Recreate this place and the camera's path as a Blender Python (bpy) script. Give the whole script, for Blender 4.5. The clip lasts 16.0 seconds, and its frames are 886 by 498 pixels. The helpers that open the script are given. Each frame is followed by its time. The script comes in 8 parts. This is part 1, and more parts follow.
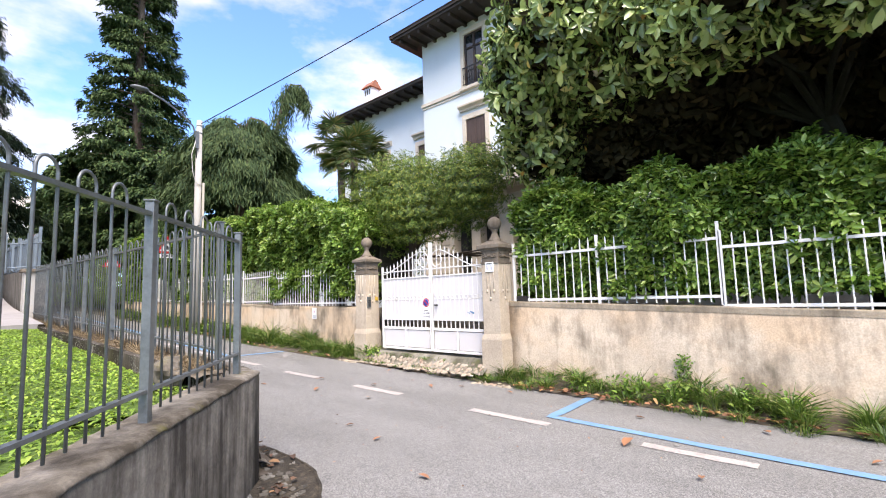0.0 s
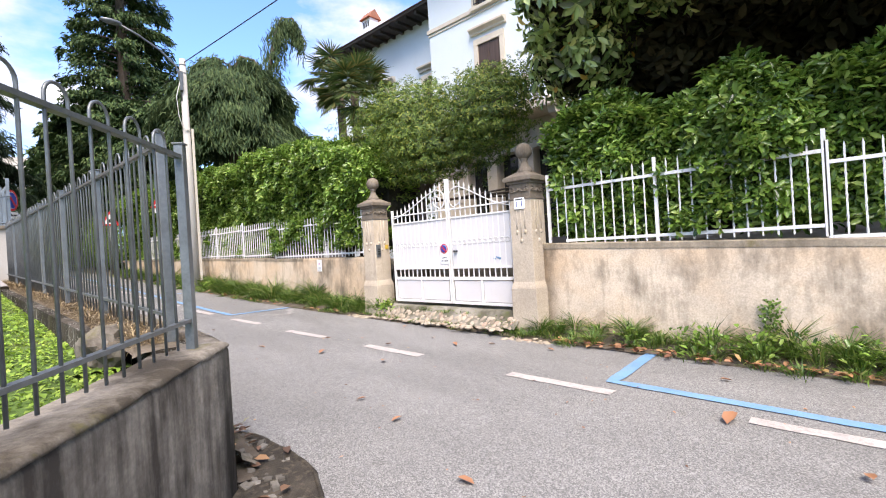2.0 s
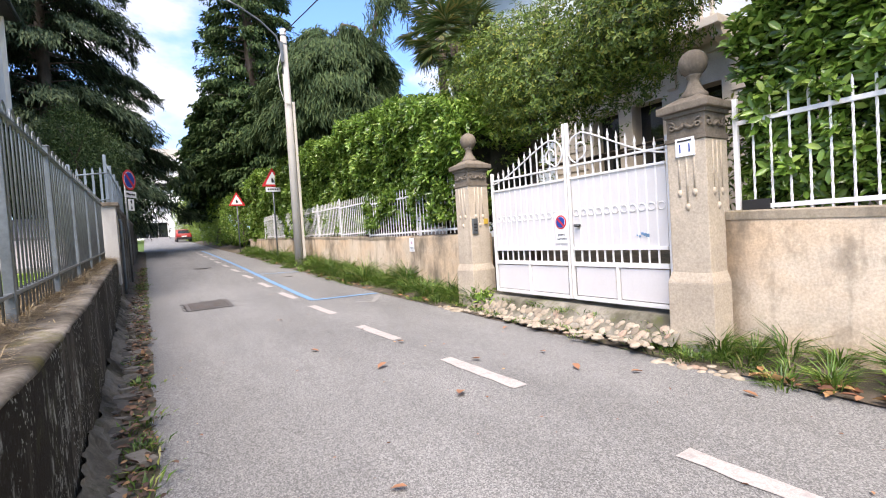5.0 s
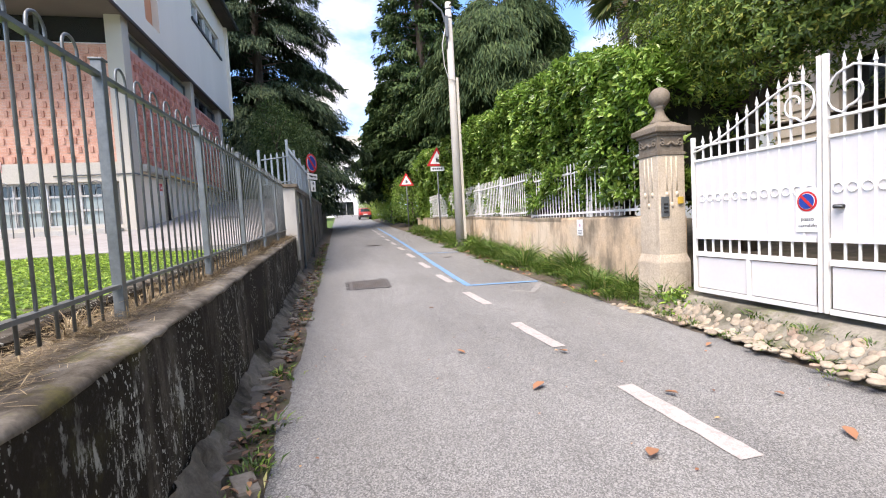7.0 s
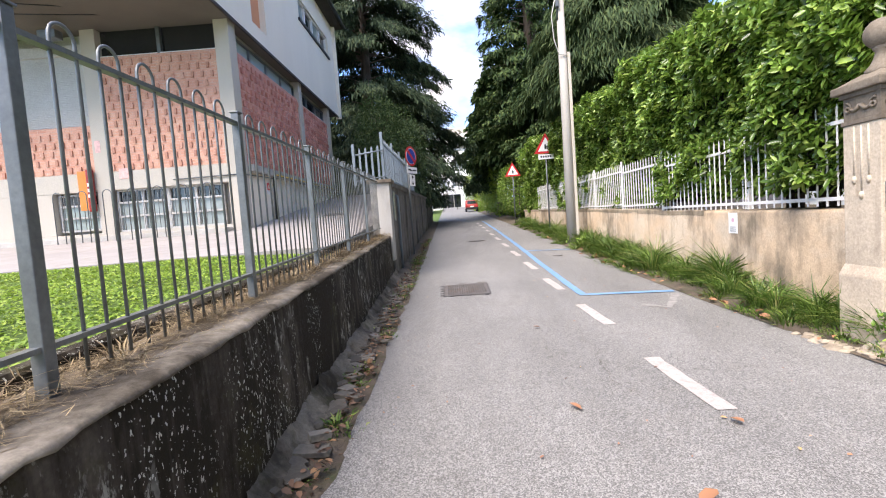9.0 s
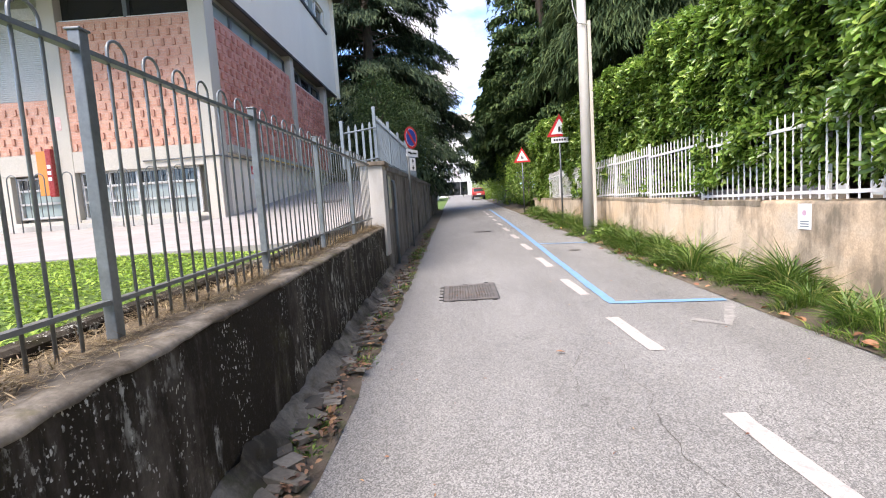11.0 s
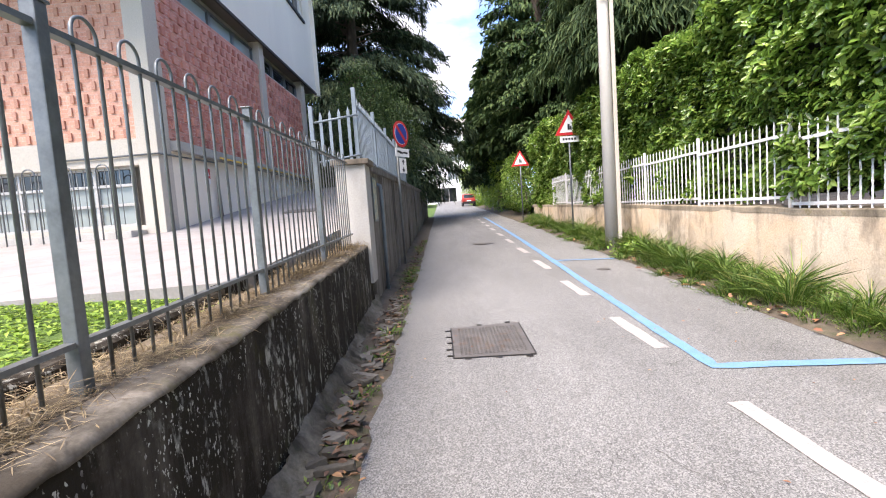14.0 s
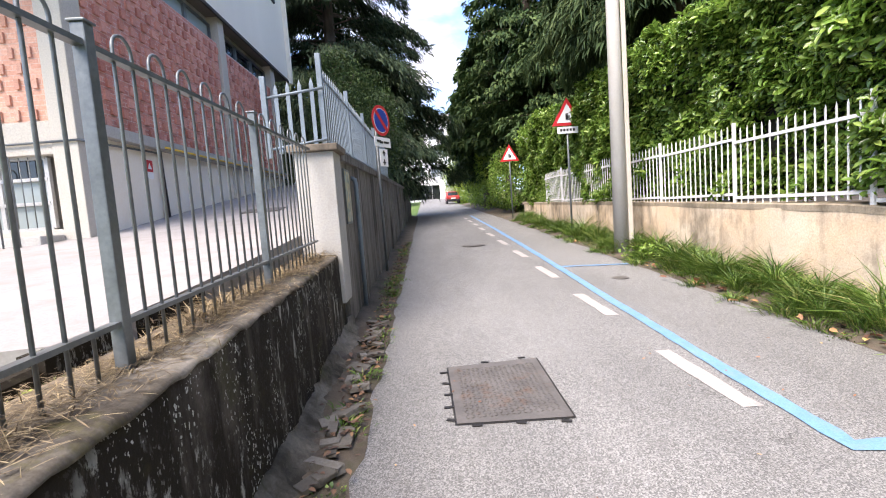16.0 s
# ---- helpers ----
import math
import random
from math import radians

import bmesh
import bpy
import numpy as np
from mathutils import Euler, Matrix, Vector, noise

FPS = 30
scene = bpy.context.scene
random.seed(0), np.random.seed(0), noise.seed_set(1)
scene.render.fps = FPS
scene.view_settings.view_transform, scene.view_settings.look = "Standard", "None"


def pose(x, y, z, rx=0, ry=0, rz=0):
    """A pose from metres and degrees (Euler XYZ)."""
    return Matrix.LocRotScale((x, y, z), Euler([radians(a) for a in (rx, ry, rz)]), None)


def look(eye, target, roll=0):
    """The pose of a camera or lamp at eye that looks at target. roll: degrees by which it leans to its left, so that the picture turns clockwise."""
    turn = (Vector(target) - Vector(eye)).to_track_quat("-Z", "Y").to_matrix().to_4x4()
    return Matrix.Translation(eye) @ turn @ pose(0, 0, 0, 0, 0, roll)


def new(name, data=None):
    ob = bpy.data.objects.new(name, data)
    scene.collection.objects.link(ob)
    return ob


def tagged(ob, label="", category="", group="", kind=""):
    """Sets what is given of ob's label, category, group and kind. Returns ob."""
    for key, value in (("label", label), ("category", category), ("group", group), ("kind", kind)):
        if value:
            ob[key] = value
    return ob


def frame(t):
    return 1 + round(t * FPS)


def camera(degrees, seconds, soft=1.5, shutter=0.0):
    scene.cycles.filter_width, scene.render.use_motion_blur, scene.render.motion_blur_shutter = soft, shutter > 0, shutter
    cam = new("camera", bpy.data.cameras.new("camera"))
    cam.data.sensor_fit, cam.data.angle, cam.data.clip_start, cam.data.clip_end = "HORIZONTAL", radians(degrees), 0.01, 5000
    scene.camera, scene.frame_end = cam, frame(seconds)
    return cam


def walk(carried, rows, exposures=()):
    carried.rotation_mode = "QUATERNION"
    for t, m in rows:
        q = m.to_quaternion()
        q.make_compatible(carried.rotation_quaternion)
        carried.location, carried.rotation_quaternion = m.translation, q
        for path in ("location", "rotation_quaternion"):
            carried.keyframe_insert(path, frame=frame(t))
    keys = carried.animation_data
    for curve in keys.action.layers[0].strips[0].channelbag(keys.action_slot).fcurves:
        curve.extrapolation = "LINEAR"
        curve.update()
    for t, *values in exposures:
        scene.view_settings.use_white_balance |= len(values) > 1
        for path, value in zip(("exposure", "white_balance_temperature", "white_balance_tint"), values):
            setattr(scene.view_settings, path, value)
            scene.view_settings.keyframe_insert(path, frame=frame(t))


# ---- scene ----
cam = camera(87.3, 16.0, soft=1.1)
PATH = [
    (0, (0.04, 0.044, 1.456), (1.527, 1.366, 1.655), -1.7),
    (0.5, (0.194, 0.361, 1.441), (1.665, 1.705, 1.611), -1.8),
    (1, (0.374, 0.634, 1.423), (1.841, 1.988, 1.545), -2.2),
    (1.5, (0.682, 0.822, 1.393), (2.145, 2.185, 1.452), -2.9),
    (2, (0.909, 1.108, 1.353), (2.373, 2.47, 1.343), -3.5),
    (2.5, (1.055, 1.453, 1.37), (2.518, 2.816, 1.313), -4.1),
    (3, (1.239, 1.671, 1.324), (2.692, 3.044, 1.245), -4.6),
    (5.5, (2.786, 2.894, 1.267), (3.692, 4.675, 1.203), -3.0),
    (6, (2.846, 3.165, 1.296), (3.578, 5.025, 1.224), -2.5),
    (6.5, (2.899, 3.374, 1.305), (3.476, 5.286, 1.213), -2.6),
    (7, (3.052, 3.535, 1.313), (3.479, 5.485, 1.197), -3.2),
    (7.5, (3.179, 3.742, 1.325), (3.466, 5.716, 1.184), -3.7),
    (8, (3.193, 4.092, 1.36), (3.33, 6.082, 1.21), -4.2),
    (8.5, (3.211, 4.378, 1.393), (3.24, 6.372, 1.249), -4.3),
    (9, (3.339, 4.722, 1.417), (3.304, 6.718, 1.292), -4.1),
    (11.5, (3.42, 6.456, 1.456), (3.354, 8.447, 1.274), -3.7),
    (12, (3.292, 6.837, 1.484), (3.236, 8.829, 1.311), -3.4),
    (12.5, (3.252, 7.102, 1.47), (3.2, 9.093, 1.295), -3.5),
    (13, (3.272, 7.515, 1.49), (3.233, 9.508, 1.328), -3.7),
    (13.5, (3.242, 7.814, 1.501), (3.216, 9.807, 1.34), -3.8),
    (14, (3.148, 8.194, 1.532), (3.138, 10.188, 1.38), -4.0),
    (14.5, (3.098, 8.478, 1.53), (3.106, 10.472, 1.374), -4.1),
    (15, (3.157, 8.864, 1.537), (3.184, 10.858, 1.38), -4.2),
    (15.5, (3.146, 9.26, 1.528), (3.195, 11.252, 1.356), -4.1),
    (16, (3.059, 9.634, 1.569), (3.121, 11.626, 1.402), -4.2),
]
walk(cam, [(t, look(eye, target, roll)) for t, eye, target, roll in PATH],
     exposures=[(0, 1.32, 6700, 17), (4, 1.28, 6700, 17), (9, 1.4, 6700, 17), (12, 1.54, 6700, 17), (16, 1.6, 6700, 17)])

# ---- sky, clouds and one veiled sun from behind the walker ----
SUN_ELEV, SUN_AZ = radians(55), radians(218)      # azimuth from +y, clockwise seen from above
world = bpy.data.worlds.new("world")
scene.world = world
world.use_nodes = True
wn, wl = world.node_tree.nodes, world.node_tree.links
wn.clear()
w_out = wn.new("ShaderNodeOutputWorld")
w_bg = wn.new("ShaderNodeBackground")
w_sky = wn.new("ShaderNodeTexSky")
w_sky.sky_type, w_sky.sun_disc = "NISHITA", False
w_sky.sun_elevation, w_sky.sun_rotation = SUN_ELEV, SUN_AZ
w_sky.air_density, w_sky.dust_density, w_sky.ozone_density = 1.0, 0.6, 2.0
w_co = wn.new("ShaderNodeTexCoord")
w_map = wn.new("ShaderNodeMapping")
w_map.inputs["Scale"].default_value = (1.0, 1.0, 2.1)
w_map.inputs["Location"].default_value = (0.35, 1.9, 0.2)
w_n = wn.new("ShaderNodeTexNoise")
w_n.inputs["Scale"].default_value, w_n.inputs["Detail"].default_value, w_n.inputs["Roughness"].default_value = 2.1, 9, 0.56
w_r = wn.new("ShaderNodeValToRGB")
w_r.color_ramp.elements[0].position, w_r.color_ramp.elements[1].position = 0.465, 0.61
w_mix = wn.new("ShaderNodeMix")
w_mix.data_type = "RGBA"
wl.new(w_co.outputs["Generated"], w_map.inputs["Vector"])
wl.new(w_map.outputs[0], w_n.inputs["Vector"])
wl.new(w_n.outputs["Fac"], w_r.inputs[0])
wl.new(w_r.outputs[0], w_mix.inputs["Factor"])
w_n2 = wn.new("ShaderNodeTexNoise")
w_n2.inputs["Scale"].default_value, w_n2.inputs["Detail"].default_value, w_n2.inputs["Roughness"].default_value = 4.2, 7, 0.55
wl.new(w_map.outputs[0], w_n2.inputs["Vector"])
w_cloud = wn.new("ShaderNodeValToRGB")
w_cloud.color_ramp.elements[0].position, w_cloud.color_ramp.elements[0].color = 0.36, (0.52, 0.55, 0.60, 1)
w_cloud.color_ramp.elements[1].position, w_cloud.color_ramp.elements[1].color = 0.62, (0.80, 0.80, 0.80, 1)
w_lift = wn.new("ShaderNodeMix")
w_lift.data_type, w_lift.blend_type = "RGBA", "MULTIPLY"
w_lift.inputs["Factor"].default_value = 1.0
w_lift.inputs["B"].default_value = (5.15, 5.05, 4.9, 1)
wl.new(w_n2.outputs["Fac"], w_cloud.inputs[0])
wl.new(w_cloud.outputs[0], w_lift.inputs["A"])
wl.new(w_lift.outputs["Result"], w_mix.inputs["B"])
w_gain = wn.new("ShaderNodeMix")
w_gain.data_type, w_gain.blend_type = "RGBA", "MULTIPLY"
w_gain.inputs["Factor"].default_value = 1.0
w_gain.inputs["B"].default_value = (0.80, 1.02, 1.28, 1)
wl.new(w_sky.outputs[0], w_gain.inputs["A"])
wl.new(w_gain.outputs["Result"], w_mix.inputs["A"])
wl.new(w_mix.outputs["Result"], w_bg.inputs["Color"])
w_bg.inputs["Strength"].default_value = 0.145
wl.new(w_bg.outputs[0], w_out.inputs["Surface"])

sun_data = bpy.data.lights.new("sun", "SUN")
sun_data.energy, sun_data.angle, sun_data.color = 3.5, radians(42), (1.0, 0.92, 0.80)
sun = new("sun", sun_data)
_sd = Vector((math.sin(SUN_AZ) * math.cos(SUN_ELEV), math.cos(SUN_AZ) * math.cos(SUN_ELEV), math.sin(SUN_ELEV)))
sun.matrix_world = look(_sd * 60, (0, 0, 0))

# ---- materials ----
def nodes_of(name):
    m = bpy.data.materials.new(name)
    m.use_nodes = True
    nt = m.node_tree
    return m, nt, nt.nodes["Principled BSDF"]


def noise_at(nt, scale, detail=5, rough=0.55, stretch=(1, 1, 1), obj=False):
    co = nt.nodes.new("ShaderNodeTexCoord") if obj else nt.nodes.new("ShaderNodeNewGeometry")
    mp = nt.nodes.new("ShaderNodeMapping")
    mp.inputs["Scale"].default_value = stretch
    nt.links.new(co.outputs["Object" if obj else "Position"], mp.inputs["Vector"])
    n = nt.nodes.new("ShaderNodeTexNoise")
    n.inputs["Scale"].default_value, n.inputs["Detail"].default_value, n.inputs["Roughness"].default_value = scale, detail, rough
    nt.links.new(mp.outputs[0], n.inputs["Vector"])
    return n.outputs["Fac"]


def ramp(nt, fac, stops):
    r = nt.nodes.new("ShaderNodeValToRGB")
    el = r.color_ramp.elements
    while len(el) < len(stops):
        el.new(0.5)
    for e, (p, c) in zip(el, stops):
        e.position, e.color = p, (c if len(c) == 4 else (*c, 1)) if isinstance(c, tuple) else (c, c, c, 1)
    nt.links.new(fac, r.inputs[0])
    return r.outputs[0]


def mixed(nt, fac, a, b, mode="MIX"):
    m = nt.nodes.new("ShaderNodeMix")
    m.data_type, m.blend_type = "RGBA", mode
    for key, v in (("Factor", fac), ("A", a), ("B", b)):
        if isinstance(v, (int, float)):
            m.inputs[key].default_value = v if key == "Factor" else (v, v, v, 1)
        elif isinstance(v, tuple):
            m.inputs[key].default_value = (*v, 1)
        else:
            nt.links.new(v, m.inputs[key])
    return m.outputs["Result"]


def bump(nt, bsdf, fac, strength, dist=0.01):
    b = nt.nodes.new("ShaderNodeBump")
    b.inputs["Strength"].default_value, b.inputs["Distance"].default_value = strength, dist
    nt.links.new(fac, b.inputs["Height"])
    nt.links.new(b.outputs[0], bsdf.inputs["Normal"])


def surface(name, base, rough=0.8, metal=0.0, big=0.8, fine=60.0, var=0.25, grain=0.18, bumpy=0.25, dist=0.006, dirt=None, dirt_amt=(0.5, 0.72), dirt_scale=1.2, stretch=(1, 1, 1), spec=0.4):
    """A weathered plain surface: wide drift, fine grain, optional dirt patches and relief."""
    m, nt, bs = nodes_of(name)
    lo, hi = tuple(c * (1 - var) for c in base), tuple(min(1, c * (1 + var * 0.6)) for c in base)
    col = ramp(nt, noise_at(nt, big, 6, 0.6, stretch), [(0.3, lo), (0.7, hi)])
    fn = noise_at(nt, fine, 4, 0.6)
    col = mixed(nt, grain, col, ramp(nt, fn, [(0.25, 0.1), (0.75, 1.0)]), "OVERLAY")
    if dirt:
        f = ramp(nt, noise_at(nt, dirt_scale, 8, 0.65, stretch), [(dirt_amt[0], 0.0), (dirt_amt[1], 1.0)])
        col = mixed(nt, f, col, dirt)
    nt.links.new(col, bs.inputs["Base Color"])
    nt.links.new(ramp(nt, fn, [(0.2, max(0, rough - 0.1)), (0.8, min(1, rough + 0.08))]), bs.inputs["Roughness"])
    bs.inputs["Metallic"].default_value = metal
    bs.inputs["Specular IOR Level"].default_value = spec
    if bumpy:
        bump(nt, bs, fn, bumpy, dist)
    return m


def leaf_material(name, stops, rough=0.35, through_light=0.25, spec=0.5):
    m, nt, bs = nodes_of(name)
    geo = nt.nodes.new("ShaderNodeNewGeometry")
    col = ramp(nt, geo.outputs["Random Per Island"], stops)
    patch = noise_at(nt, 1.3, 4)
    col = mixed(nt, 0.55, col, ramp(nt, patch, [(0.3, 0.35), (0.7, 0.75)]), "OVERLAY")
    nt.links.new(col, bs.inputs["Base Color"])
    bs.inputs["Roughness"].default_value = rough
    bs.inputs["Specular IOR Level"].default_value = spec
    tr = nt.nodes.new("ShaderNodeBsdfTranslucent")
    nt.links.new(col, tr.inputs["Color"])
    mx = nt.nodes.new("ShaderNodeMixShader")
    mx.inputs[0].default_value = through_light
    out = nt.nodes["Material Output"]
    nt.links.new(bs.outputs[0], mx.inputs[1])
    nt.links.new(tr.outputs[0], mx.inputs[2])
    nt.links.new(mx.outputs[0], out.inputs["Surface"])
    return m


def piece_material(name, stops, rough=0.85, fine=40.0, bumpy=0.3):
    """For bricks, stones and the like: each object has its own shade."""
    m, nt, bs = nodes_of(name)
    info = nt.nodes.new("ShaderNodeObjectInfo")
    col = ramp(nt, info.outputs["Random"], stops)
    fn = noise_at(nt, fine, 5)
    col = mixed(nt, 0.3, col, ramp(nt, fn, [(0.25, 0.15), (0.75, 0.95)]), "OVERLAY")
    nt.links.new(col, bs.inputs["Base Color"])
    bs.inputs["Roughness"].default_value = rough
    bump(nt, bs, fn, bumpy, 0.004)
    return m


def asphalt_material():
    m, nt, bs = nodes_of("asphalt")
    chips = nt.nodes.new("ShaderNodeTexVoronoi")
    geo = nt.nodes.new("ShaderNodeNewGeometry")
    chips.inputs["Scale"].default_value = 135
    nt.links.new(geo.outputs["Position"], chips.inputs["Vector"])
    bw = nt.nodes.new("ShaderNodeRGBToBW")
    nt.links.new(chips.outputs["Color"], bw.inputs[0])
    col = ramp(nt, bw.outputs[0], [(0.22, (0.105, 0.104, 0.102)), (0.5, (0.170, 0.168, 0.164)), (0.82, (0.282, 0.279, 0.270))])
    drift = ramp(nt, noise_at(nt, 0.55, 6, 0.62, (1.6, 0.5, 1)), [(0.3, 0.40), (0.7, 0.60)])
    col = mixed(nt, 0.8, col, drift, "OVERLAY")
    patch = ramp(nt, noise_at(nt, 2.6, 8, 0.7), [(0.56, 0.0), (0.75, 0.45)])
    col = mixed(nt, patch, col, (0.12, 0.112, 0.108))
    crack = nt.nodes.new("ShaderNodeTexVoronoi")
    crack.feature = "DISTANCE_TO_EDGE"
    crack.inputs["Scale"].default_value = 0.42
    warp = nt.nodes.new("ShaderNodeVectorMath")
    warp.operation = "ADD"
    wnz = nt.nodes.new("ShaderNodeTexNoise")
    wnz.inputs["Scale"].default_value = 3.0
    nt.links.new(geo.outputs["Position"], wnz.inputs["Vector"])
    nt.links.new(geo.outputs["Position"], warp.inputs[0])
    nt.links.new(wnz.outputs["Color"], warp.inputs[1])
    nt.links.new(warp.outputs[0], crack.inputs["Vector"])
    line = ramp(nt, crack.outputs["Distance"], [(0.0, 0.0), (0.0035, 1.0)])
    keep = ramp(nt, noise_at(nt, 0.5, 2), [(0.50, 1.0), (0.60, 0.0)])
    line = mixed(nt, keep, line, 1.0)
    col = mixed(nt, 0.5, col, line, "MULTIPLY")
    nt.links.new(col, bs.inputs["Base Color"])
    bs.inputs["Roughness"].default_value = 0.82
    bs.inputs["Specular IOR Level"].default_value = 0.35
    bump(nt, bs, bw.outputs[0], 0.45, 0.004)
    return m


def stained_wall_material(name, base, stain, stain_lo, stain_hi, lichen=0.0, streak=0.5, warm=None, moss=None, coarse=0.14):
    """Cement with rain streaks, blotches of black growth and spots of pale lichen."""
    m, nt, bs = nodes_of(name)
    col = ramp(nt, noise_at(nt, 1.1, 7, 0.62), [(0.3, tuple(c * 0.78 for c in base)), (0.7, tuple(min(1, c * 1.12) for c in base))])
    if warm:
        col = mixed(nt, ramp(nt, noise_at(nt, 0.7, 5, 0.6, (1, 1, 1.6)), [(0.42, 0.0), (0.60, 0.9)]), col, warm)
    fn = noise_at(nt, 45, 6, 0.65)
    col = mixed(nt, 0.35, col, ramp(nt, fn, [(0.25, 0.15), (0.75, 0.9)]), "OVERLAY")
    mid = noise_at(nt, 11, 7, 0.7)
    col = mixed(nt, coarse, col, ramp(nt, mid, [(0.3, 0.22), (0.7, 0.78)]), "OVERLAY")
    blot = noise_at(nt, 1.5, 9, 0.68, (1, 1, 0.55))
    strk = noise_at(nt, 7.0, 6, 0.62, (1, 1, 0.07))
    both = mixed(nt, streak, blot, strk)
    col = mixed(nt, ramp(nt, both, [(stain_lo, 0.0), (stain_hi, 1.0)]), col, stain)
    if moss:
        col = mixed(nt, ramp(nt, noise_at(nt, 2.2, 8, 0.7), [(0.56, 0.0), (0.68, 0.8)]), col, moss)
    if lichen:
        vo = nt.nodes.new("ShaderNodeTexVoronoi")
        vo.inputs["Scale"].default_value, vo.inputs["Randomness"].default_value = 78, 1.0
        vg = nt.nodes.new("ShaderNodeNewGeometry")
        vm = nt.nodes.new("ShaderNodeMapping")
        vm.inputs["Scale"].default_value = (1, 1, 0.55)
        vw = nt.nodes.new("ShaderNodeVectorMath")
        vw.operation = "MULTIPLY_ADD"
        vn = nt.nodes.new("ShaderNodeTexNoise")
        vn.inputs["Scale"].default_value = 60
        vw.inputs[1].default_value = (0.02, 0.02, 0.02)
        nt.links.new(vg.outputs["Position"], vm.inputs["Vector"])
        nt.links.new(vg.outputs["Position"], vn.inputs["Vector"])
        nt.links.new(vn.outputs["Color"], vw.inputs[0])
        nt.links.new(vm.outputs[0], vw.inputs[2])
        nt.links.new(vw.outputs[0], vo.inputs["Vector"])
        sz = nt.nodes.new("ShaderNodeRGBToBW")
        nt.links.new(vo.outputs["Color"], sz.inputs[0])
        rad = nt.nodes.new("ShaderNodeMath")
        rad.operation = "MULTIPLY_ADD"
        rad.inputs[1].default_value, rad.inputs[2].default_value = 1.32, -0.62
        nt.links.new(sz.outputs[0], rad.inputs[0])
        dif = nt.nodes.new("ShaderNodeMath")
        dif.operation = "SUBTRACT"
        nt.links.new(rad.outputs[0], dif.inputs[0])
        nt.links.new(vo.outputs["Distance"], dif.inputs[1])
        sp = dif.outputs[0]
        gate_ = noise_at(nt, 2.4, 6, 0.62, (1, 1, 0.5))
        f = mixed(nt, 1.0, ramp(nt, sp, [(0.0, 0.0), (0.08, 1.0)]), ramp(nt, gate_, [(0.48, 0.04), (0.58, lichen)]), "MULTIPLY")
        col = mixed(nt, f, col, (0.46, 0.455, 0.40))
        runs = ramp(nt, noise_at(nt, 15, 9, 0.74, (1, 1, 0.36)), [(0.55, 0.0), (0.60, 0.9), (0.72, 1.0)])
        where = ramp(nt, noise_at(nt, 1.25, 5, 0.6, (1, 1, 0.8)), [(0.49, 0.0), (0.57, 0.9)])
        col = mixed(nt, mixed(nt, 1.0, runs, where, "MULTIPLY"), col, (0.36, 0.355, 0.31))
    nt.links.new(col, bs.inputs["Base Color"])
    bs.inputs["Roughness"].default_value = 0.92
    bs.inputs["Specular IOR Level"].default_value = 0.2
    bump(nt, bs, mixed(nt, 0.5, fn, mid), 0.35 + coarse, 0.004 + 0.015 * coarse)
    return m


ASPHALT = asphalt_material()
SOIL = surface("soil", (0.11, 0.088, 0.066), 0.95, big=3, fine=70, var=0.5, bumpy=0.6, dist=0.02, dirt=(0.05, 0.06, 0.025), dirt_scale=4)
DARK_SOIL = surface("damp_dark_soil", (0.050, 0.042, 0.032), 0.95, big=6, fine=60, var=0.6, bumpy=0.8, dist=0.03, dirt=(0.10, 0.082, 0.06), dirt_amt=(0.52, 0.66), dirt_scale=14)
MEADOW = surface("meadow", (0.075, 0.13, 0.02), 0.9, big=2.5, fine=50, var=0.45, bumpy=0.7, dist=0.03, dirt=(0.12, 0.10, 0.05), dirt_amt=(0.6, 0.75))
PAVING = surface("pale_paving", (0.29, 0.272, 0.262), 0.85, big=1.0, fine=55, var=0.14, bumpy=0.3, dirt=(0.24, 0.222, 0.205), dirt_amt=(0.5, 0.7), dirt_scale=3.2)
DARK_WALL = stained_wall_material("blackened_cement", (0.135, 0.115, 0.092), (0.019, 0.0145, 0.009), 0.31, 0.50, lichen=1.0, streak=0.4, moss=(0.045, 0.042, 0.015), coarse=0.4)
GREY_WALL = stained_wall_material("streaked_concrete", (0.225, 0.205, 0.178), (0.040, 0.035, 0.030), 0.41, 0.58, streak=0.45, moss=(0.075, 0.068, 0.058), coarse=0.4)
COPING = stained_wall_material("coping_cement", (0.27, 0.24, 0.20), (0.060, 0.050, 0.038), 0.37, 0.56, streak=0.0, moss=(0.12, 0.11, 0.03), coarse=0.4)
FILLET = stained_wall_material("crumbling_cement", (0.19, 0.168, 0.135), (0.045, 0.039, 0.029), 0.43, 0.60, streak=0.0, moss=(0.05, 0.052, 0.02), coarse=0.4)
VILLA_WALL = stained_wall_material("old_plaster", (0.54, 0.455, 0.35), (0.18, 0.15, 0.11), 0.475, 0.63, streak=0.2, warm=(0.51, 0.385, 0.26))
VILLA_CAP = stained_wall_material("plaster_edge", (0.36, 0.30, 0.22), (0.11, 0.09, 0.065), 0.46, 0.64, streak=0.15, moss=(0.13, 0.11, 0.03))
HIGH_WALL = stained_wall_material("grey_old_concrete", (0.20, 0.185, 0.165), (0.055, 0.05, 0.042), 0.44, 0.62, streak=0.7)
PILLAR_STONE = stained_wall_material("pillar_stucco", (0.47, 0.40, 0.31), (0.24, 0.19, 0.14), 0.56, 0.74, streak=0.5)
CAP_STONE = stained_wall_material("weathered_capstone", (0.19, 0.16, 0.125), (0.055, 0.046, 0.036), 0.46, 0.66, streak=0.3)
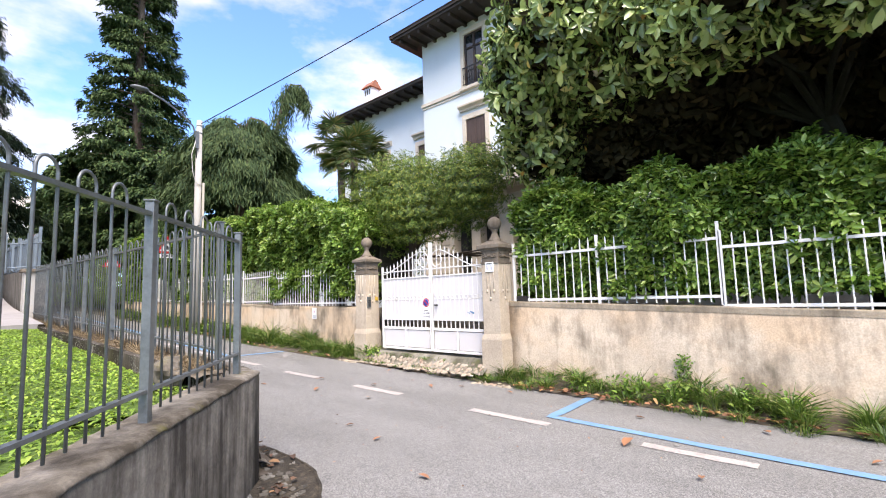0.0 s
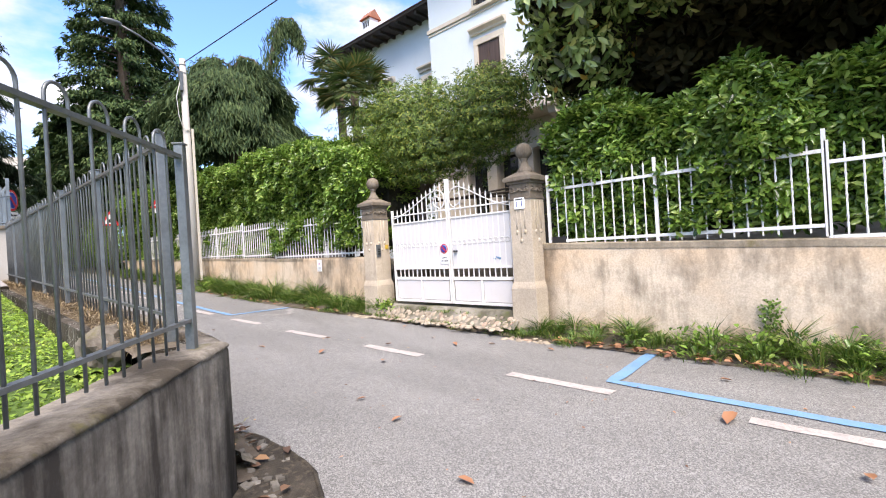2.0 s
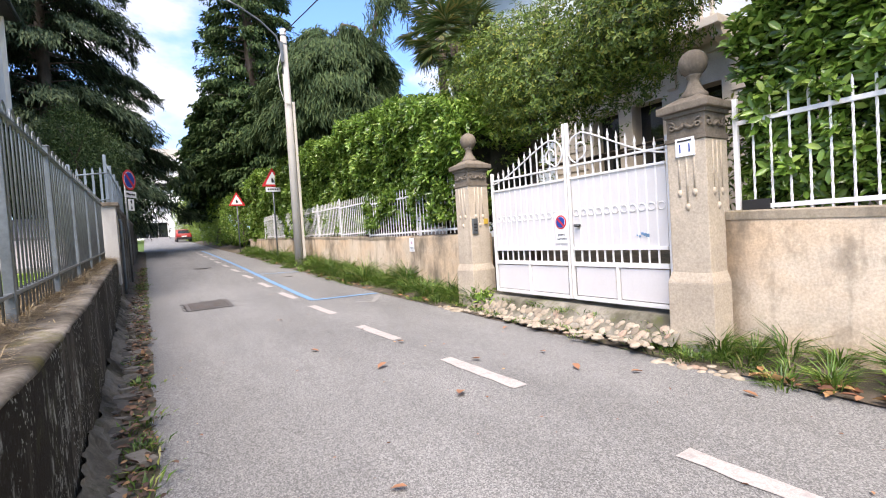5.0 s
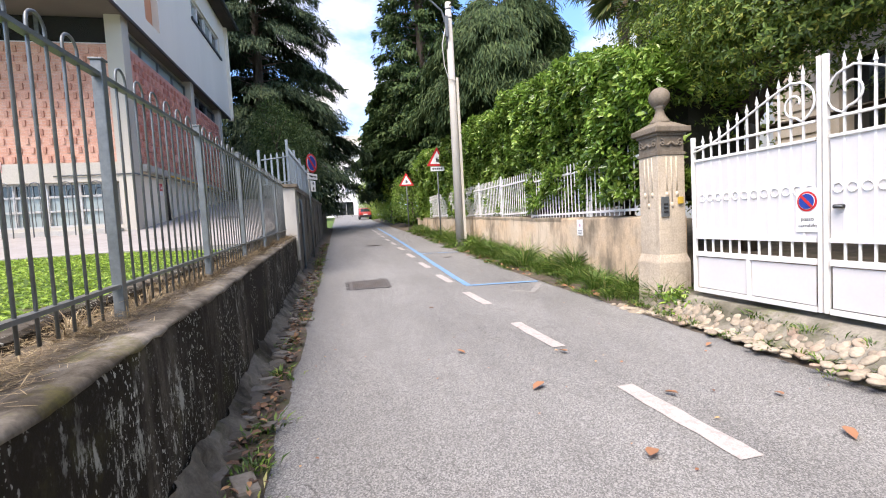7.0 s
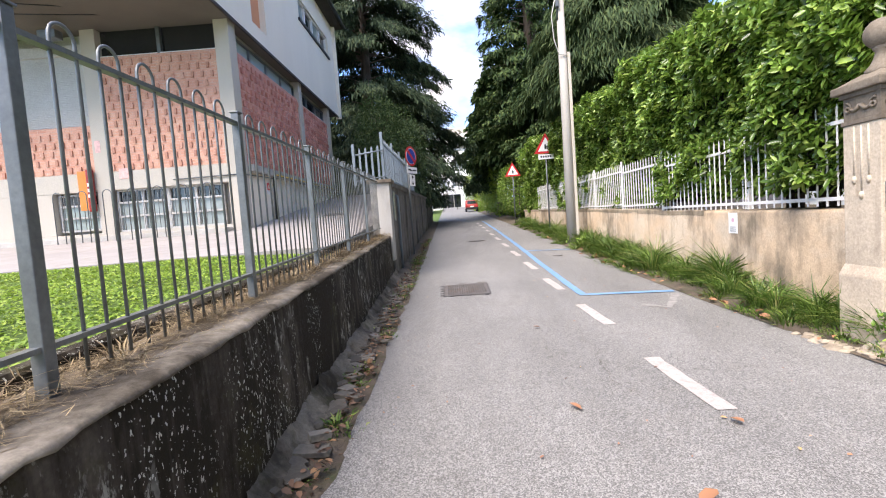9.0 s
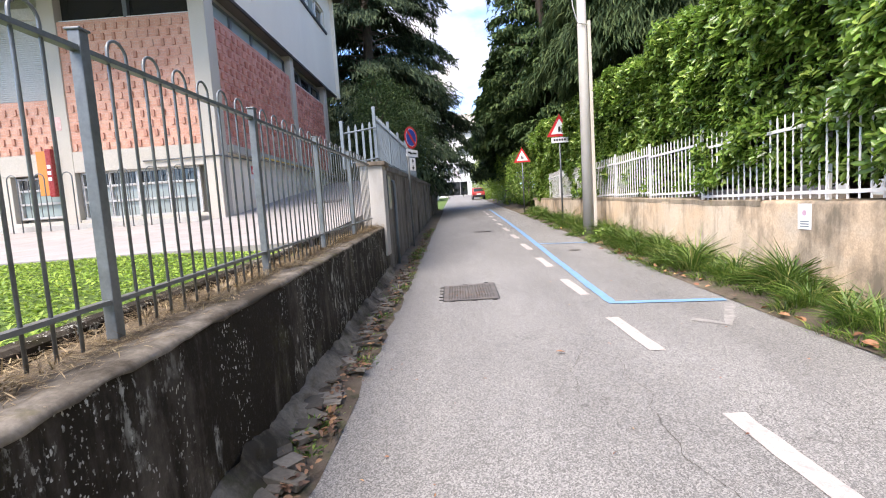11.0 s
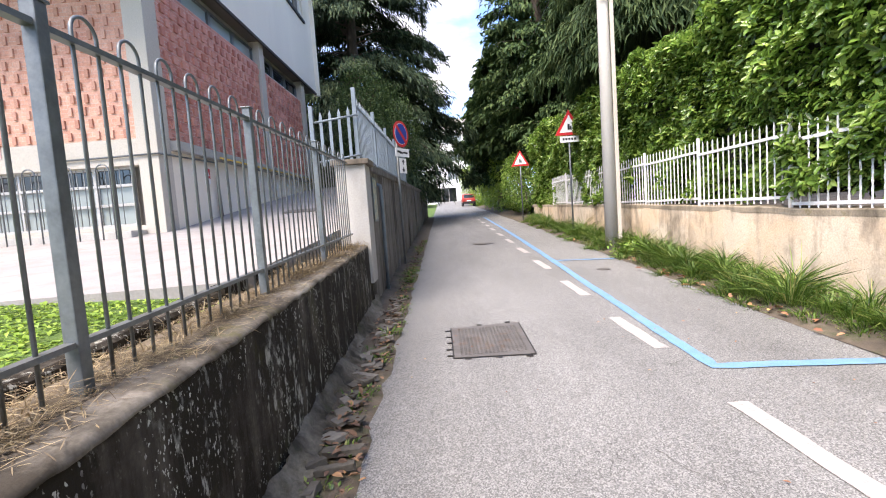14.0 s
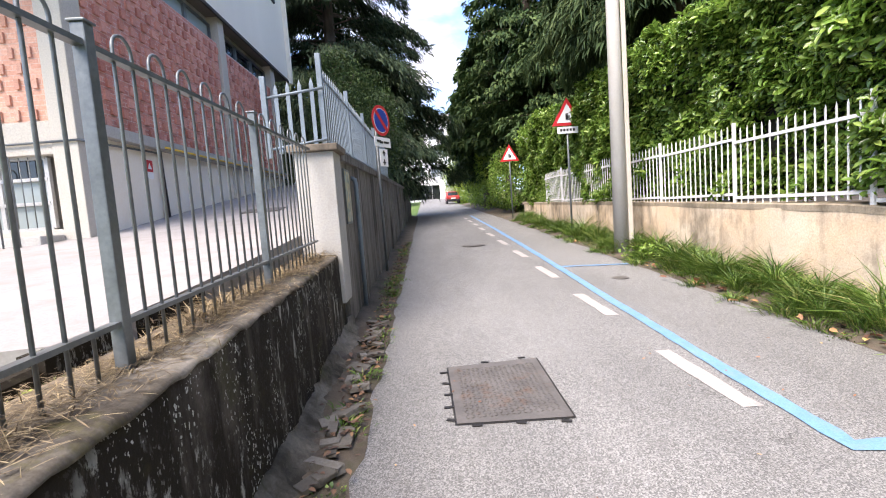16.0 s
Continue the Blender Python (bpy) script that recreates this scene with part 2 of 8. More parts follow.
WHITE_IRON = surface("white_painted_iron", (0.74, 0.73, 0.71), 0.45, big=3, fine=90, var=0.07, grain=0.06, bumpy=0.08, dirt=(0.55, 0.47, 0.38), dirt_amt=(0.64, 0.80), dirt_scale=5)
WHITE_SHEET = surface("white_sheet_steel", (0.63, 0.61, 0.60), 0.5, big=0.9, fine=40, var=0.05, grain=0.05, bumpy=0.05, dirt=(0.60, 0.55, 0.50), dirt_amt=(0.66, 0.9), dirt_scale=2)
GALV = surface("galvanised_steel", (0.145, 0.158, 0.162), 0.42, 0.45, big=7, fine=45, var=0.25, grain=0.2, bumpy=0.1)
GREY_PAINT = surface("grey_painted_iron", (0.16, 0.195, 0.225), 0.5, 0.2, big=4, fine=60, var=0.2, bumpy=0.1)
DARK_IRON = surface("dark_iron", (0.035, 0.033, 0.032), 0.5, 0.4, fine=80, var=0.3)
CONCRETE = surface("smooth_concrete", (0.40, 0.385, 0.355), 0.85, big=0.9, fine=50, var=0.15, bumpy=0.2, dirt=(0.26, 0.25, 0.23), dirt_amt=(0.55, 0.8), stretch=(1, 1, 0.4))
CREAM = surface("cream_render", (0.47, 0.435, 0.375), 0.85, big=0.5, fine=50, var=0.09, bumpy=0.15, dirt=(0.40, 0.37, 0.32), dirt_amt=(0.62, 0.9), stretch=(1, 1, 0.3))
CREAM_PAINT = surface("light_cream_paint", (0.80, 0.73, 0.61), 0.8, big=0.5, fine=50, var=0.06, bumpy=0.12, dirt=(0.66, 0.61, 0.52), dirt_amt=(0.62, 0.9), stretch=(1, 1, 0.3))
BLUE_PLASTER = surface("pale_blue_plaster", (0.66, 0.72, 0.75), 0.9, big=0.4, fine=35, var=0.06, grain=0.08, bumpy=0.12, dirt=(0.58, 0.62, 0.63), dirt_amt=(0.6, 0.9))
STONE_TRIM = surface("cream_stone_trim", (0.60, 0.53, 0.43), 0.8, big=2, fine=50, var=0.12, bumpy=0.2, dirt=(0.35, 0.30, 0.24), dirt_amt=(0.62, 0.85))
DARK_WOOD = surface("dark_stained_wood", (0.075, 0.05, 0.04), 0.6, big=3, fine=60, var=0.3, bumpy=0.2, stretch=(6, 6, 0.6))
EAVE_WOOD = surface("eaves_timber", (0.045, 0.034, 0.028), 0.75, big=3, fine=50, var=0.35, bumpy=0.3)
ROOF_TILE = surface("terracotta_tiles", (0.32, 0.13, 0.075), 0.85, big=4, fine=40, var=0.35, bumpy=0.4, dirt=(0.14, 0.09, 0.07))
BARK = surface("bark", (0.115, 0.09, 0.07), 0.95, big=6, fine=35, var=0.4, bumpy=0.8, dist=0.03, stretch=(1, 1, 0.25))
# Near-black colour that stands in for shade inside the hedges and the magnolia.
PLANT_SHADE = surface("plant_shade", (0.020, 0.021, 0.012), 0.95, big=6, fine=40, var=0.4, bumpy=0.8, dist=0.05)
ROAD_WHITE = surface("worn_white_marking", (0.385, 0.352, 0.335), 0.8, big=5, fine=95, var=0.12, grain=0.3, bumpy=0.35, dirt=(0.24, 0.225, 0.22), dirt_amt=(0.50, 0.74), dirt_scale=16)
ROAD_BLUE = surface("blue_marking", (0.135, 0.265, 0.445), 0.75, big=4, fine=95, var=0.14, grain=0.3, bumpy=0.35, dirt=(0.19, 0.27, 0.33), dirt_amt=(0.50, 0.76), dirt_scale=10)
CAST_IRON = surface("rusty_cast_iron", (0.145, 0.135, 0.128), 0.65, 0.35, big=4, fine=60, var=0.3, bumpy=0.4, dirt=(0.16, 0.10, 0.07), dirt_amt=(0.55, 0.75), dirt_scale=5)
RED_SIGN = surface("red_sign_face", (0.55, 0.03, 0.035), 0.4, fine=30, var=0.08, grain=0.05, bumpy=0)
FADED_PINK = surface("faded_pink_print", (0.55, 0.36, 0.45), 0.5, fine=30, var=0.1, bumpy=0)
BLUE_SIGN = surface("blue_sign_face", (0.02, 0.055, 0.30), 0.4, fine=30, var=0.08, grain=0.05, bumpy=0)
WHITE_SIGN = surface("white_sign_face", (0.78, 0.78, 0.77), 0.4, fine=30, var=0.05, grain=0.05, bumpy=0)
BLACK = surface("black_print", (0.02, 0.02, 0.022), 0.5, fine=30, var=0.1, bumpy=0)
ORANGE = surface("orange_plastic", (0.70, 0.24, 0.05), 0.45, fine=30, var=0.15, bumpy=0.05)
YELLOW_PIPE = surface("yellow_pipe", (0.60, 0.40, 0.06), 0.5, fine=40, var=0.2, bumpy=0.05)
DARK_RED = surface("dark_red_paint", (0.30, 0.035, 0.03), 0.3, fine=30, var=0.12, bumpy=0)
PALE_SHUTTER = surface("pale_roller_shutter", (0.48, 0.475, 0.46), 0.6, fine=30, var=0.08, bumpy=0.05)
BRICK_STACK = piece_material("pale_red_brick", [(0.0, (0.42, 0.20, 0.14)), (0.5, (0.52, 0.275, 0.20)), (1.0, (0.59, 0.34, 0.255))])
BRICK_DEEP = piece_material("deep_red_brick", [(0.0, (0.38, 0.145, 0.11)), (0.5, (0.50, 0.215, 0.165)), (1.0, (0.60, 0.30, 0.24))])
MORTAR_PINK = surface("pink_mortar", (0.46, 0.23, 0.165), 0.9, fine=40, var=0.15, bumpy=0.3)
MORTAR_GREY = surface("grey_mortar", (0.36, 0.27, 0.23), 0.9, fine=40, var=0.15, bumpy=0.3)
COBBLE = piece_material("river_cobble", [(0.0, (0.20, 0.165, 0.125)), (0.4, (0.29, 0.245, 0.185)), (0.85, (0.37, 0.32, 0.25)), (1.0, (0.31, 0.215, 0.16))])
RUBBLE = piece_material("broken_stone", [(0.0, (0.07, 0.062, 0.05)), (0.6, (0.13, 0.118, 0.10)), (1.0, (0.20, 0.185, 0.16))])
DRY_LEAF = leaf_material("dry_leaf", [(0.0, (0.11, 0.05, 0.03)), (0.4, (0.23, 0.10, 0.055)), (0.75, (0.36, 0.185, 0.095)), (1.0, (0.48, 0.32, 0.12))], 0.6, 0.1)
BROWN_LEAF = leaf_material("brown_leaf", [(0.0, (0.055, 0.035, 0.025)), (0.45, (0.12, 0.068, 0.045)), (0.8, (0.20, 0.115, 0.07)), (1.0, (0.33, 0.19, 0.09))], 0.7, 0.08)
STRAW = leaf_material("dry_needles", [(0.0, (0.085, 0.060, 0.036)), (0.5, (0.20, 0.15, 0.088)), (1.0, (0.42, 0.33, 0.19))], 0.8, 0.1)
LAUREL = leaf_material("laurel_leaf", [(0.0, (0.031, 0.062, 0.010)), (0.4, (0.121, 0.218, 0.034)), (0.75, (0.201, 0.322, 0.057)), (1.0, (0.333, 0.437, 0.103))], 0.24, 0.34)
MAGNOLIA = leaf_material("magnolia_leaf", [(0.0, (0.035, 0.058, 0.016)), (0.35, (0.14, 0.21, 0.06)), (0.6, (0.27, 0.36, 0.11)), (0.9, (0.44, 0.52, 0.18)), (0.98, (0.50, 0.50, 0.16)), (1.0, (0.55, 0.32, 0.07))], 0.22, 0.16, 0.8)
MAPLE = leaf_material("maple_leaf", [(0.0, (0.028, 0.055, 0.009)), (0.5, (0.10, 0.17, 0.026)), (0.85, (0.20, 0.27, 0.042)), (1.0, (0.30, 0.30, 0.05))], 0.55, 0.24)
CEDAR = leaf_material("cedar_spray", [(0.0, (0.013, 0.027, 0.014)), (0.5, (0.032, 0.054, 0.027)), (1.0, (0.070, 0.096, 0.046))], 0.7, 0.10, 0.2)
WEEPING = leaf_material("weeping_spray", [(0.0, (0.022, 0.044, 0.018)), (0.5, (0.048, 0.082, 0.031)), (1.0, (0.092, 0.128, 0.048))], 0.7, 0.15, 0.2)
DARK_CONIFER = leaf_material("yew_spray", [(0.0, (0.016, 0.036, 0.013)), (0.5, (0.040, 0.074, 0.023)), (1.0, (0.090, 0.130, 0.042))], 0.7, 0.10, 0.2)
PALM = leaf_material("palm_blade", [(0.0, (0.04, 0.075, 0.02)), (0.6, (0.085, 0.13, 0.04)), (1.0, (0.20, 0.17, 0.05))], 0.4, 0.25)
BRIGHT_BUSH = leaf_material("bright_bush_leaf", [(0.0, (0.09, 0.16, 0.016)), (0.5, (0.18, 0.28, 0.03)), (1.0, (0.30, 0.38, 0.05))], 0.45, 0.3)
GRASS = leaf_material("grass_blade", [(0.0, (0.030, 0.072, 0.011)), (0.5, (0.095, 0.18, 0.026)), (0.88, (0.19, 0.28, 0.055)), (1.0, (0.36, 0.33, 0.13))], 0.45, 0.3)
LAWN = leaf_material("lawn_leaf", [(0.0, (0.12, 0.21, 0.022)), (0.5, (0.215, 0.34, 0.04)), (1.0, (0.34, 0.44, 0.075))], 0.5, 0.3)
# Rusty leaf undersides, taken near black to paint the crown's inner shade.
MAGNOLIA_SHADE = leaf_material("magnolia_shade_leaf", [(0.0, (0.012, 0.011, 0.006)), (0.6, (0.030, 0.026, 0.013)), (1.0, (0.055, 0.042, 0.020))], 0.8, 0.03, 0.1)
FADED_WHITE = surface("almost_worn_marking", (0.27, 0.26, 0.25), 0.85, big=6, fine=95, var=0.15, grain=0.3, bumpy=0.35, dirt=(0.19, 0.186, 0.18), dirt_amt=(0.42, 0.60), dirt_scale=14)
THRESHOLD = stained_wall_material("mossy_slab", (0.26, 0.24, 0.20), (0.09, 0.085, 0.06), 0.43, 0.60, streak=0.1, moss=(0.10, 0.115, 0.03))
PETAL = surface("cream_petal", (0.75, 0.70, 0.58), 0.5, fine=20, var=0.1, bumpy=0)


def glass_material(name, tint, rough=0.05):
    m, nt, bs = nodes_of(name)
    bs.inputs["Base Color"].default_value = (*tint, 1)
    bs.inputs["Roughness"].default_value = rough
    bs.inputs["Specular IOR Level"].default_value = 0.8
    return m


DARK_GLASS = glass_material("dark_pane", (0.02, 0.023, 0.026))
GREEN_GLASS = glass_material("frosted_pane", (0.30, 0.36, 0.34), 0.25)
PALE_GLASS = glass_material("curtained_pane", (0.30, 0.34, 0.33), 0.15)

# ---- mesh helpers ----
def bm_new():
    return bmesh.new()


def box(bm, x0, y0, z0, x1, y1, z1, bev=0.0, m=None):
    vs = [bm.verts.new((x, y, z)) for z in (z0, z1) for x, y in ((x0, y0), (x1, y0), (x1, y1), (x0, y1))]
    fs = [bm.faces.new([vs[i] for i in f]) for f in ((3, 2, 1, 0), (4, 5, 6, 7), (0, 1, 5, 4), (1, 2, 6, 5), (2, 3, 7, 6), (3, 0, 4, 7))]
    if bev:
        es = list({e for f in fs for e in f.edges})
        r = bmesh.ops.bevel(bm, geom=es, offset=bev, segments=2, affect="EDGES", profile=0.6)
        vs = list({v for f in r["faces"] for v in f.verts} | {v for v in vs if v.is_valid})
    if m is not None:
        bmesh.ops.transform(bm, matrix=m, verts=vs)
    return vs


def tube(bm, pts, radii, n=8, caps=True):
    """A round bar along a line of points."""
    if isinstance(radii, (int, float)):
        radii = [radii] * len(pts)
    pts = [Vector(p) for p in pts]
    rings = []
    for i, (p, r) in enumerate(zip(pts, radii)):
        d = (pts[min(i + 1, len(pts) - 1)] - pts[max(i - 1, 0)]).normalized()
        a = d.cross(Vector((0.13, 0.31, 1.0)))
        if a.length < 0.25:
            a = d.cross(Vector((1.0, 0.2, 0.1)))
        a.normalize()
        b = d.cross(a)
        rings.append([bm.verts.new(p + (a * math.cos(k * math.tau / n) + b * math.sin(k * math.tau / n)) * r) for k in range(n)])
    for q, s in zip(rings, rings[1:]):
        for k in range(n):
            f = bm.faces.new((q[k], q[(k + 1) % n], s[(k + 1) % n], s[k]))
            f.smooth = True
    if caps:
        bm.faces.new(rings[0][::-1])
        bm.faces.new(rings[-1])


def lathe(bm, cx, cy, profile, n=20):
    rings = [[bm.verts.new((cx + r * math.cos(k * math.tau / n), cy + r * math.sin(k * math.tau / n), z)) for k in range(n)] for r, z in profile]
    for q, s in zip(rings, rings[1:]):
        for k in range(n):
            f = bm.faces.new((q[k], q[(k + 1) % n], s[(k + 1) % n], s[k]))
            f.smooth = True
    bm.faces.new(rings[0][::-1])
    bm.faces.new(rings[-1])


def prism(bm, outline, axis, a0, a1):
    """Extrudes an outline of pairs along x, y or z."""
    def at(u, v, w):
        return {"x": (w, u, v), "y": (u, w, v), "z": (u, v, w)}[axis]
    lo = [bm.verts.new(at(u, v, a0)) for u, v in outline]
    hi = [bm.verts.new(at(u, v, a1)) for u, v in outline]
    bm.faces.new(lo[::-1])
    bm.faces.new(hi)
    for i in range(len(lo)):
        j = (i + 1) % len(lo)
        bm.faces.new((lo[i], lo[j], hi[j], hi[i]))
    bmesh.ops.recalc_face_normals(bm, faces=bm.faces)


def mesh_of(name, bm, material):
    me = bpy.data.meshes.new(name)
    bmesh.ops.recalc_face_normals(bm, faces=bm.faces)
    bm.to_mesh(me)
    bm.free()
    me.materials.append(material)
    return me


def part(name, bm, material, parent, label=""):
    """One bmesh, in world coordinates, as one mesh object under a thing or a part."""
    ob = new(name, mesh_of(name, bm, material))
    if parent is not None:
        ob.parent = parent
        ob.matrix_parent_inverse = parent.matrix_basis.inverted() if parent.parent is None else (parent.parent.matrix_basis @ parent.matrix_parent_inverse @ parent.matrix_basis).inverted()
    return tagged(ob, label)


def thing(name, at, label, category, group=""):
    ob = new(name)
    ob.empty_display_size = 0.1
    ob.location = at
    ob.matrix_basis = Matrix.Translation(at)
    return tagged(ob, label, category, group)


def setting(name, bm, material, label, category="structure"):
    return tagged(new(name, mesh_of(name, bm, material)), label, category, kind="structure")


def letters(name, text, size, m, material, parent, depth=0.002):
    cu = bpy.data.curves.new(name, "FONT")
    cu.body, cu.size, cu.extrude, cu.align_x, cu.align_y = text, size, depth, "CENTER", "CENTER"
    ob = new(name, cu)
    cu.materials.append(material)
    ob.parent = parent
    ob.matrix_parent_inverse = parent.matrix_basis.inverted() if parent.parent is None else (parent.parent.matrix_basis @ parent.matrix_parent_inverse @ parent.matrix_basis).inverted()
    ob.matrix_basis = m
    return ob


def leaf_mesh(name, pos, way, up, length, width, material, fold=0.25, curl=0.15):
    """Many small folded leaves as one mesh: base points, directions, upper sides, lengths, widths (all arrays)."""
    n = len(pos)
    way = way / (np.linalg.norm(way, axis=1, keepdims=True) + 1e-9)
    side = np.cross(way, up)
    side /= np.linalg.norm(side, axis=1, keepdims=True) + 1e-9
    nor = np.cross(side, way)
    L, W = length[:, None], width[:, None]
    if curl > 0.2:                                  # arching blades and sprays, with a ridge point
        v = np.empty((n, 5, 3), np.float32)
        v[:, 0] = pos
        v[:, 1] = pos + way * L * 0.52 + side * W * 0.5 + nor * W * fold
        v[:, 2] = pos + way * L - nor * L * curl
        v[:, 3] = pos + way * L * 0.52 - side * W * 0.5 + nor * W * fold
        v[:, 4] = pos + way * L * 0.5
        cell = np.array([[0, 4, 1], [1, 4, 2], [2, 4, 3], [3, 4, 0]], np.int32)
    else:                                           # oval leaves folded along the midrib
        v = np.empty((n, 6, 3), np.float32)
        v[:, 0] = pos
        v[:, 1] = pos + way * L * 0.30 + side * W * 0.42 + nor * (W * fold - L * curl * 0.2)
        v[:, 2] = pos + way * L * 0.70 + side * W * 0.46 + nor * (W * fold - L * curl * 0.6)
        v[:, 3] = pos + way * L - nor * L * curl
        v[:, 4] = pos + way * L * 0.70 - side * W * 0.46 + nor * (W * fold - L * curl * 0.6)
        v[:, 5] = pos + way * L * 0.30 - side * W * 0.42 + nor * (W * fold - L * curl * 0.2)
        cell = np.array([[0, 1, 2, 3], [0, 3, 4, 5]], np.int32)
    nv, k = v.shape[1], cell.shape[1]
    f = (np.arange(n, dtype=np.int32)[:, None, None] * nv + cell[None]).reshape(-1)
    me = bpy.data.meshes.new(name)
    me.vertices.add(n * nv)
    me.vertices.foreach_set("co", v.reshape(-1))
    me.loops.add(len(f))
    me.loops.foreach_set("vertex_index", f)
    me.polygons.add(len(f) // k)
    me.polygons.foreach_set("loop_start", np.arange(0, len(f), k, dtype=np.int32))
    me.polygons.foreach_set("loop_total", np.full(len(f) // k, k, np.int32))
    me.update(calc_edges=True)
    me.materials.append(material)
    return me


def leaf_part(name, parent, label, *args, **kw):
    ob = new(name, leaf_mesh(name, *args, **kw))
    ob.parent = parent
    ob.matrix_parent_inverse = parent.matrix_basis.inverted()
    return tagged(ob, label, kind="stuff")


def rnd(n, seed):
    return np.random.default_rng(seed).normal(size=(n, 3))


def lump(p, scale, seed):
    """Smooth bulges for uneven outlines: a cheap sum of sines."""
    r = np.random.default_rng(seed)
    s = np.zeros(len(p))
    for k in range(7):
        w = r.normal(size=3) * scale * (1 + 0.5 * k)
        s += np.sin(p @ w + r.uniform(0, 6.28)) / (1 + 0.5 * k)
    return s / 3.0


# ---- lie of the land ----
ROAD_Y = [-40, -25, 0, 5, 10, 13, 16, 20, 30, 40, 65, 97, 130]
ROAD_Z = [-0.7, -0.5, -0.19, -0.10, 0.02, 0.10, 0.23, 0.43, 0.86, 1.25, 2.25, 3.70, 5.2]
YARD_Y = [-20, 0, 3, 6, 10, 13, 16.6, 20, 26.7, 32, 60]
YARD_Z = [0.1, 0.55, 0.72, 0.88, 1.05, 1.22, 1.50, 1.98, 2.87, 3.1, 3.6]


def road_z(y):
    return float(np.mean(np.interp([y - 1.5, y - 0.5, y + 0.5, y + 1.5], ROAD_Y, ROAD_Z)))


def yard_z(y):
    return float(np.mean(np.interp([y - 0.8, y, y + 0.8], YARD_Y, YARD_Z)))


def ret_top(y):
    return 0.82 + 0.031 * (y - 4.2)


def near_top(y):
    return 1.30 + 0.034 * (y - 5.1)


def far_top(y):
    return float(np.interp(y, [9, 14.33, 14.34, 21, 31, 60], [1.22, 1.27, 1.29, 1.46, 1.62, 3.0]))

# ---- ground, road and walls ----
def strip(bm, xs, ys, zf):
    grid = [[bm.verts.new((x, y, zf(x, y))) for x in xs] for y in ys]
    for a, b in zip(grid, grid[1:]):
        for i in range(len(xs) - 1):
            f = bm.faces.new((a[i], a[i + 1], b[i + 1], b[i]))
            f.smooth = True


bm = bm_new()
strip(bm, [-900, -200, -60, -20, 0, 8, 20, 60, 200, 900], [-900, -200, -40] + list(range(-25, 131, 5)) + [200, 900], lambda x, y: road_z(max(-40, min(y, 128))) - 0.35)
setting("ground", bm, MEADOW, "grassy open ground around the lane", "ground")

bm = bm_new()
ys = [-25 + 0.75 * i for i in range(174)]
strip(bm, [2.42, 3.2, 4.2, 5.2, 6.2, 6.9], ys, lambda x, y: road_z(y) - 0.012 * abs(x - 4.6) + 0.008 * noise.noise((x * 0.6, y * 0.5, 0)))
strip(bm, [-16, -12, -8, -4, -1, 1, 2.42], [y for y in ys if y < 6.4], lambda x, y: road_z(y) - 0.012 * abs(x - 4.6) + 0.008 * noise.noise((x * 0.6, y * 0.5, 0)))
setting("road", bm, ASPHALT, "worn light grey asphalt lane with fine cracks", "road")


def drape(x, y, lift):
    return (x, y, road_z(y) - 0.012 * abs(x - 4.6) + 0.008 * noise.noise((x * 0.6, y * 0.5, 0)) + lift)


def painted(name, line, width, material, label, group, lift=0.006, rag=0.006):
    """A painted stripe laid on the asphalt along a line of points."""
    bm = bm_new()
    pts = []
    for (ax, ay), (bx, by) in zip(line, line[1:]):
        k = max(2, int(math.hypot(bx - ax, by - ay) / 0.16))
        pts += [(ax + (bx - ax) * i / k, ay + (by - ay) * i / k) for i in range(k)]
    pts.append(line[-1])
    rows = []
    for i, p in enumerate(pts):
        a, b = pts[max(0, i - 1)], pts[min(len(pts) - 1, i + 1)]
        dx, dy = b[0] - a[0], b[1] - a[1]
        n = math.hypot(dx, dy)
        nx, ny = dy / n, -dx / n
        w = width / 2
        j = [random.uniform(-rag, rag) for _ in range(2)]
        rows.append([bm.verts.new(drape(p[0] + nx * s, p[1] + ny * s, lift)) for s in (-w + j[0], 0, w + j[1])])
    for a, b in zip(rows, rows[1:]):
        for i in range(2):
            bm.faces.new((a[i], a[i + 1], b[i + 1], b[i]))
    return tagged(new(name, mesh_of(name, bm, material)), label, "road marking", group)


for k in range(16):
    y0, run = {1: (0.87, 1.02), 2: (3.0, 1.18), 3: (5.62, 1.15)}.get(k, (0.81 + 2.36 * (k - 1), 1.15))
    x0 = 5.20 if k < 4 else 5.17
    painted("dash_marking", [(x0, y0), (x0 - 0.03, y0 + run)], 0.15, ROAD_WHITE, "worn white painted dash on the asphalt lane", "dashed lane line", rag=0.010)
painted("blue_parking_line", [(6.95, 3.22), (5.54, 3.15), (5.52, 0.0), (5.54, -14.0)], 0.14, ROAD_BLUE, "light blue painted parking bay line on asphalt", "blue parking lines", 0.010)
painted("blue_parking_line", [(6.76, 11.98), (5.38, 12.08), (5.46, 17.0), (5.58, 26.0), (5.66, 37.0)], 0.13, ROAD_BLUE, "light blue painted parking bay line on asphalt", "blue parking lines", 0.010)
painted("blue_parking_line", [(5.56, 18.3), (6.75, 18.12)], 0.09, ROAD_BLUE, "faded blue cross line of a parking bay", "blue parking lines", 0.010, 0.012)
painted("pale_cross_marking", [(6.72, 11.80), (6.22, 10.95), (5.95, 11.2)], 0.09, FADED_WHITE, "faint worn white mark beside the blue line", "", 0.006, 0.02)

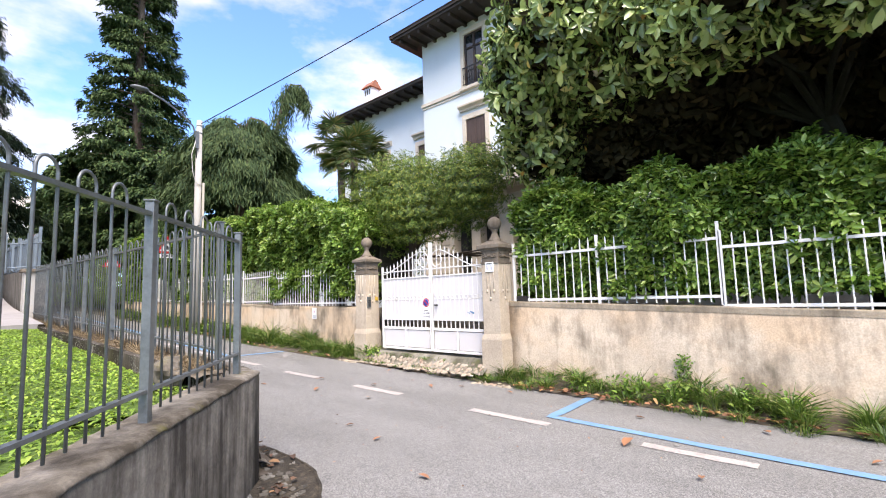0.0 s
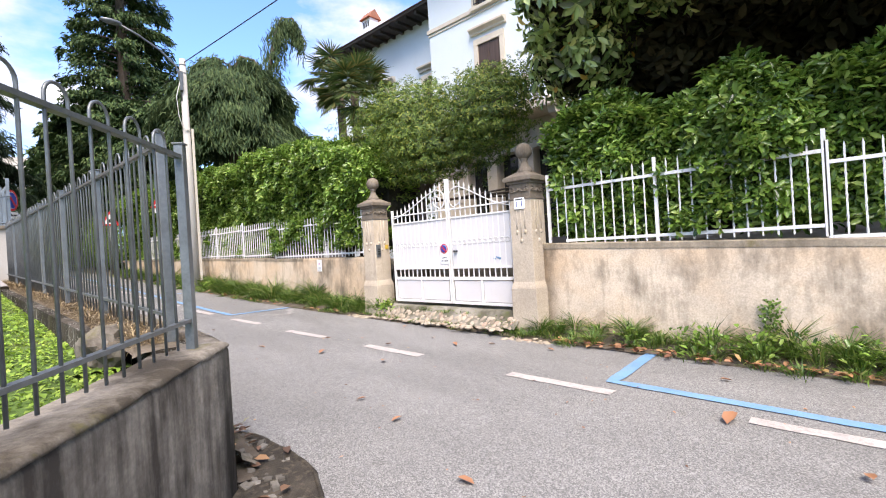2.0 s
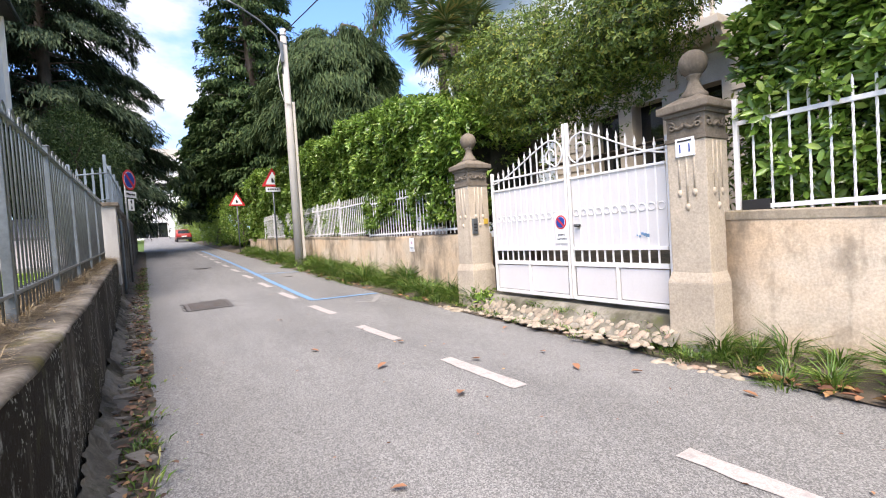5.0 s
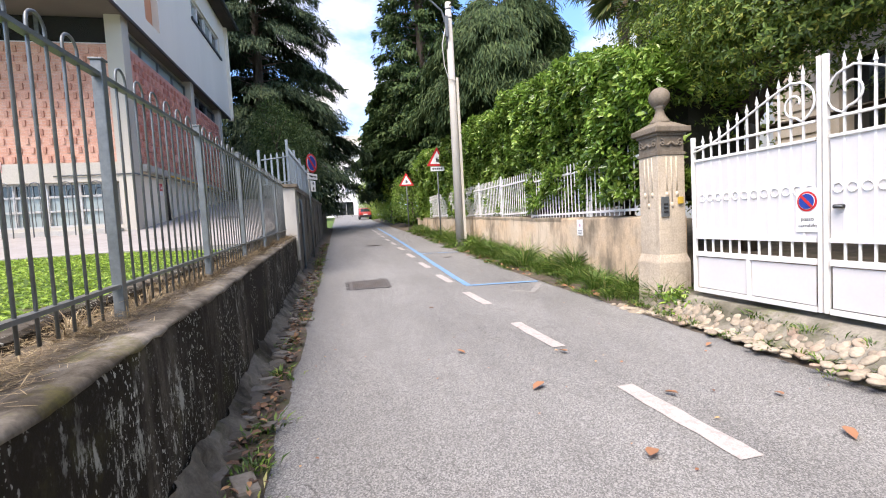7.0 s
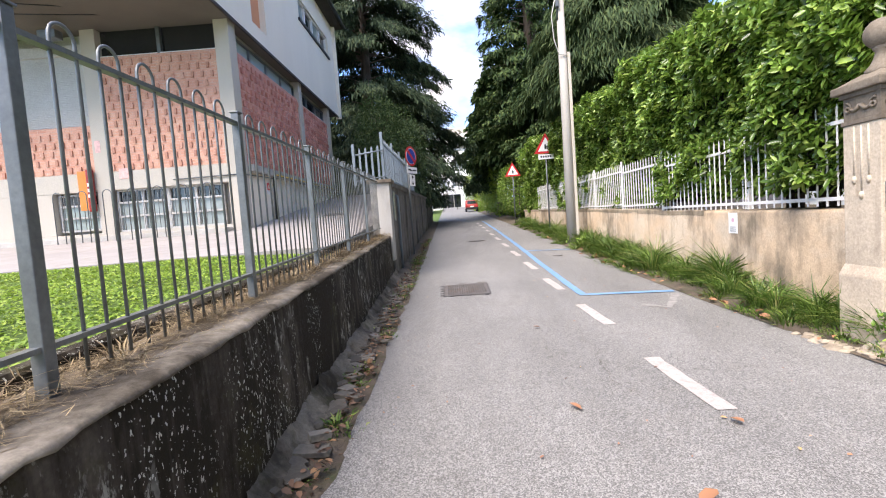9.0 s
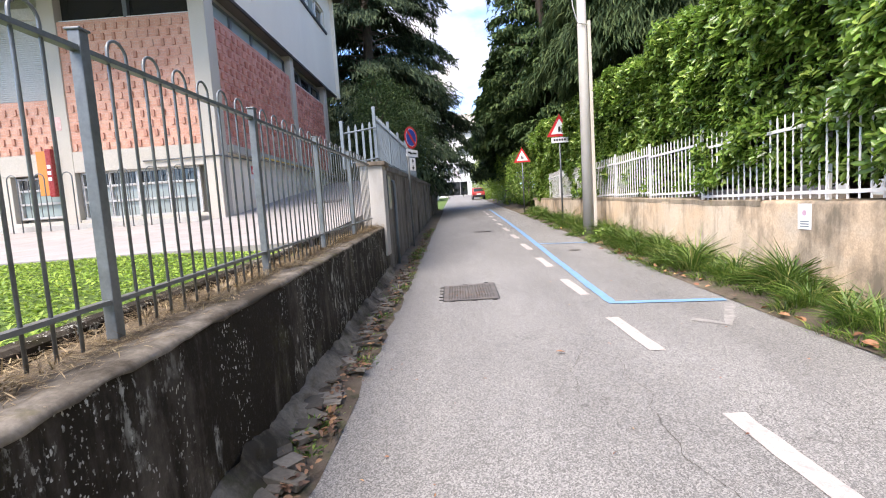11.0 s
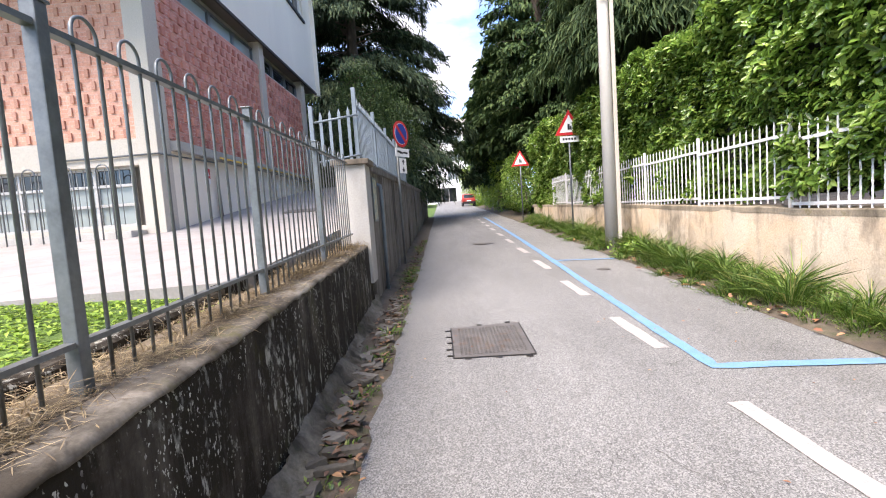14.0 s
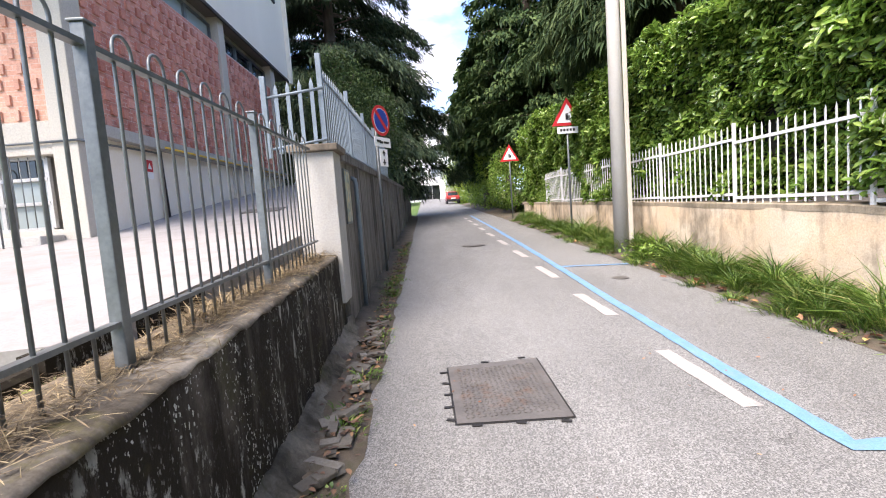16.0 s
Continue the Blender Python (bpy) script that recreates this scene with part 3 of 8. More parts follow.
# verge along the villa wall, and the gutter along the retaining wall
bm = bm_new()
ys = [-25 + 0.5 * i for i in range(170)]
strip(bm, [6.82, 6.95, 7.1, 7.3, 7.9], ys, lambda x, y: road_z(y) + (x - 6.84) * 0.16 - 0.02 + 0.03 * noise.noise((x * 3, y * 2, 3)))
setting("verge", bm, SOIL, "earth verge at the foot of the villa wall", "ground")
bm = bm_new()
ys = [4.22 + 0.25 * i for i in range(150)]
strip(bm, [1.95, 2.1, 2.22, 2.34, 2.46, 2.56], ys, lambda x, y: road_z(y) - 0.05 * max(0.0, 4.9 - y) + [0.05, 0.05, 0.03, -0.005, 0.0, -0.03][min(5, max(0, int((x - 1.95) / 0.12)))] + 0.03 * noise.noise((x * 5, y * 3, 8)))
setting("gutter", bm, SOIL, "dirty gutter of earth and broken cement", "gutter")

bm = bm_new()
rows = []
for i in range(310):
    y = 4.35 + 0.0355 * i
    h = 0.13 + 0.11 * noise.noise((0, y * 0.9, 31)) + 0.06 * noise.noise((0, y * 3.1, 12))
    w = 0.13 + 0.07 * noise.noise((3, y * 1.4, 5)) + 0.03 * noise.noise((3, y * 6, 5))
    x0 = 2.14 + (0.04 if y < 7 else 0.04 - 0.018 * (y - 7)) + 0.03
    rows.append([bm.verts.new((x0 + w * u + 0.05 * noise.noise((u * 3, y * 5, 2)) + 0.03 * noise.noise((u * 7, y * 14, 2)), y, road_z(y) + 0.03 + h * v + 0.025 * noise.noise((u * 6, y * 11, 9)))) for u, v in ((-0.15, 1.0), (0.12, 0.75), (0.35, 0.38), (0.65, 0.14), (1.0, -0.15))])
for a, b in zip(rows, rows[1:]):
    for i in range(4):
        f = bm.faces.new((a[i], a[i + 1], b[i + 1], b[i]))
        f.smooth = True
setting("wall_fillet", bm, FILLET, "rough cement fillet along the wall foot", "wall foot")
bm = bm_new()
rim_ = [(2.24, 5.75), (2.46, 5.40), (2.58, 4.95), (2.62, 4.45), (2.56, 3.98), (2.36, 3.58), (2.06, 3.20), (1.62, 2.82)]
edge_ = []
for (ax, ay), (bx, by) in zip(rim_, rim_[1:]):
    for k in range(8):
        u = k / 8
        x, y = ax + (bx - ax) * u, ay + (by - ay) * u
        edge_.append((x + 0.03 * noise.noise((x * 4, y * 4, 4)), y + 0.03 * noise.noise((x * 4, y * 4, 9))))
hub_ = bm.verts.new(drape(2.0, 4.15, 0.010))
ring_ = [bm.verts.new(drape(x, y, 0.005)) for x, y in edge_]
for a, b in zip(ring_, ring_[1:]):
    bm.faces.new((hub_, a, b))
setting("corner_earth", bm, DARK_SOIL, "patch of bare dark earth at the wall's corner", "ground")

bm = bm_new()
tube(bm, [drape(x + 0.015, y - 0.005, 0.0) for x, y in edge_], [0.016 + 0.008 * abs(noise.noise((x * 7, y * 7, 1))) for x, y in edge_], 6)
setting("asphalt_edge", bm, DARK_SOIL, "broken dark edge of the asphalt at the bare earth", "road edge")

# retaining wall: a chamfered stretch towards the side street and the stretch along the lane
CH = Vector((-0.682, -0.731, 0))                    # along the chamfered stretch, away from the corner
CN = Vector((-0.731, 0.682, 0))                     # inwards, away from the street
CORNER = Vector((2.13, 4.18, 0))


def wall_run(name, pts, inward, tops, foot, thick, material, label, lip=0.0):
    """A wall along points, with a slightly rounded upper edge."""
    bm = bm_new()
    rows = []
    for p, inn, top, ft in zip(pts, inward, tops, foot):
        prof = [(-lip, ft), (-lip * 0.3, ft + 0.25), (0.0, top - 0.05), (0.012, top - 0.015), (0.045, top), (thick - 0.03, top + 0.004), (thick, top - 0.03), (thick, ft)]
        rows.append([bm.verts.new((p[0] + inn[0] * u + 0.008 * noise.noise((p[0] * 3, p[1] * 3, w * 4)), p[1] + inn[1] * u, w + (0.008 * noise.noise((p[0] * 4, p[1] * 4, 1)) if w > ft + 0.3 else 0))) for u, w in prof])
    for a, b in zip(rows, rows[1:]):
        for i in range(len(a) - 1):
            f = bm.faces.new((a[i], a[i + 1], b[i + 1], b[i]))
            f.smooth = 1 <= i <= 4
    bm.faces.new(rows[0])
    bm.faces.new(rows[-1][::-1])
    return setting(name, bm, material, label, "wall")


pts, inw = [], []
for i in range(36):
    p = CORNER + CH * (0.25 * (35 - i))
    pts.append(p)
    inw.append(CN)
wall_run("wall_side_street", pts, inw, [0.82 - 0.02 * (0.25 * (35 - i)) for i in range(36)], [road_z(p[1]) - 0.3 for p in pts], 0.34, GREY_WALL, "low streaked grey concrete retaining wall")
pts = [(2.14 + (0.04 if y < 7 else 0.04 - 0.018 * (y - 7)) - 0.06 * max(0.0, 1 - (y - 4.18) / 0.55), y, 0) for y in [4.184 + 0.3 * i for i in range(37)]]
wall_run("wall_lane", pts, [(-1, 0, 0)] * len(pts), [ret_top(p[1]) for p in pts], [road_z(p[1]) - 0.3 for p in pts], 0.42, DARK_WALL, "low cement retaining wall blackened by moss with pale lichen", 0.05)
def cap_strip(line, inn, top_of, wide, seed):
    """Worn cement skin that wraps a wall's rounded upper edge; its lower rim wanders."""
    bm = bm_new()
    rows = []
    for p in line:
        t = top_of(p)
        rag = 0.010 * noise.noise((p[0] * 3.1, p[1] * 3.1, seed)) + 0.016 * noise.noise((p[0] * 9, p[1] * 9, seed + 3))
        n_ = lambda k: 0.012 * noise.noise((p[0] * 7, p[1] * 7, k * 2.0))
        prof = [(-0.001, -0.028 - rag), (-0.005, -0.024 - rag), (-0.004, -0.014 - 0.5 * rag), (0.008, 0.001), (0.045, 0.010 + n_(1)), (wide * 0.5, 0.012 + n_(2)), (wide, 0.008 + n_(3))]
        rows.append([bm.verts.new((p[0] + inn[0] * u, p[1] + inn[1] * u, t + h)) for u, h in prof])
    for a, b in zip(rows, rows[1:]):
        for i in range(6):
            f = bm.faces.new((a[i], a[i + 1], b[i + 1], b[i]))
            f.smooth = True
    return bm


lane_x = lambda y: float(np.interp(y, [p[1] for p in pts], [p[0] for p in pts]))
bm = cap_strip([(lane_x(y), y, 0) for y in [4.186 + 0.05 * i for i in range(214)]], (-1, 0, 0), lambda p: ret_top(p[1]) + 0.008 * noise.noise((p[0] * 4, p[1] * 4, 1)), 0.19, 3)
setting("coping_lane", bm, COPING, "pale cement coping with moss and dirt", "wall top")
bm = bm_new()
rows = []
for i in range(100):
    y = 4.3 + 10.5 * i / 99
    x0 = float(np.interp(y, [p[1] for p in pts], [p[0] for p in pts]))
    rows.append([bm.verts.new((x0 - u + 0.02 * noise.noise((u * 9, y * 5, 2)), y, ret_top(y) + h * (0.25 + 0.6 * abs(noise.noise((u * 6, y * 3, 7)))))) for u, h in ((0.16, -0.004), (0.20, 0.014), (0.27, 0.030), (0.35, 0.034), (0.44, 0.03), (0.50, -0.05))])
for a, b in zip(rows, rows[1:]):
    for i in range(5):
        f = bm.faces.new((a[i], a[i + 1], b[i + 1], b[i]))
        f.smooth = True
setting("wall_top_soil", bm, surface("dry_wall_top_soil", (0.185, 0.15, 0.11), 0.95, big=4, fine=60, var=0.45, bumpy=0.7, dist=0.02, dirt=(0.10, 0.08, 0.05), dirt_amt=(0.5, 0.66), dirt_scale=6), "brown earth and needles heaped along the wall top", "soil")
bm = cap_strip([CORNER + CH * (8.6 - 0.05 * i) for i in range(173)], CN, lambda p: 0.82 - 0.02 * (p - CORNER).to_2d().length + 0.004, 0.31, 9)
setting("coping_side_street", bm, COPING, "pale cement coping of the low wall", "wall top")

# the yard behind the retaining wall: lawn near the corner, pale paving beyond
def lawn_z(x, y):
    return yard_z(y) - 0.10 * max(0.0, min(1.0, (x - 0.3) / 1.4)) + 0.02 * noise.noise((x, y, 5))


bm = bm_new()
LAWN_END = lambda x: 11.3 + 0.10 * x
xs = [-16, -12, -9, -7, -5, -4, -3, -2, -1, 0, 0.5, 1.0, 1.4, 1.72]
for i in range(len(xs) - 1):
    for j in range(30):
        y0 = [-14 + (LAWN_END(x) + 14) * j / 30 for x in (xs[i], xs[i + 1])]
        y1 = [-14 + (LAWN_END(x) + 14) * (j + 1) / 30 for x in (xs[i], xs[i + 1])]
        quad = [(xs[i], y0[0]), (xs[i + 1], y0[1]), (xs[i + 1], y1[1]), (xs[i], y1[0])]
        # keep behind the chamfered wall
        if all((Vector((x, y, 0)) - CORNER).dot(CN) > 0.2 for x, y in quad):
            bm.faces.new([bm.verts.new((x, y, lawn_z(x, y))) for x, y in quad])
bmesh.ops.remove_doubles(bm, verts=bm.verts, dist=0.003)
cx = CORNER + CN * 0.3
edge = [(cx + CH * (0.4 * k)) for k in range(0, 24)]
for a, b in zip(edge, edge[1:]):
    q = [(a.x, a.y), (b.x, b.y), ((b + CN * 2.2).x, (b + CN * 2.2).y), ((a + CN * 2.2).x, (a + CN * 2.2).y)]
    bm.faces.new([bm.verts.new((x, y, max(0.60, min(0.76, lawn_z(x, y))) - 0.02)) for x, y in q])
setting("lawn", bm, MEADOW, "bright green lawn of clover and grass", "lawn")
bm = bm_new()
for i in range(len(xs) - 1):
    for j in range(26):
        y0 = [LAWN_END(x) + (34 - LAWN_END(x)) * j / 26 for x in (xs[i], xs[i + 1])]
        y1 = [LAWN_END(x) + (34 - LAWN_END(x)) * (j + 1) / 26 for x in (xs[i], xs[i + 1])]
        quad = [(min(xs[i], 1.6), y0[0]), (min(xs[i + 1], 1.6), y0[1]), (min(xs[i + 1], 1.6), y1[1]), (min(xs[i], 1.6), y1[0])]
        bm.faces.new([bm.verts.new((x, y, yard_z(y) + 0.02)) for x, y in quad])
bmesh.ops.remove_doubles(bm, verts=bm.verts, dist=0.003)
g = bmesh.ops.extrude_face_region(bm, geom=bm.faces[:])
bmesh.ops.translate(bm, vec=(0, 0, -0.5), verts=[v for v in g["geom"] if isinstance(v, bmesh.types.BMVert)])
setting("yard", bm, PAVING, "pale cement paving of the school yard rising as a ramp", "yard")

# higher wall along the lane beyond the fence
bm = bm_new()
ys = [15.28 + 0.8 * i for i in range(34)]
hi_top = lambda y: float(np.interp(y, [15, 33, 45], [2.36, 2.85, 3.3]))
rows = [[bm.verts.new((x, y, z)) for x, z in ((2.06, road_z(y) - 0.3), (2.05, hi_top(y) - 0.12), (2.10, hi_top(y) - 0.11), (2.10, hi_top(y) - 0.01), (1.70, hi_top(y) - 0.01), (1.75, road_z(y) - 0.3))] for y in ys]
for a, b in zip(rows, rows[1:]):
    for i in range(5):
        bm.faces.new((a[i], a[i + 1], b[i + 1], b[i]))
bm.faces.new(rows[0])
bm.faces.new(rows[-1][::-1])
high_wall = setting("wall_high", bm, HIGH_WALL, "high grey concrete wall with dark water stains and ribs", "wall")
for k in range(13):
    bm = bm_new()
    y = 16.6 + 2.0 * k
    box(bm, 2.04, y, road_z(y) - 0.2, 2.105, y + 0.22, hi_top(y) - 0.13, 0.008)
    part("rib", bm, HIGH_WALL, high_wall)
bm = bm_new()
box(bm, 1.66, 14.86, 0.6, 2.09, 15.28, 2.31, 0.012)
wp = setting("wall_pier", bm, CONCRETE, "pale plastered wall pier with a flat coping slab", "pier")
bm = bm_new()
box(bm, 1.60, 14.80, 2.31, 2.15, 15.34, 2.385, 0.012)
part("coping_slab", bm, CAP_STONE, wp)

# villa garden walls
pts = [(7.42, y, 0) for y in [-16 + 0.35 * i for i in range(60)] + [4.985]]
wall_run("wall_villa_near", pts, [(1, 0, 0)] * len(pts), [near_top(p[1]) for p in pts], [road_z(p[1]) - 0.3 for p in pts], 0.36, VILLA_WALL, "low garden wall of peeling cream and ochre plaster", 0.02)
pts = [(7.50 + min(0.17, (y - 9.3) * 0.05), y, 0) for y in [9.235 + 0.35 * i for i in range(64)]]
wall_run("wall_villa_far", pts, [(1, 0, 0)] * len(pts), [far_top(p[1]) for p in pts], [road_z(p[1]) - 0.3 for p in pts], 0.36, VILLA_WALL, "low garden wall of stained ochre plaster", 0.02)
for nm, x0, ya, yb, tf in (("cap_villa_near", 7.435, -16, 4.985, near_top), ("cap_villa_far", 7.69, 12.7, 31.6, far_top)):
    bm = bm_new()
    n = 50
    rows = []
    for i in range(n + 1):
        y = ya + (yb - ya) * i / n
        j = 0.006 * noise.noise((0, y * 2, 4))
        rows.append([bm.verts.new((x0 + u + j, y, tf(y) + w + j)) for u, w in ((-0.024, -0.075), (-0.026, 0.0), (-0.01, 0.014), (0.36, 0.014))])
    for a, b in zip(rows, rows[1:]):
        for i in range(3):
            bm.faces.new((a[i], a[i + 1], b[i + 1], b[i]))
    setting(nm, bm, VILLA_CAP, "darker weathered cement edge on the garden wall", "wall top")

# villa garden ground
bm = bm_new()
strip(bm, [7.98, 9, 12, 18, 30, 60], [-30, -10, 0, 5, 9, 14, 20, 30, 40, 60, 90], lambda x, y: road_z(y) + 0.55 + 0.02 * (x - 7.5) - (0.35 if 5 < y < 9.2 and x < 9 else 0))
setting("garden", bm, SOIL, "shaded soil of the villa garden", "ground")

# threshold before the gate
bm = bm_new()
strip(bm, [6.93, 7.05, 7.15, 7.25, 8.4], [5.3 + 0.17 * i for i in range(22)], lambda x, y: float(np.interp(x, [6.93, 7.05, 7.15, 7.25, 8.4], [0.0, 0.085, 0.165, 0.235, 0.25])) + 0.012 * noise.noise((x * 4, y * 3, 2)) - 0.01)
setting("threshold", bm, THRESHOLD, "mossy cement threshold in front of the gate", "threshold")

# ---- galvanised fence with hooped bars on the retaining wall ----
def hoop_mesh(pitch, drop):
    bm = bm_new()
    r = pitch / 2
    arc = [(0, r - r * math.cos(a), 0.045 + r * math.sin(a)) for a in [math.pi * k / 10 for k in range(11)]]
    tube(bm, [(0, 0, -drop)] + arc + [(0, pitch, -drop)], 0.0075, 6)
    return mesh_of("hoop_bar", bm, GALV)


HOOP = hoop_mesh(0.125, 1.235)
HOOP_SHORT = hoop_mesh(0.125, 1.135)


def hoop_section(p0, p1, base0, base1, rail0, rail1, hoop=HOOP, end_post=False, label="galvanised steel fence section with hooped bars on the low wall"):
    """One bay of fence from a post towards the next one."""
    p0, p1 = Vector(p0), Vector(p1)
    d = (p1 - p0)
    length = d.length
    d.normalize()
    at = (p0.x, p0.y, base0)
    f = thing("hoop_fence", at, label, "fence", "hooped fence bays")
    for q, base, rail in ([(p0, base0, rail0), (p1, base1, rail1)] if end_post else [(p0, base0, rail0)]):
        bm = bm_new()
        rot = Matrix.Translation((q.x, q.y, 0)) @ Matrix.Rotation(math.atan2(d.y, d.x), 4, "Z")
        box(bm, -0.026, -0.026, base - 0.02, 0.026, 0.026, rail + 0.075, 0.005, rot)
        box(bm, -0.033, -0.033, rail + 0.075, 0.033, 0.033, rail + 0.085, 0.003, rot)
        part("post", bm, GALV, f)
    for nm, z0, z1, h in (("bottom_rail", base0 + 0.185, base1 + 0.185, 0.010), ("top_rail", rail0, rail1, 0.011)):
        bm = bm_new()
        side = Vector((-d.y, d.x, 0))
        a, b = p0 + d * 0.03, p1 - d * 0.03
        vs = [bm.verts.new((q.x + side.x * s * 0.02, q.y + side.y * s * 0.02, z + t * h)) for q, z in ((a, z0), (b, z1)) for s, t in ((-1, -1), (1, -1), (1, 1), (-1, 1))]
        for i in range(4):
            bm.faces.new((vs[i], vs[(i + 1) % 4], vs[4 + (i + 1) % 4], vs[4 + i]))
        bm.faces.new(vs[:4][::-1])
        bm.faces.new(vs[4:])
        part(nm, bm, GALV, f)
    n = int((length - 0.14) / 0.25)
    gap = (length - n * 0.25) / 2
    for k in range(n):
        s = gap + 0.0625 + 0.25 * k
        q = p0 + d * s
        z = rail0 + (rail1 - rail0) * s / length
        ob = new("hoop_bar", hoop)
        ob.parent = f
        ob.matrix_parent_inverse = f.matrix_basis.inverted()
        ob.matrix_basis = Matrix.Translation((q.x, q.y, z)) @ Matrix.Rotation(math.atan2(d.y, d.x) - math.pi / 2, 4, "Z") @ Matrix.Diagonal((1, 1, 1 + random.uniform(-0.006, 0.006), 1))
    return f


def lane_fence_x(y):
    return 1.90 - 0.006 * (y - 5)


posts = [4.52, 6.30, 8.05, 9.75, 11.43, 13.13, 14.80]
rail_at = lambda y: 2.165 + 0.019 * (y - 6.3)
for a, b in zip(posts, posts[1:]):
    hoop_section((lane_fence_x(a), a, 0), (lane_fence_x(b), b, 0), ret_top(a), ret_top(b), rail_at(a), rail_at(b))
c0 = CORNER + CN * 0.14 + CH * 0.02
for k in range(5):
    a, b = c0 + CH * (1.62 * k if k else 0.16), c0 + CH * (1.62 * (k + 1))
    hoop_section(a, b, 0.82 - 0.032 * k, 0.82 - 0.032 * (k + 1), 1.985 - 0.01 * k, 1.985 - 0.01 * (k + 1), HOOP_SHORT)

# taller grey fence on the high wall and its return into the yard
def flat_bar_fence(p0, p1, z0, z1, top, label):
    p0, p1 = Vector(p0), Vector(p1)
    d = p1 - p0
    length = d.length
    d.normalize()
    f = thing("iron_fence", (p0.x, p0.y, z0), label, "fence", "grey iron fence bays")
    rot = Matrix.Rotation(math.atan2(d.y, d.x), 4, "Z")
    bm = bm_new()
    box(bm, -0.03, -0.03, z0, 0.03, 0.03, z0 + top + 0.12, 0.005, Matrix.Translation((p0.x, p0.y, 0)) @ rot)
    part("post", bm, GREY_PAINT, f)
    for h in (0.10, top - 0.12):
        bm = bm_new()
        tube(bm, [p0 + Vector((0, 0, z0 + h)), p1 + Vector((0, 0, z1 + h))], 0.016, 6)
        part("rail", bm, GREY_PAINT, f)
    n = max(2, int(length / 0.125))
    for k in range(1, n):
        bm = bm_new()
        q = p0 + d * (length * k / n)
        zb = z0 + (z1 - z0) * k / n
        m = Matrix.Translation((q.x, q.y, 0)) @ rot
        box(bm, -0.022, -0.006, zb + 0.03, 0.022, 0.006, zb + top - 0.05, 0, m)
        tip = [bm.verts.new(m @ Vector((x, y, z))) for x, y, z in ((-0.022, -0.006, zb + top - 0.05), (0.022, -0.006, zb + top - 0.05), (0.022, 0.006, zb + top - 0.05), (-0.022, 0.006, zb + top - 0.05), (0, 0, zb + top + 0.02))]
        for i in range(4):
            bm.faces.new((tip[i], tip[(i + 1) % 4], tip[4]))
        part("bar", bm, GREY_PAINT, f)
    return f


flat_bar_fence((1.32, 15.12, 0), (2.0, 15.12, 0), 2.30, 2.38, 0.80, "grey painted iron fence panel returning into the yard")
for k in range(5):
    a, b = 15.2 + 1.9 * k, 15.2 + 1.9 * (k + 1)
    flat_bar_fence((1.95, a, 0), (1.95, b, 0), hi_top(a), hi_top(b), 0.98, "grey painted iron fence panel on the high wall")


# ---- white iron fence on the villa wall ----
def twisted_bar_mesh(low, high):
    bm = bm_new()
    n = 14
    rings = []
    zs = [low + (high - low) * k / n for k in range(n + 1)]
    for k, z in enumerate(zs):
        t = 0.0 if z < low + 0.12 or z > high - 0.14 else (z - low) * 14.0
        rings.append([bm.verts.new((0.0085 * 1.41 * math.cos(t + math.pi / 4 + i * math.pi / 2), 0.0085 * 1.41 * math.sin(t + math.pi / 4 + i * math.pi / 2), z)) for i in range(4)])
    for a, b in zip(rings, rings[1:]):
        for i in range(4):
            bm.faces.new((a[i], a[(i + 1) % 4], b[(i + 1) % 4], b[i]))
    tip = bm.verts.new((0, 0, high + 0.05))
    for i in range(4):
        bm.faces.new((rings[-1][i], rings[-1][(i + 1) % 4], tip))
    bm.faces.new(rings[0][::-1])
    return mesh_of("twisted_bar", bm, WHITE_IRON)


WBAR = twisted_bar_mesh(0.02, 1.08)


def white_fence(x0, y0, x1, y1, z, foot0, last=False):
    f = thing("white_iron_fence", (x0, y0, foot0), "white painted iron fence bay with twisted bars in the hedge", "fence", "white fence bays")
    for px, py, ft in ([(x0, y0, foot0), (x1, y1, foot0)] if last else [(x0, y0, foot0)]):
        bm = bm_new()
        box(bm, px - 0.021, py - 0.021, ft - 0.03, px + 0.021, py + 0.021, z + 1.16, 0.004)
        part("post", bm, WHITE_IRON, f)
    for h in (0.10, 0.92):
        bm = bm_new()
        sg = 1 if y1 > y0 else -1
        lo, hi = sorted((y0 + sg * 0.022, y1 - sg * 0.022))
        box(bm, min(x0, x1) - 0.016, lo, z + h - 0.021, max(x0, x1) + 0.016 - abs(x1 - x0), hi, z + h + 0.021, 0.003)
        part("rail", bm, WHITE_IRON, f)
    n = int(abs(y1 - y0) / 0.142)
    for k in range(1, n):
        u = k / n
        ob = new("twisted_bar", WBAR)
        ob.parent = f
        ob.matrix_parent_inverse = f.matrix_basis.inverted()
        ob.matrix_basis = Matrix.Translation((x0 + (x1 - x0) * u, y0 + (y1 - y0) * u, z)) @ Matrix.Rotation(random.uniform(0, 3), 4, "Z")
    return f


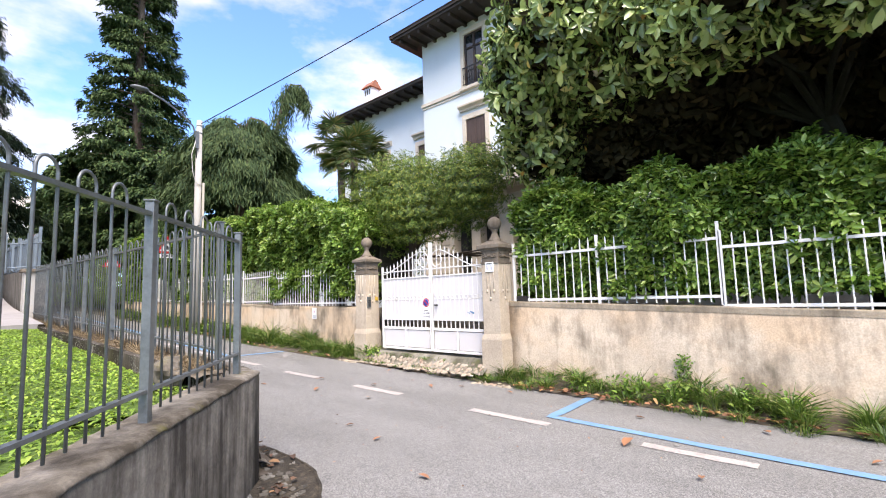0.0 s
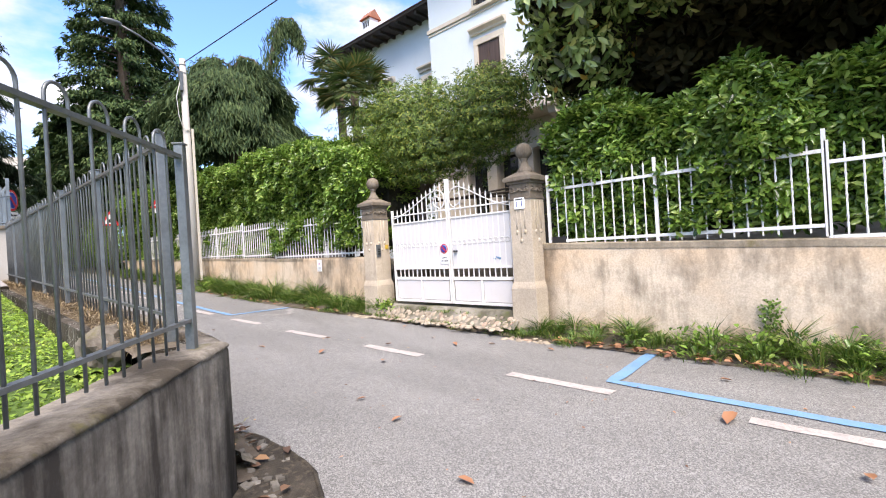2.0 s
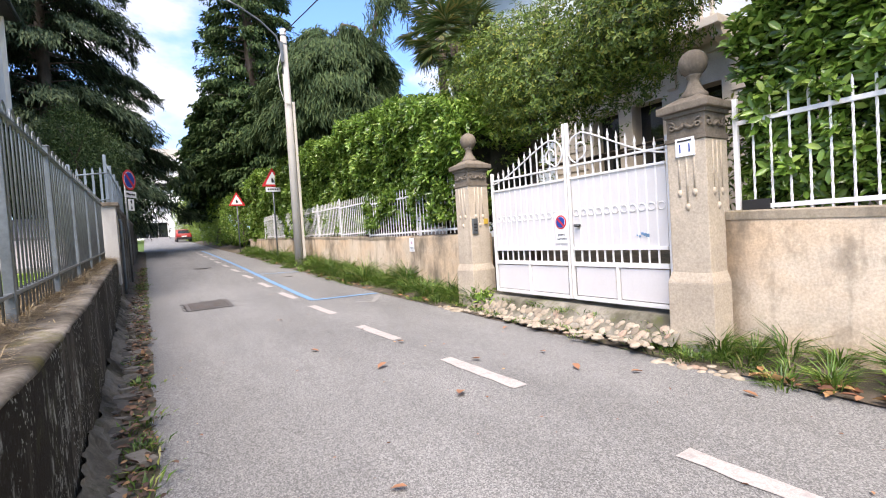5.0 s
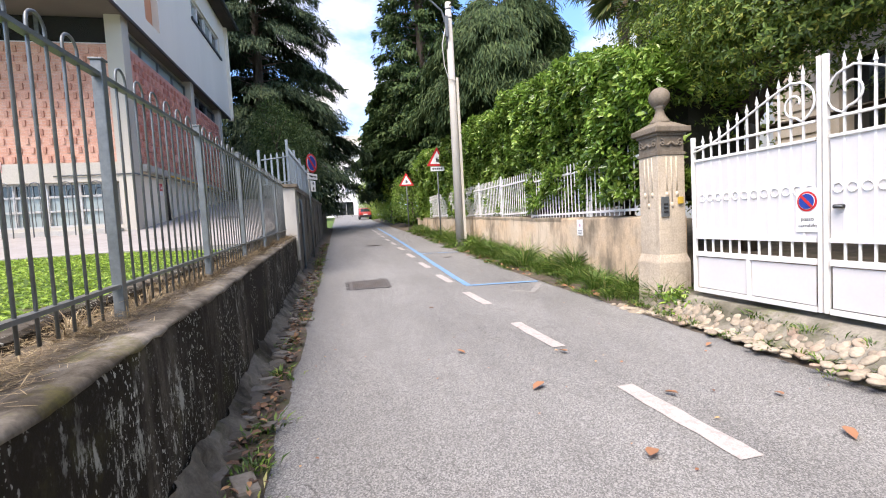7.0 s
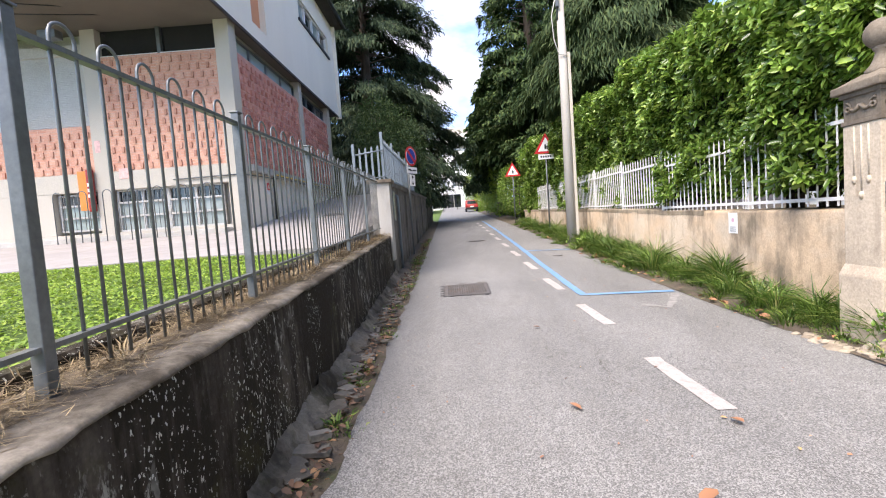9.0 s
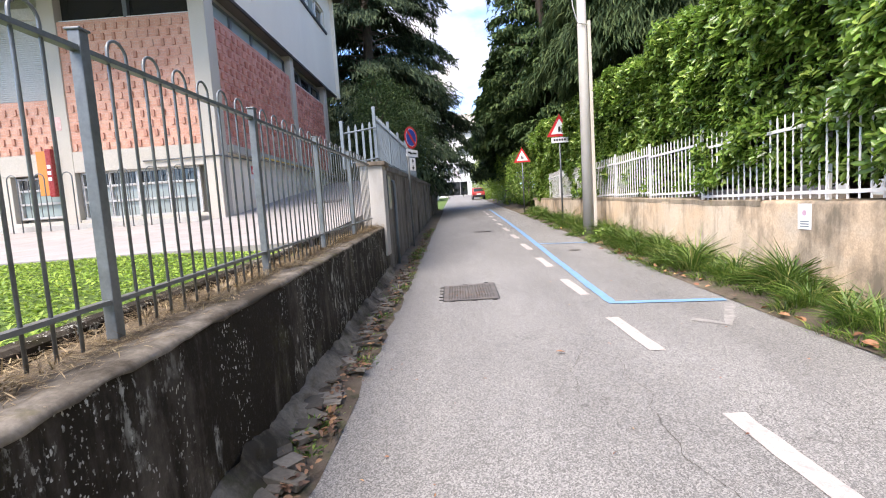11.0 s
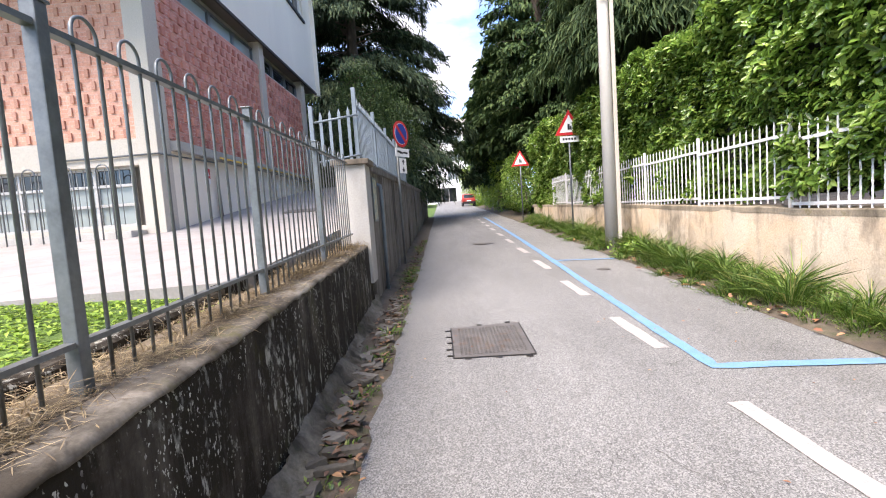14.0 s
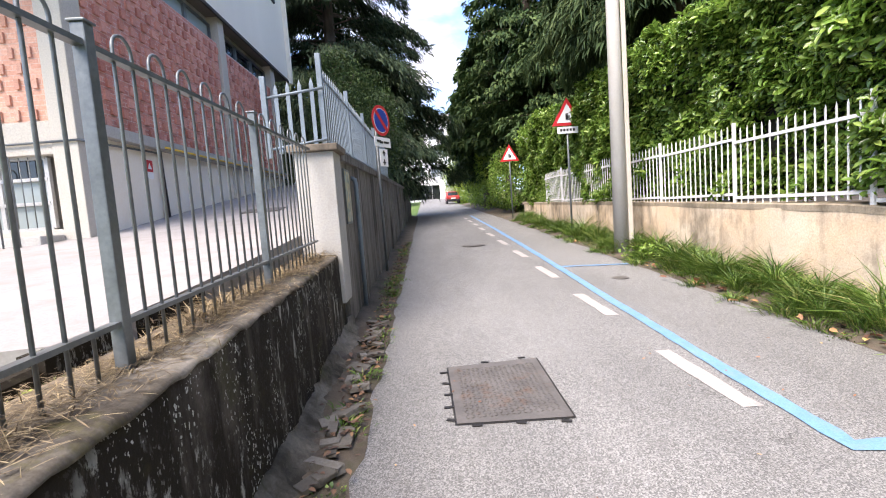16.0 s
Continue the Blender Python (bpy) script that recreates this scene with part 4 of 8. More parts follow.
for k, (ya, yb, z) in enumerate([(4.90, 3.26, 1.23), (3.26, 1.48, 1.23), (1.46, -0.35, 1.10), (-0.35, -2.1, 1.10), (-2.12, -4.0, 1.0), (-4.0, -5.9, 1.0)]):
    white_fence(7.52, ya, 7.52, yb, z, near_top(ya), k in (1, 3, 5))
for k, (ya, yb, z) in enumerate([(9.45, 11.60, 1.24), (11.60, 14.33, 1.24), (14.35, 16.53, 1.33), (16.53, 18.72, 1.38), (18.72, 20.95, 1.40), (20.95, 23.2, 1.45), (23.2, 25.4, 1.50), (25.4, 27.6, 1.54)]):
    white_fence(7.60 if ya < 11 else 7.74, ya, 7.74 if ya > 11 else 7.60, yb, z, far_top(ya), False)


# ---- gate pillars with balls ----
def gate_pillar(yc, label):
    x0, x1, w = 7.12, 7.52, 0.195
    ya, yb = yc - w, yc + w
    base = 0.0
    p = thing("gate_pillar", (7.35, yc, base), label, "gate pillar", "gate pillars")
    bm = bm_new()
    box(bm, x0 - 0.035, ya - 0.035, base - 0.1, x1 + 0.035, yb + 0.035, 0.62, 0.012)
    lo, hi = [], []
    ring = lambda e, z: [bm.verts.new(v) for v in ((x0 - e, ya - e, z), (x1 + e, ya - e, z), (x1 + e, yb + e, z), (x0 - e, yb + e, z))]
    lo, hi = ring(0.033, 0.62), ring(0.002, 0.72)
    for i in range(4):
        bm.faces.new((lo[i], lo[(i + 1) % 4], hi[(i + 1) % 4], hi[i]))
    bm.faces.new(hi)
    part("plinth", bm, PILLAR_STONE, p)
    bm = bm_new()
    box(bm, x0, ya, 0.70, x1, yb, 2.02, 0.01)
    shaft = part("shaft", bm, PILLAR_STONE, p)
    bm = bm_new()
    box(bm, x0 - 0.012, ya - 0.012, 2.02, x1 + 0.012, yb + 0.012, 2.06, 0.006)
    box(bm, x0 + 0.004, ya + 0.004, 2.06, x1 - 0.004, yb - 0.004, 2.27, 0.006)
    box(bm, x0 - 0.02, ya - 0.02, 2.27, x1 + 0.02, yb + 0.02, 2.31, 0.008)
    cap = part("capital", bm, CAP_STONE, p)
    # carved scroll on the road face and on the gate face
    bm = bm_new()
    for fx, fy, ux, uy in ((x0 + 0.002, yc, 0, 1), (7.32, ya + 0.002, 1, 0)):
        for s in (-1, 1):
            pts = []
            for k in range(22):
                a = k * 0.36
                r = 0.052 * math.exp(-0.10 * k) + 0.006
                c = s * 0.135
                u = c + s * r * math.cos(a + 1.2)
                pts.append((fx + ux * u - uy * 0.008, fy + uy * u - ux * 0.008, 2.17 + r * math.sin(a + 1.2)))
            tube(bm, pts, 0.011, 5)
            tube(bm, [(fx + ux * s * (0.125 - 0.024 * k) - uy * 0.008, fy + uy * s * (0.125 - 0.024 * k) - ux * 0.008, 2.19 - 0.045 * math.sin(k * 0.62)) for k in range(6)], [0.010, 0.013, 0.016, 0.018, 0.02, 0.018], 5)
    part("scroll", bm, CAP_STONE, cap)
    # pendant drops
    for fx, fy, ux, uy in ((x0, yc, 0, 1), (7.32, ya, 1, 0)):
        for u, z in ((-0.075, 1.50), (0.0, 1.36), (0.075, 1.50)):
            bm = bm_new()
            ox, oy = fx + uy * 0.004, fy + ux * 0.004
            tube(bm, [(ox + ux * u, oy + uy * u, 2.0), (ox + ux * u, oy + uy * u, z + 0.03)], 0.012, 6)
            tube(bm, [(ox + ux * u, oy + uy * u, z + 0.045), (ox + ux * u, oy + uy * u, z + 0.01), (ox + ux * u, oy + uy * u, z - 0.03)], [0.016, 0.028, 0.010], 8)
            part("pendant", bm, PILLAR_STONE, shaft)
    bm = bm_new()
    e0, e1 = 0.065, 0.11
    box(bm, x0 - e0, ya - e0, 2.31, x1 + e0, yb + e0, 2.385, 0.014)
    a, b = ring(0.045, 2.383), ring(-0.10, 2.47)
    for i in range(4):
        bm.faces.new((a[i], a[(i + 1) % 4], b[(i + 1) % 4], b[i]))
    bm.faces.new(b)
    part("cap_slab", bm, CAP_STONE, p)
    bm = bm_new()
    lathe(bm, 7.32, yc, [(0.125, 2.44), (0.125, 2.49), (0.09, 2.53), (0.065, 2.58), (0.05, 2.64), (0.065, 2.66), (0.075, 2.69)], 18)
    part("neck", bm, CAP_STONE, p)
    bm = bm_new()
    bmesh.ops.create_uvsphere(bm, u_segments=24, v_segments=16, radius=0.135, matrix=Matrix.Translation((7.32, yc, 2.80)))
    for f in bm.faces:
        f.smooth = True
    part("ball", bm, CAP_STONE, p, "weathered stone ball")
    return p


gate_pillar(5.18, "stuccoed gate pillar with carved capital and stone ball")
gate_pillar(9.04, "stuccoed gate pillar with stone ball, beside the far hedge")

# house number on the pillar
hn = thing("house_number", (7.09, 5.20, 2.0), "white enamel house number tile reading 11", "house number")
bm = bm_new()
box(bm, 7.10, 5.085, 1.87, 7.121, 5.275, 2.05, 0.004)
part("tile", bm, WHITE_SIGN, hn)
bm = bm_new()
box(bm, 7.096, 5.11, 2.015, 7.101, 5.25, 2.03)
part("small_print", bm, BLACK, hn)
face_west = Matrix.Rotation(math.radians(-90), 4, "Z") @ Matrix.Rotation(math.radians(90), 4, "X")
letters("digits", "1 1", 0.12, Matrix.Translation((7.098, 5.18, 1.945)) @ face_west, BLUE_SIGN, hn)

# intercom and keypad on the gate face of the far pillar
ic = thing("intercom", (7.2, 8.80, 1.3), "grey metal intercom panel on the gate pillar", "intercom")
bm = bm_new()
box(bm, 7.15, 8.82, 1.22, 7.26, 8.847, 1.48, 0.004)
part("panel", bm, GALV, ic)
for k in range(3):
    bm = bm_new()
    box(bm, 7.175, 8.812, 1.27 + 0.05 * k, 7.235, 8.822, 1.295 + 0.05 * k, 0.002)
    part("button", bm, BLACK, ic)
ky = thing("key_switch", (7.42, 8.80, 1.4), "small yellow key switch box on the pillar", "switch")
bm = bm_new()
box(bm, 7.40, 8.815, 1.38, 7.47, 8.847, 1.47, 0.006)
part("box", bm, YELLOW_PIPE, ky)

# ---- the gate ----
GX = 7.32


def gate_curve(u):
    """Height of the bar tips from hinge (0) to meeting stile (1)."""
    return 2.13 + 0.40 * (3 * u * u - 2 * u ** 3) + 0.05 * u


def gate_leaf(y_hinge, y_meet, label):
    g = thing("gate_leaf", (GX, y_hinge, 0.28), label, "gate", "gate leaves")
    lo, hi = min(y_hinge, y_meet), max(y_hinge, y_meet)
    for nm, y in (("hinge_stile", y_hinge), ("meeting_stile", y_meet)):
        bm = bm_new()
        s = 0.03 if y == lo else -0.03
        box(bm, GX - 0.025, min(y, y + s * 1.1), 0.29, GX + 0.025, max(y, y + s * 1.1), 2.60 if nm == "meeting_stile" else 2.16, 0.005)
        part(nm, bm, WHITE_IRON, g)
    a, b = lo + 0.05, hi - 0.05
    mid = (a + b) / 2
    for z, t in ((0.31, 0.024), (0.755, 0.028), (0.955, 0.02), (1.875, 0.014), (2.035, 0.012)):
        bm = bm_new()
        box(bm, GX - 0.022, a, z - t, GX + 0.022, b, z + t, 0.004)
        part("rail", bm, WHITE_IRON, g)
    bm = bm_new()
    box(bm, GX - 0.022, mid - 0.02, 0.334, GX + 0.022, mid + 0.02, 0.727, 0.004)
    part("lower_stile", bm, WHITE_IRON, g)
    for c0, c1 in ((a, mid - 0.02), (mid + 0.02, b)):
        bm = bm_new()
        box(bm, GX - 0.006, c0 + 0.015, 0.345, GX + 0.008, c1 - 0.015, 0.715, 0.002)
        part("lower_panel", bm, WHITE_SHEET, g)
    bm = bm_new()
    box(bm, GX - 0.003, a + 0.002, 0.975, GX + 0.006, b - 0.002, 1.862)
    part("sheet", bm, WHITE_SHEET, g, "white sheet steel panel behind the bars")
    n = int(round((b - a) / 0.118))
    for k in range(1, n):
        y = a + (b - a) * k / n
        u = abs(y - y_hinge) / abs(y_meet - y_hinge)
        top = gate_curve(u)
        bm = bm_new()
        box(bm, GX - 0.0085, y - 0.0085, 0.78, GX + 0.0085, y + 0.0085, top - 0.07)
        r = [bm.verts.new((GX + dx, y + dy, z)) for z, w in ((top - 0.07, 0.013),) for dx, dy in ((-w, -w), (w, -w), (w, w), (-w, w))]
        tip = bm.verts.new((GX, y, top + 0.02))
        for i in range(4):
            bm.faces.new((r[i], r[(i + 1) % 4], tip))
        part("bar", bm, WHITE_IRON, g)
    # curved rail ending in a scroll beside the meeting stile
    bm = bm_new()
    pts = []
    sg = 1 if y_meet > y_hinge else -1
    L = abs(y_meet - y_hinge)
    for k in range(24):
        u = 0.02 + 0.80 * k / 23
        pts.append((GX - 0.012, y_hinge + sg * L * u, gate_curve(u) - 0.09 - 0.06 * (1 - u)))
    c = Vector((GX - 0.012, y_hinge + sg * L * 0.845, 2.235))
    for k in range(30):
        t = k / 29
        r = 0.19 * (1 - t) + 0.035 * t if t > 0.35 else 0.19 - 0.02 * t
        ang = math.pi / 2 - t * 2.6 * math.pi
        pts.append((c.x, c.y + sg * r * math.cos(ang), c.z + r * math.sin(ang)))
    tube(bm, pts, 0.011, 6)
    part("scroll_rail", bm, WHITE_IRON, g)
    # row of rings applied along the sheet
    k = 0
    y = a + 0.06
    while y < b - 0.05:
        bm = bm_new()
        tube(bm, [(GX - 0.010, y + 0.042 * math.cos(q), 1.42 + 0.042 * math.sin(q)) for q in [math.tau * j / 14 for j in range(15)]], 0.006, 4, False)
        part("ring", bm, WHITE_IRON, g)
        y += 0.118
    return g


gl = gate_leaf(8.47, 6.90, "white painted iron gate leaf, closed, with spear bars and scroll")
gr = gate_leaf(5.47, 6.88, "white painted iron gate leaf, closed, with lock")
bm = bm_new()
box(bm, GX - 0.05, 6.70, 1.24, GX - 0.008, 6.78, 1.275, 0.006)
part("lock", bm, DARK_IRON, gr)
bm = bm_new()
tube(bm, [(GX - 0.05, 6.74, 1.26), (GX - 0.09, 6.74, 1.26), (GX - 0.09, 6.67, 1.26)], 0.009, 6)
part("handle", bm, GALV, gr, "steel gate handle")
bm = bm_new()
for k in range(5):
    s = 0.045 - 0.006 * k
    box(bm, GX - 0.0105, 5.74 + 0.035 * k, 1.08 + 0.014 * (k % 3), GX - 0.009, 5.74 + 0.035 * k + s, 1.08 + 0.014 * (k % 3) + s * 0.8)
st = tagged(new("torn_sticker", mesh_of("torn_sticker", bm, ROAD_BLUE)), "torn turquoise sticker on the gate sheet", "sticker")


def disc(bm, m, r, n=32, thick=0.004):
    lo = [bm.verts.new(m @ Vector((r * math.cos(math.tau * k / n), r * math.sin(math.tau * k / n), 0))) for k in range(n)]
    hi = [bm.verts.new(m @ Vector((r * math.cos(math.tau * k / n), r * math.sin(math.tau * k / n), thick))) for k in range(n)]
    bm.faces.new(lo[::-1])
    bm.faces.new(hi)
    for k in range(n):
        bm.faces.new((lo[k], lo[(k + 1) % n], hi[(k + 1) % n], hi[k]))


def no_parking(parent, m, r):
    """Blue disc, red rim and one red diagonal; m places its centre, facing local +z."""
    bm = bm_new()
    disc(bm, m, r)
    rim = part("red_rim", bm, RED_SIGN, parent, "red rim of the round sign")
    bm = bm_new()
    disc(bm, m @ Matrix.Translation((0, 0, 0.003)), r * 0.80)
    part("white_line", bm, WHITE_SIGN, parent)
    bm = bm_new()
    disc(bm, m @ Matrix.Translation((0, 0, 0.006)), r * 0.76)
    part("blue_field", bm, BLUE_SIGN, parent, "blue field of the round sign")
    bm = bm_new()
    box(bm, -r * 0.80, -r * 0.13, 0.0095, r * 0.80, r * 0.13, 0.0125, 0, m @ Matrix.Rotation(math.radians(-45), 4, "Z"))
    part("red_bar", bm, RED_SIGN, parent)


ps = thing("driveway_sign", (GX - 0.02, 7.03, 1.0), "white driveway plate with no-parking disc on the gate, reading passo carrabile", "sign")
bm = bm_new()
box(bm, GX - 0.018, 6.92, 1.03, GX - 0.0105, 7.14, 1.44, 0.002)
part("plate", bm, WHITE_SIGN, ps)
no_parking(ps, Matrix.Translation((GX - 0.019, 7.03, 1.315)) @ face_west, 0.093)
letters("word", "passo", 0.055, Matrix.Translation((GX - 0.019, 7.03, 1.15)) @ face_west, BLACK, ps, 0.001)
letters("word", "carrabile", 0.05, Matrix.Translation((GX - 0.019, 7.03, 1.09)) @ face_west, BLACK, ps, 0.001)

bs_ = thing("letter_box", (7.6, 4.78, 1.3), "white iron frame with a dark letter box beside the pillar", "letter box")
bm = bm_new()
box(bm, 7.49, 4.62, 1.30, 7.62, 4.86, 1.40, 0.005)
part("box", bm, DARK_IRON, bs_)

nt_ = thing("wall_notice", (7.6, 11.82, 1.05), "white notice sheet with a faded pink mark on the garden wall", "notice")
wx = 7.50 + min(0.17, (11.82 - 9.3) * 0.05) - 0.004
bm = bm_new()
box(bm, wx - 0.006, 11.70, 0.90, wx, 11.92, 1.21, 0.001)
part("sheet", bm, WHITE_SIGN, nt_)
bm = bm_new()
disc(bm, Matrix.Translation((wx - 0.007, 11.81, 1.10)) @ face_west, 0.034, 20, 0.002)
part("printed_mark", bm, FADED_PINK, nt_)
bm = bm_new()
for k in range(3):
    box(bm, wx - 0.0085, 11.74, 0.93 + 0.03 * k, wx - 0.006, 11.88, 0.942 + 0.03 * k)
part("print", bm, GREY_PAINT, nt_)

# ---- road furniture ----
facing = Matrix.Rotation(math.radians(90), 4, "X")            # local +z towards -y


def sign_post(x, y, top, base, label):
    s = thing("road_sign", (x, y, base), label, "road sign", "")
    bm = bm_new()
    tube(bm, [(x, y + 0.04, base - 0.2), (x, y + 0.04, top)], 0.030, 10)
    part("pole", bm, GALV, s)
    return s


s1 = sign_post(2.22, 19.1, 3.62, road_z(19.1), "no-parking sign with plates on a steel pole")
no_parking(s1, Matrix.Translation((2.22, 19.0, 3.42)) @ facing, 0.30)
bm = bm_new()
box(bm, 2.22 - 0.27, 18.99, 2.90, 2.22 + 0.27, 19.0, 3.09, 0.003)
pl = part("plate", bm, WHITE_SIGN, s1)
bm = bm_new()
box(bm, 2.02, 18.984, 2.985, 2.15, 18.99, 3.03)
box(bm, 2.11, 18.984, 2.965, 2.22, 18.99, 3.01)
box(bm, 2.25, 18.984, 2.975, 2.42, 18.99, 3.015)
part("picture", bm, BLACK, pl)
bm = bm_new()
box(bm, 2.22 - 0.13, 18.99, 2.52, 2.22 + 0.13, 19.0, 2.86, 0.003)
pl = part("plate", bm, WHITE_SIGN, s1)
bm = bm_new()
for s in (-1, 1):
    z = 2.69 + s * 0.03
    prism(bm, [(2.205, z), (2.235, z), (2.235, z + s * 0.05), (2.275, z + s * 0.05), (2.22, z + s * 0.12), (2.165, z + s * 0.05), (2.205, z + s * 0.05)], "y", 18.984, 18.99)
part("arrows", bm, BLACK, pl)
s1.matrix_basis = Matrix.Translation((2.22, 19.1, road_z(19.1))) @ Matrix.Rotation(math.radians(60), 4, "Z")


def warning(x, y, zc, side, label, plate):
    base = road_z(y) + 0.05
    s = sign_post(x, y, zc + 0.45, base, label)
    h = side * math.sqrt(3) / 2
    for nm, k, yy, mt in (("red_triangle", 1.0, 0.0, RED_SIGN), ("white_field", 0.68, 0.006, WHITE_SIGN)):
        bm = bm_new()
        tri = [(-side / 2 * k, -h / 3 * k), (side / 2 * k, -h / 3 * k), (0, 2 * h / 3 * k)]
        prism(bm, [(x + a, zc + b) for a, b in tri], "y", y - 0.01 - yy, y - 0.004 - yy)
        part(nm, bm, mt, s)
    bm = bm_new()
    box(bm, x - 0.05, y - 0.022, zc - 0.10, x + 0.02, y - 0.016, zc + 0.08)
    box(bm, x + 0.03, y - 0.022, zc - 0.10, x + 0.07, y - 0.016, zc + 0.02)
    part("pictogram", bm, BLACK, s)
    if plate:
        bm = bm_new()
        box(bm, x - 0.30, y - 0.012, zc - h / 3 - 0.22, x + 0.30, y - 0.003, zc - h / 3 - 0.03, 0.003)
        p = part("plate", bm, WHITE_SIGN, s)
        bm = bm_new()
        for k in range(5):
            box(bm, x - 0.22 + 0.09 * k, y - 0.018, zc - h / 3 - 0.155, x - 0.16 + 0.09 * k, y - 0.012, zc - h / 3 - 0.085)
        part("print", bm, BLACK, p)
    return s


warning(7.25, 22.9, 3.95, 0.90, "red-rimmed warning triangle with a plate, on a steel pole", True)
warning(7.12, 31.3, 3.85, 0.90, "red-rimmed warning triangle on a steel pole near the dark bush", False)

# street lamp on a wooden-grey pole with cable guard
lp = thing("street_lamp", (7.15, 19.3, road_z(19.3)), "tall grey concrete lamp pole with a curved arm and cables", "street lamp")
bz = road_z(19.3)
bm = bm_new()
tube(bm, [(7.15, 19.3, bz - 0.3), (7.15, 19.3, 4.5), (7.15, 19.3, 8.75)], [0.16, 0.135, 0.105], 14)
pole = part("pole", bm, CONCRETE, lp)
bm = bm_new()
box(bm, 7.26, 19.14, bz, 7.34, 19.20, 6.2, 0.01)
part("cable_guard", bm, CREAM, pole)
for z in (1.6, 3.2, 4.6, 5.9, 8.2, 8.5):
    bm = bm_new()
    tube(bm, [(7.15, 19.3, z), (7.15, 19.3, z + 0.05)], 0.145 - 0.004 * z, 14)
    part("band", bm, GALV, pole)
bm = bm_new()
pts = [(7.05, 19.25, 7.2), (7.02, 19.25, 8.0), (6.9, 19.25, 8.45), (6.4, 19.2, 8.85), (5.75, 19.1, 9.15), (5.2, 19.0, 9.30)]
tube(bm, pts, 0.032, 8)
part("arm", bm, GALV, lp)
bm = bm_new()
lathe(bm, 0, 0, [(0.02, 0.0), (0.10, 0.02), (0.13, 0.07), (0.11, 0.12), (0.03, 0.14)], 14)
bmesh.ops.transform(bm, matrix=Matrix.Translation((4.95, 18.95, 9.24)) @ Matrix.Diagonal((2.4, 1.1, 1, 1)), verts=bm.verts)
part("lamp_head", bm, GALV, lp)
bm = bm_new()
tube(bm, [(7.0, 19.2, 7.9), (6.85, 19.2, 7.3), (6.88, 19.15, 6.6), (7.0, 19.15, 6.15), (7.25, 19.15, 6.1)], 0.016, 6)
part("loop_cable", bm, PALE_SHUTTER, lp)
bm = bm_new()
box(bm, 6.98, 19.12, 7.55, 7.08, 19.22, 8.25, 0.01)
part("fuse_box", bm, GALV, lp)


def wire(a, b, sag, label, r=0.012):
    bm = bm_new()
    a, b = Vector(a), Vector(b)
    pts = [a.lerp(b, k / 20) - Vector((0, 0, sag * 4 * (k / 20) * (1 - k / 20))) for k in range(21)]
    tube(bm, pts, r, 5)
    return tagged(new("cable", mesh_of("cable", bm, BLACK)), label, "cable", "overhead cables")


wire((7.15, 19.3, 8.6), (13.8, 3.1, 13.9), 0.1, "black overhead cable running from the lamp pole over the villa", 0.02)
wire((7.1, 19.35, 8.4), (7.6, 60.0, 9.5), 0.5, "thin overhead cable along the lane", 0.010)
wire((-3.6, 16.5, 7.0), (-14.0, 10.5, 5.9), 0.2, "pale cable slung from the school's soffit", 0.012)
wire((-3.4, 16.4, 7.05), (-14.0, 10.0, 6.3), 0.2, "pale cable slung from the school's soffit", 0.012)

# manhole cover with its ragged frame
mh = thing("manhole_cover", (3.58, 13.1, road_z(13.1)), "rectangular rusty cast-iron cover with a chequered face", "manhole cover")

bm = bm_new()
vs = [bm.verts.new(drape(x, y, 0.006)) for x, y in ((3.15, 12.72), (3.98, 12.66), (3.99, 13.84), (3.14, 13.80))]
bm.faces.new(vs)
part("frame", bm, DARK_IRON, mh)
bm = bm_new()
vs = [bm.verts.new(drape(x, y, 0.010)) for x, y in ((3.165, 12.735), (3.965, 12.677), (3.975, 13.825), (3.155, 13.785))]
bm.faces.new(vs)
part("plate", bm, CAST_IRON, mh)
bm = bm_new()
for i in range(17):
    for j in range(25):
        x, y = 3.245 + 0.041 * i, 12.80 + 0.0375 * j
        m = Matrix.Translation(drape(x, y, 0.012)) @ Matrix.Rotation(math.radians(45 if (i + j) % 2 else -45), 4, "Z")
        box(bm, -0.015, -0.005, -0.003, 0.015, 0.005, 0.003, 0, m)
tagged(part("chequer", bm, CAST_IRON, mh), kind="stuff")
for k, (x, y) in enumerate([(3.13, 12.80), (3.12, 13.0), (3.13, 13.22), (3.12, 13.44), (3.11, 13.68), (3.30, 12.69), (3.6, 12.67), (3.9, 12.63), (3.5, 13.84), (3.85, 13.87)]):
    bm = bm_new()
    v = drape(x, y, 0.006)
    box(bm, -0.035, -0.016, 0, 0.035, 0.016, 0.006, 0.002, Matrix.Translation(v) @ Matrix.Rotation(random.uniform(-0.4, 0.4), 4, "Z"))
    part("lug", bm, DARK_IRON, mh)
for x, y, r, lab in ((4.32, 22.4, 0.32, "round dark manhole cover far up the lane"), (6.13, 17.0, 0.13, "small round valve cover in the asphalt")):
    if r:
        bm = bm_new()
        disc(bm, Matrix.Translation(drape(x, y, 0.005)), r, 24, 0.004)
        tagged(new("valve_cover", mesh_of("valve_cover", bm, CAST_IRON)), lab, "manhole cover")
bm = bm_new()
box(bm, -0.35, -0.25, -0.01, 0.35, 0.25, 0.012, 0.003, Matrix.Translation((0.0, 18.6, yard_z(18.6) + 0.03)) @ Matrix.Rotation(math.atan(0.13), 4, "X"))
tagged(new("drain_cover", mesh_of("drain_cover", bm, CAST_IRON)), "flat grey drain cover in the yard paving", "drain cover")

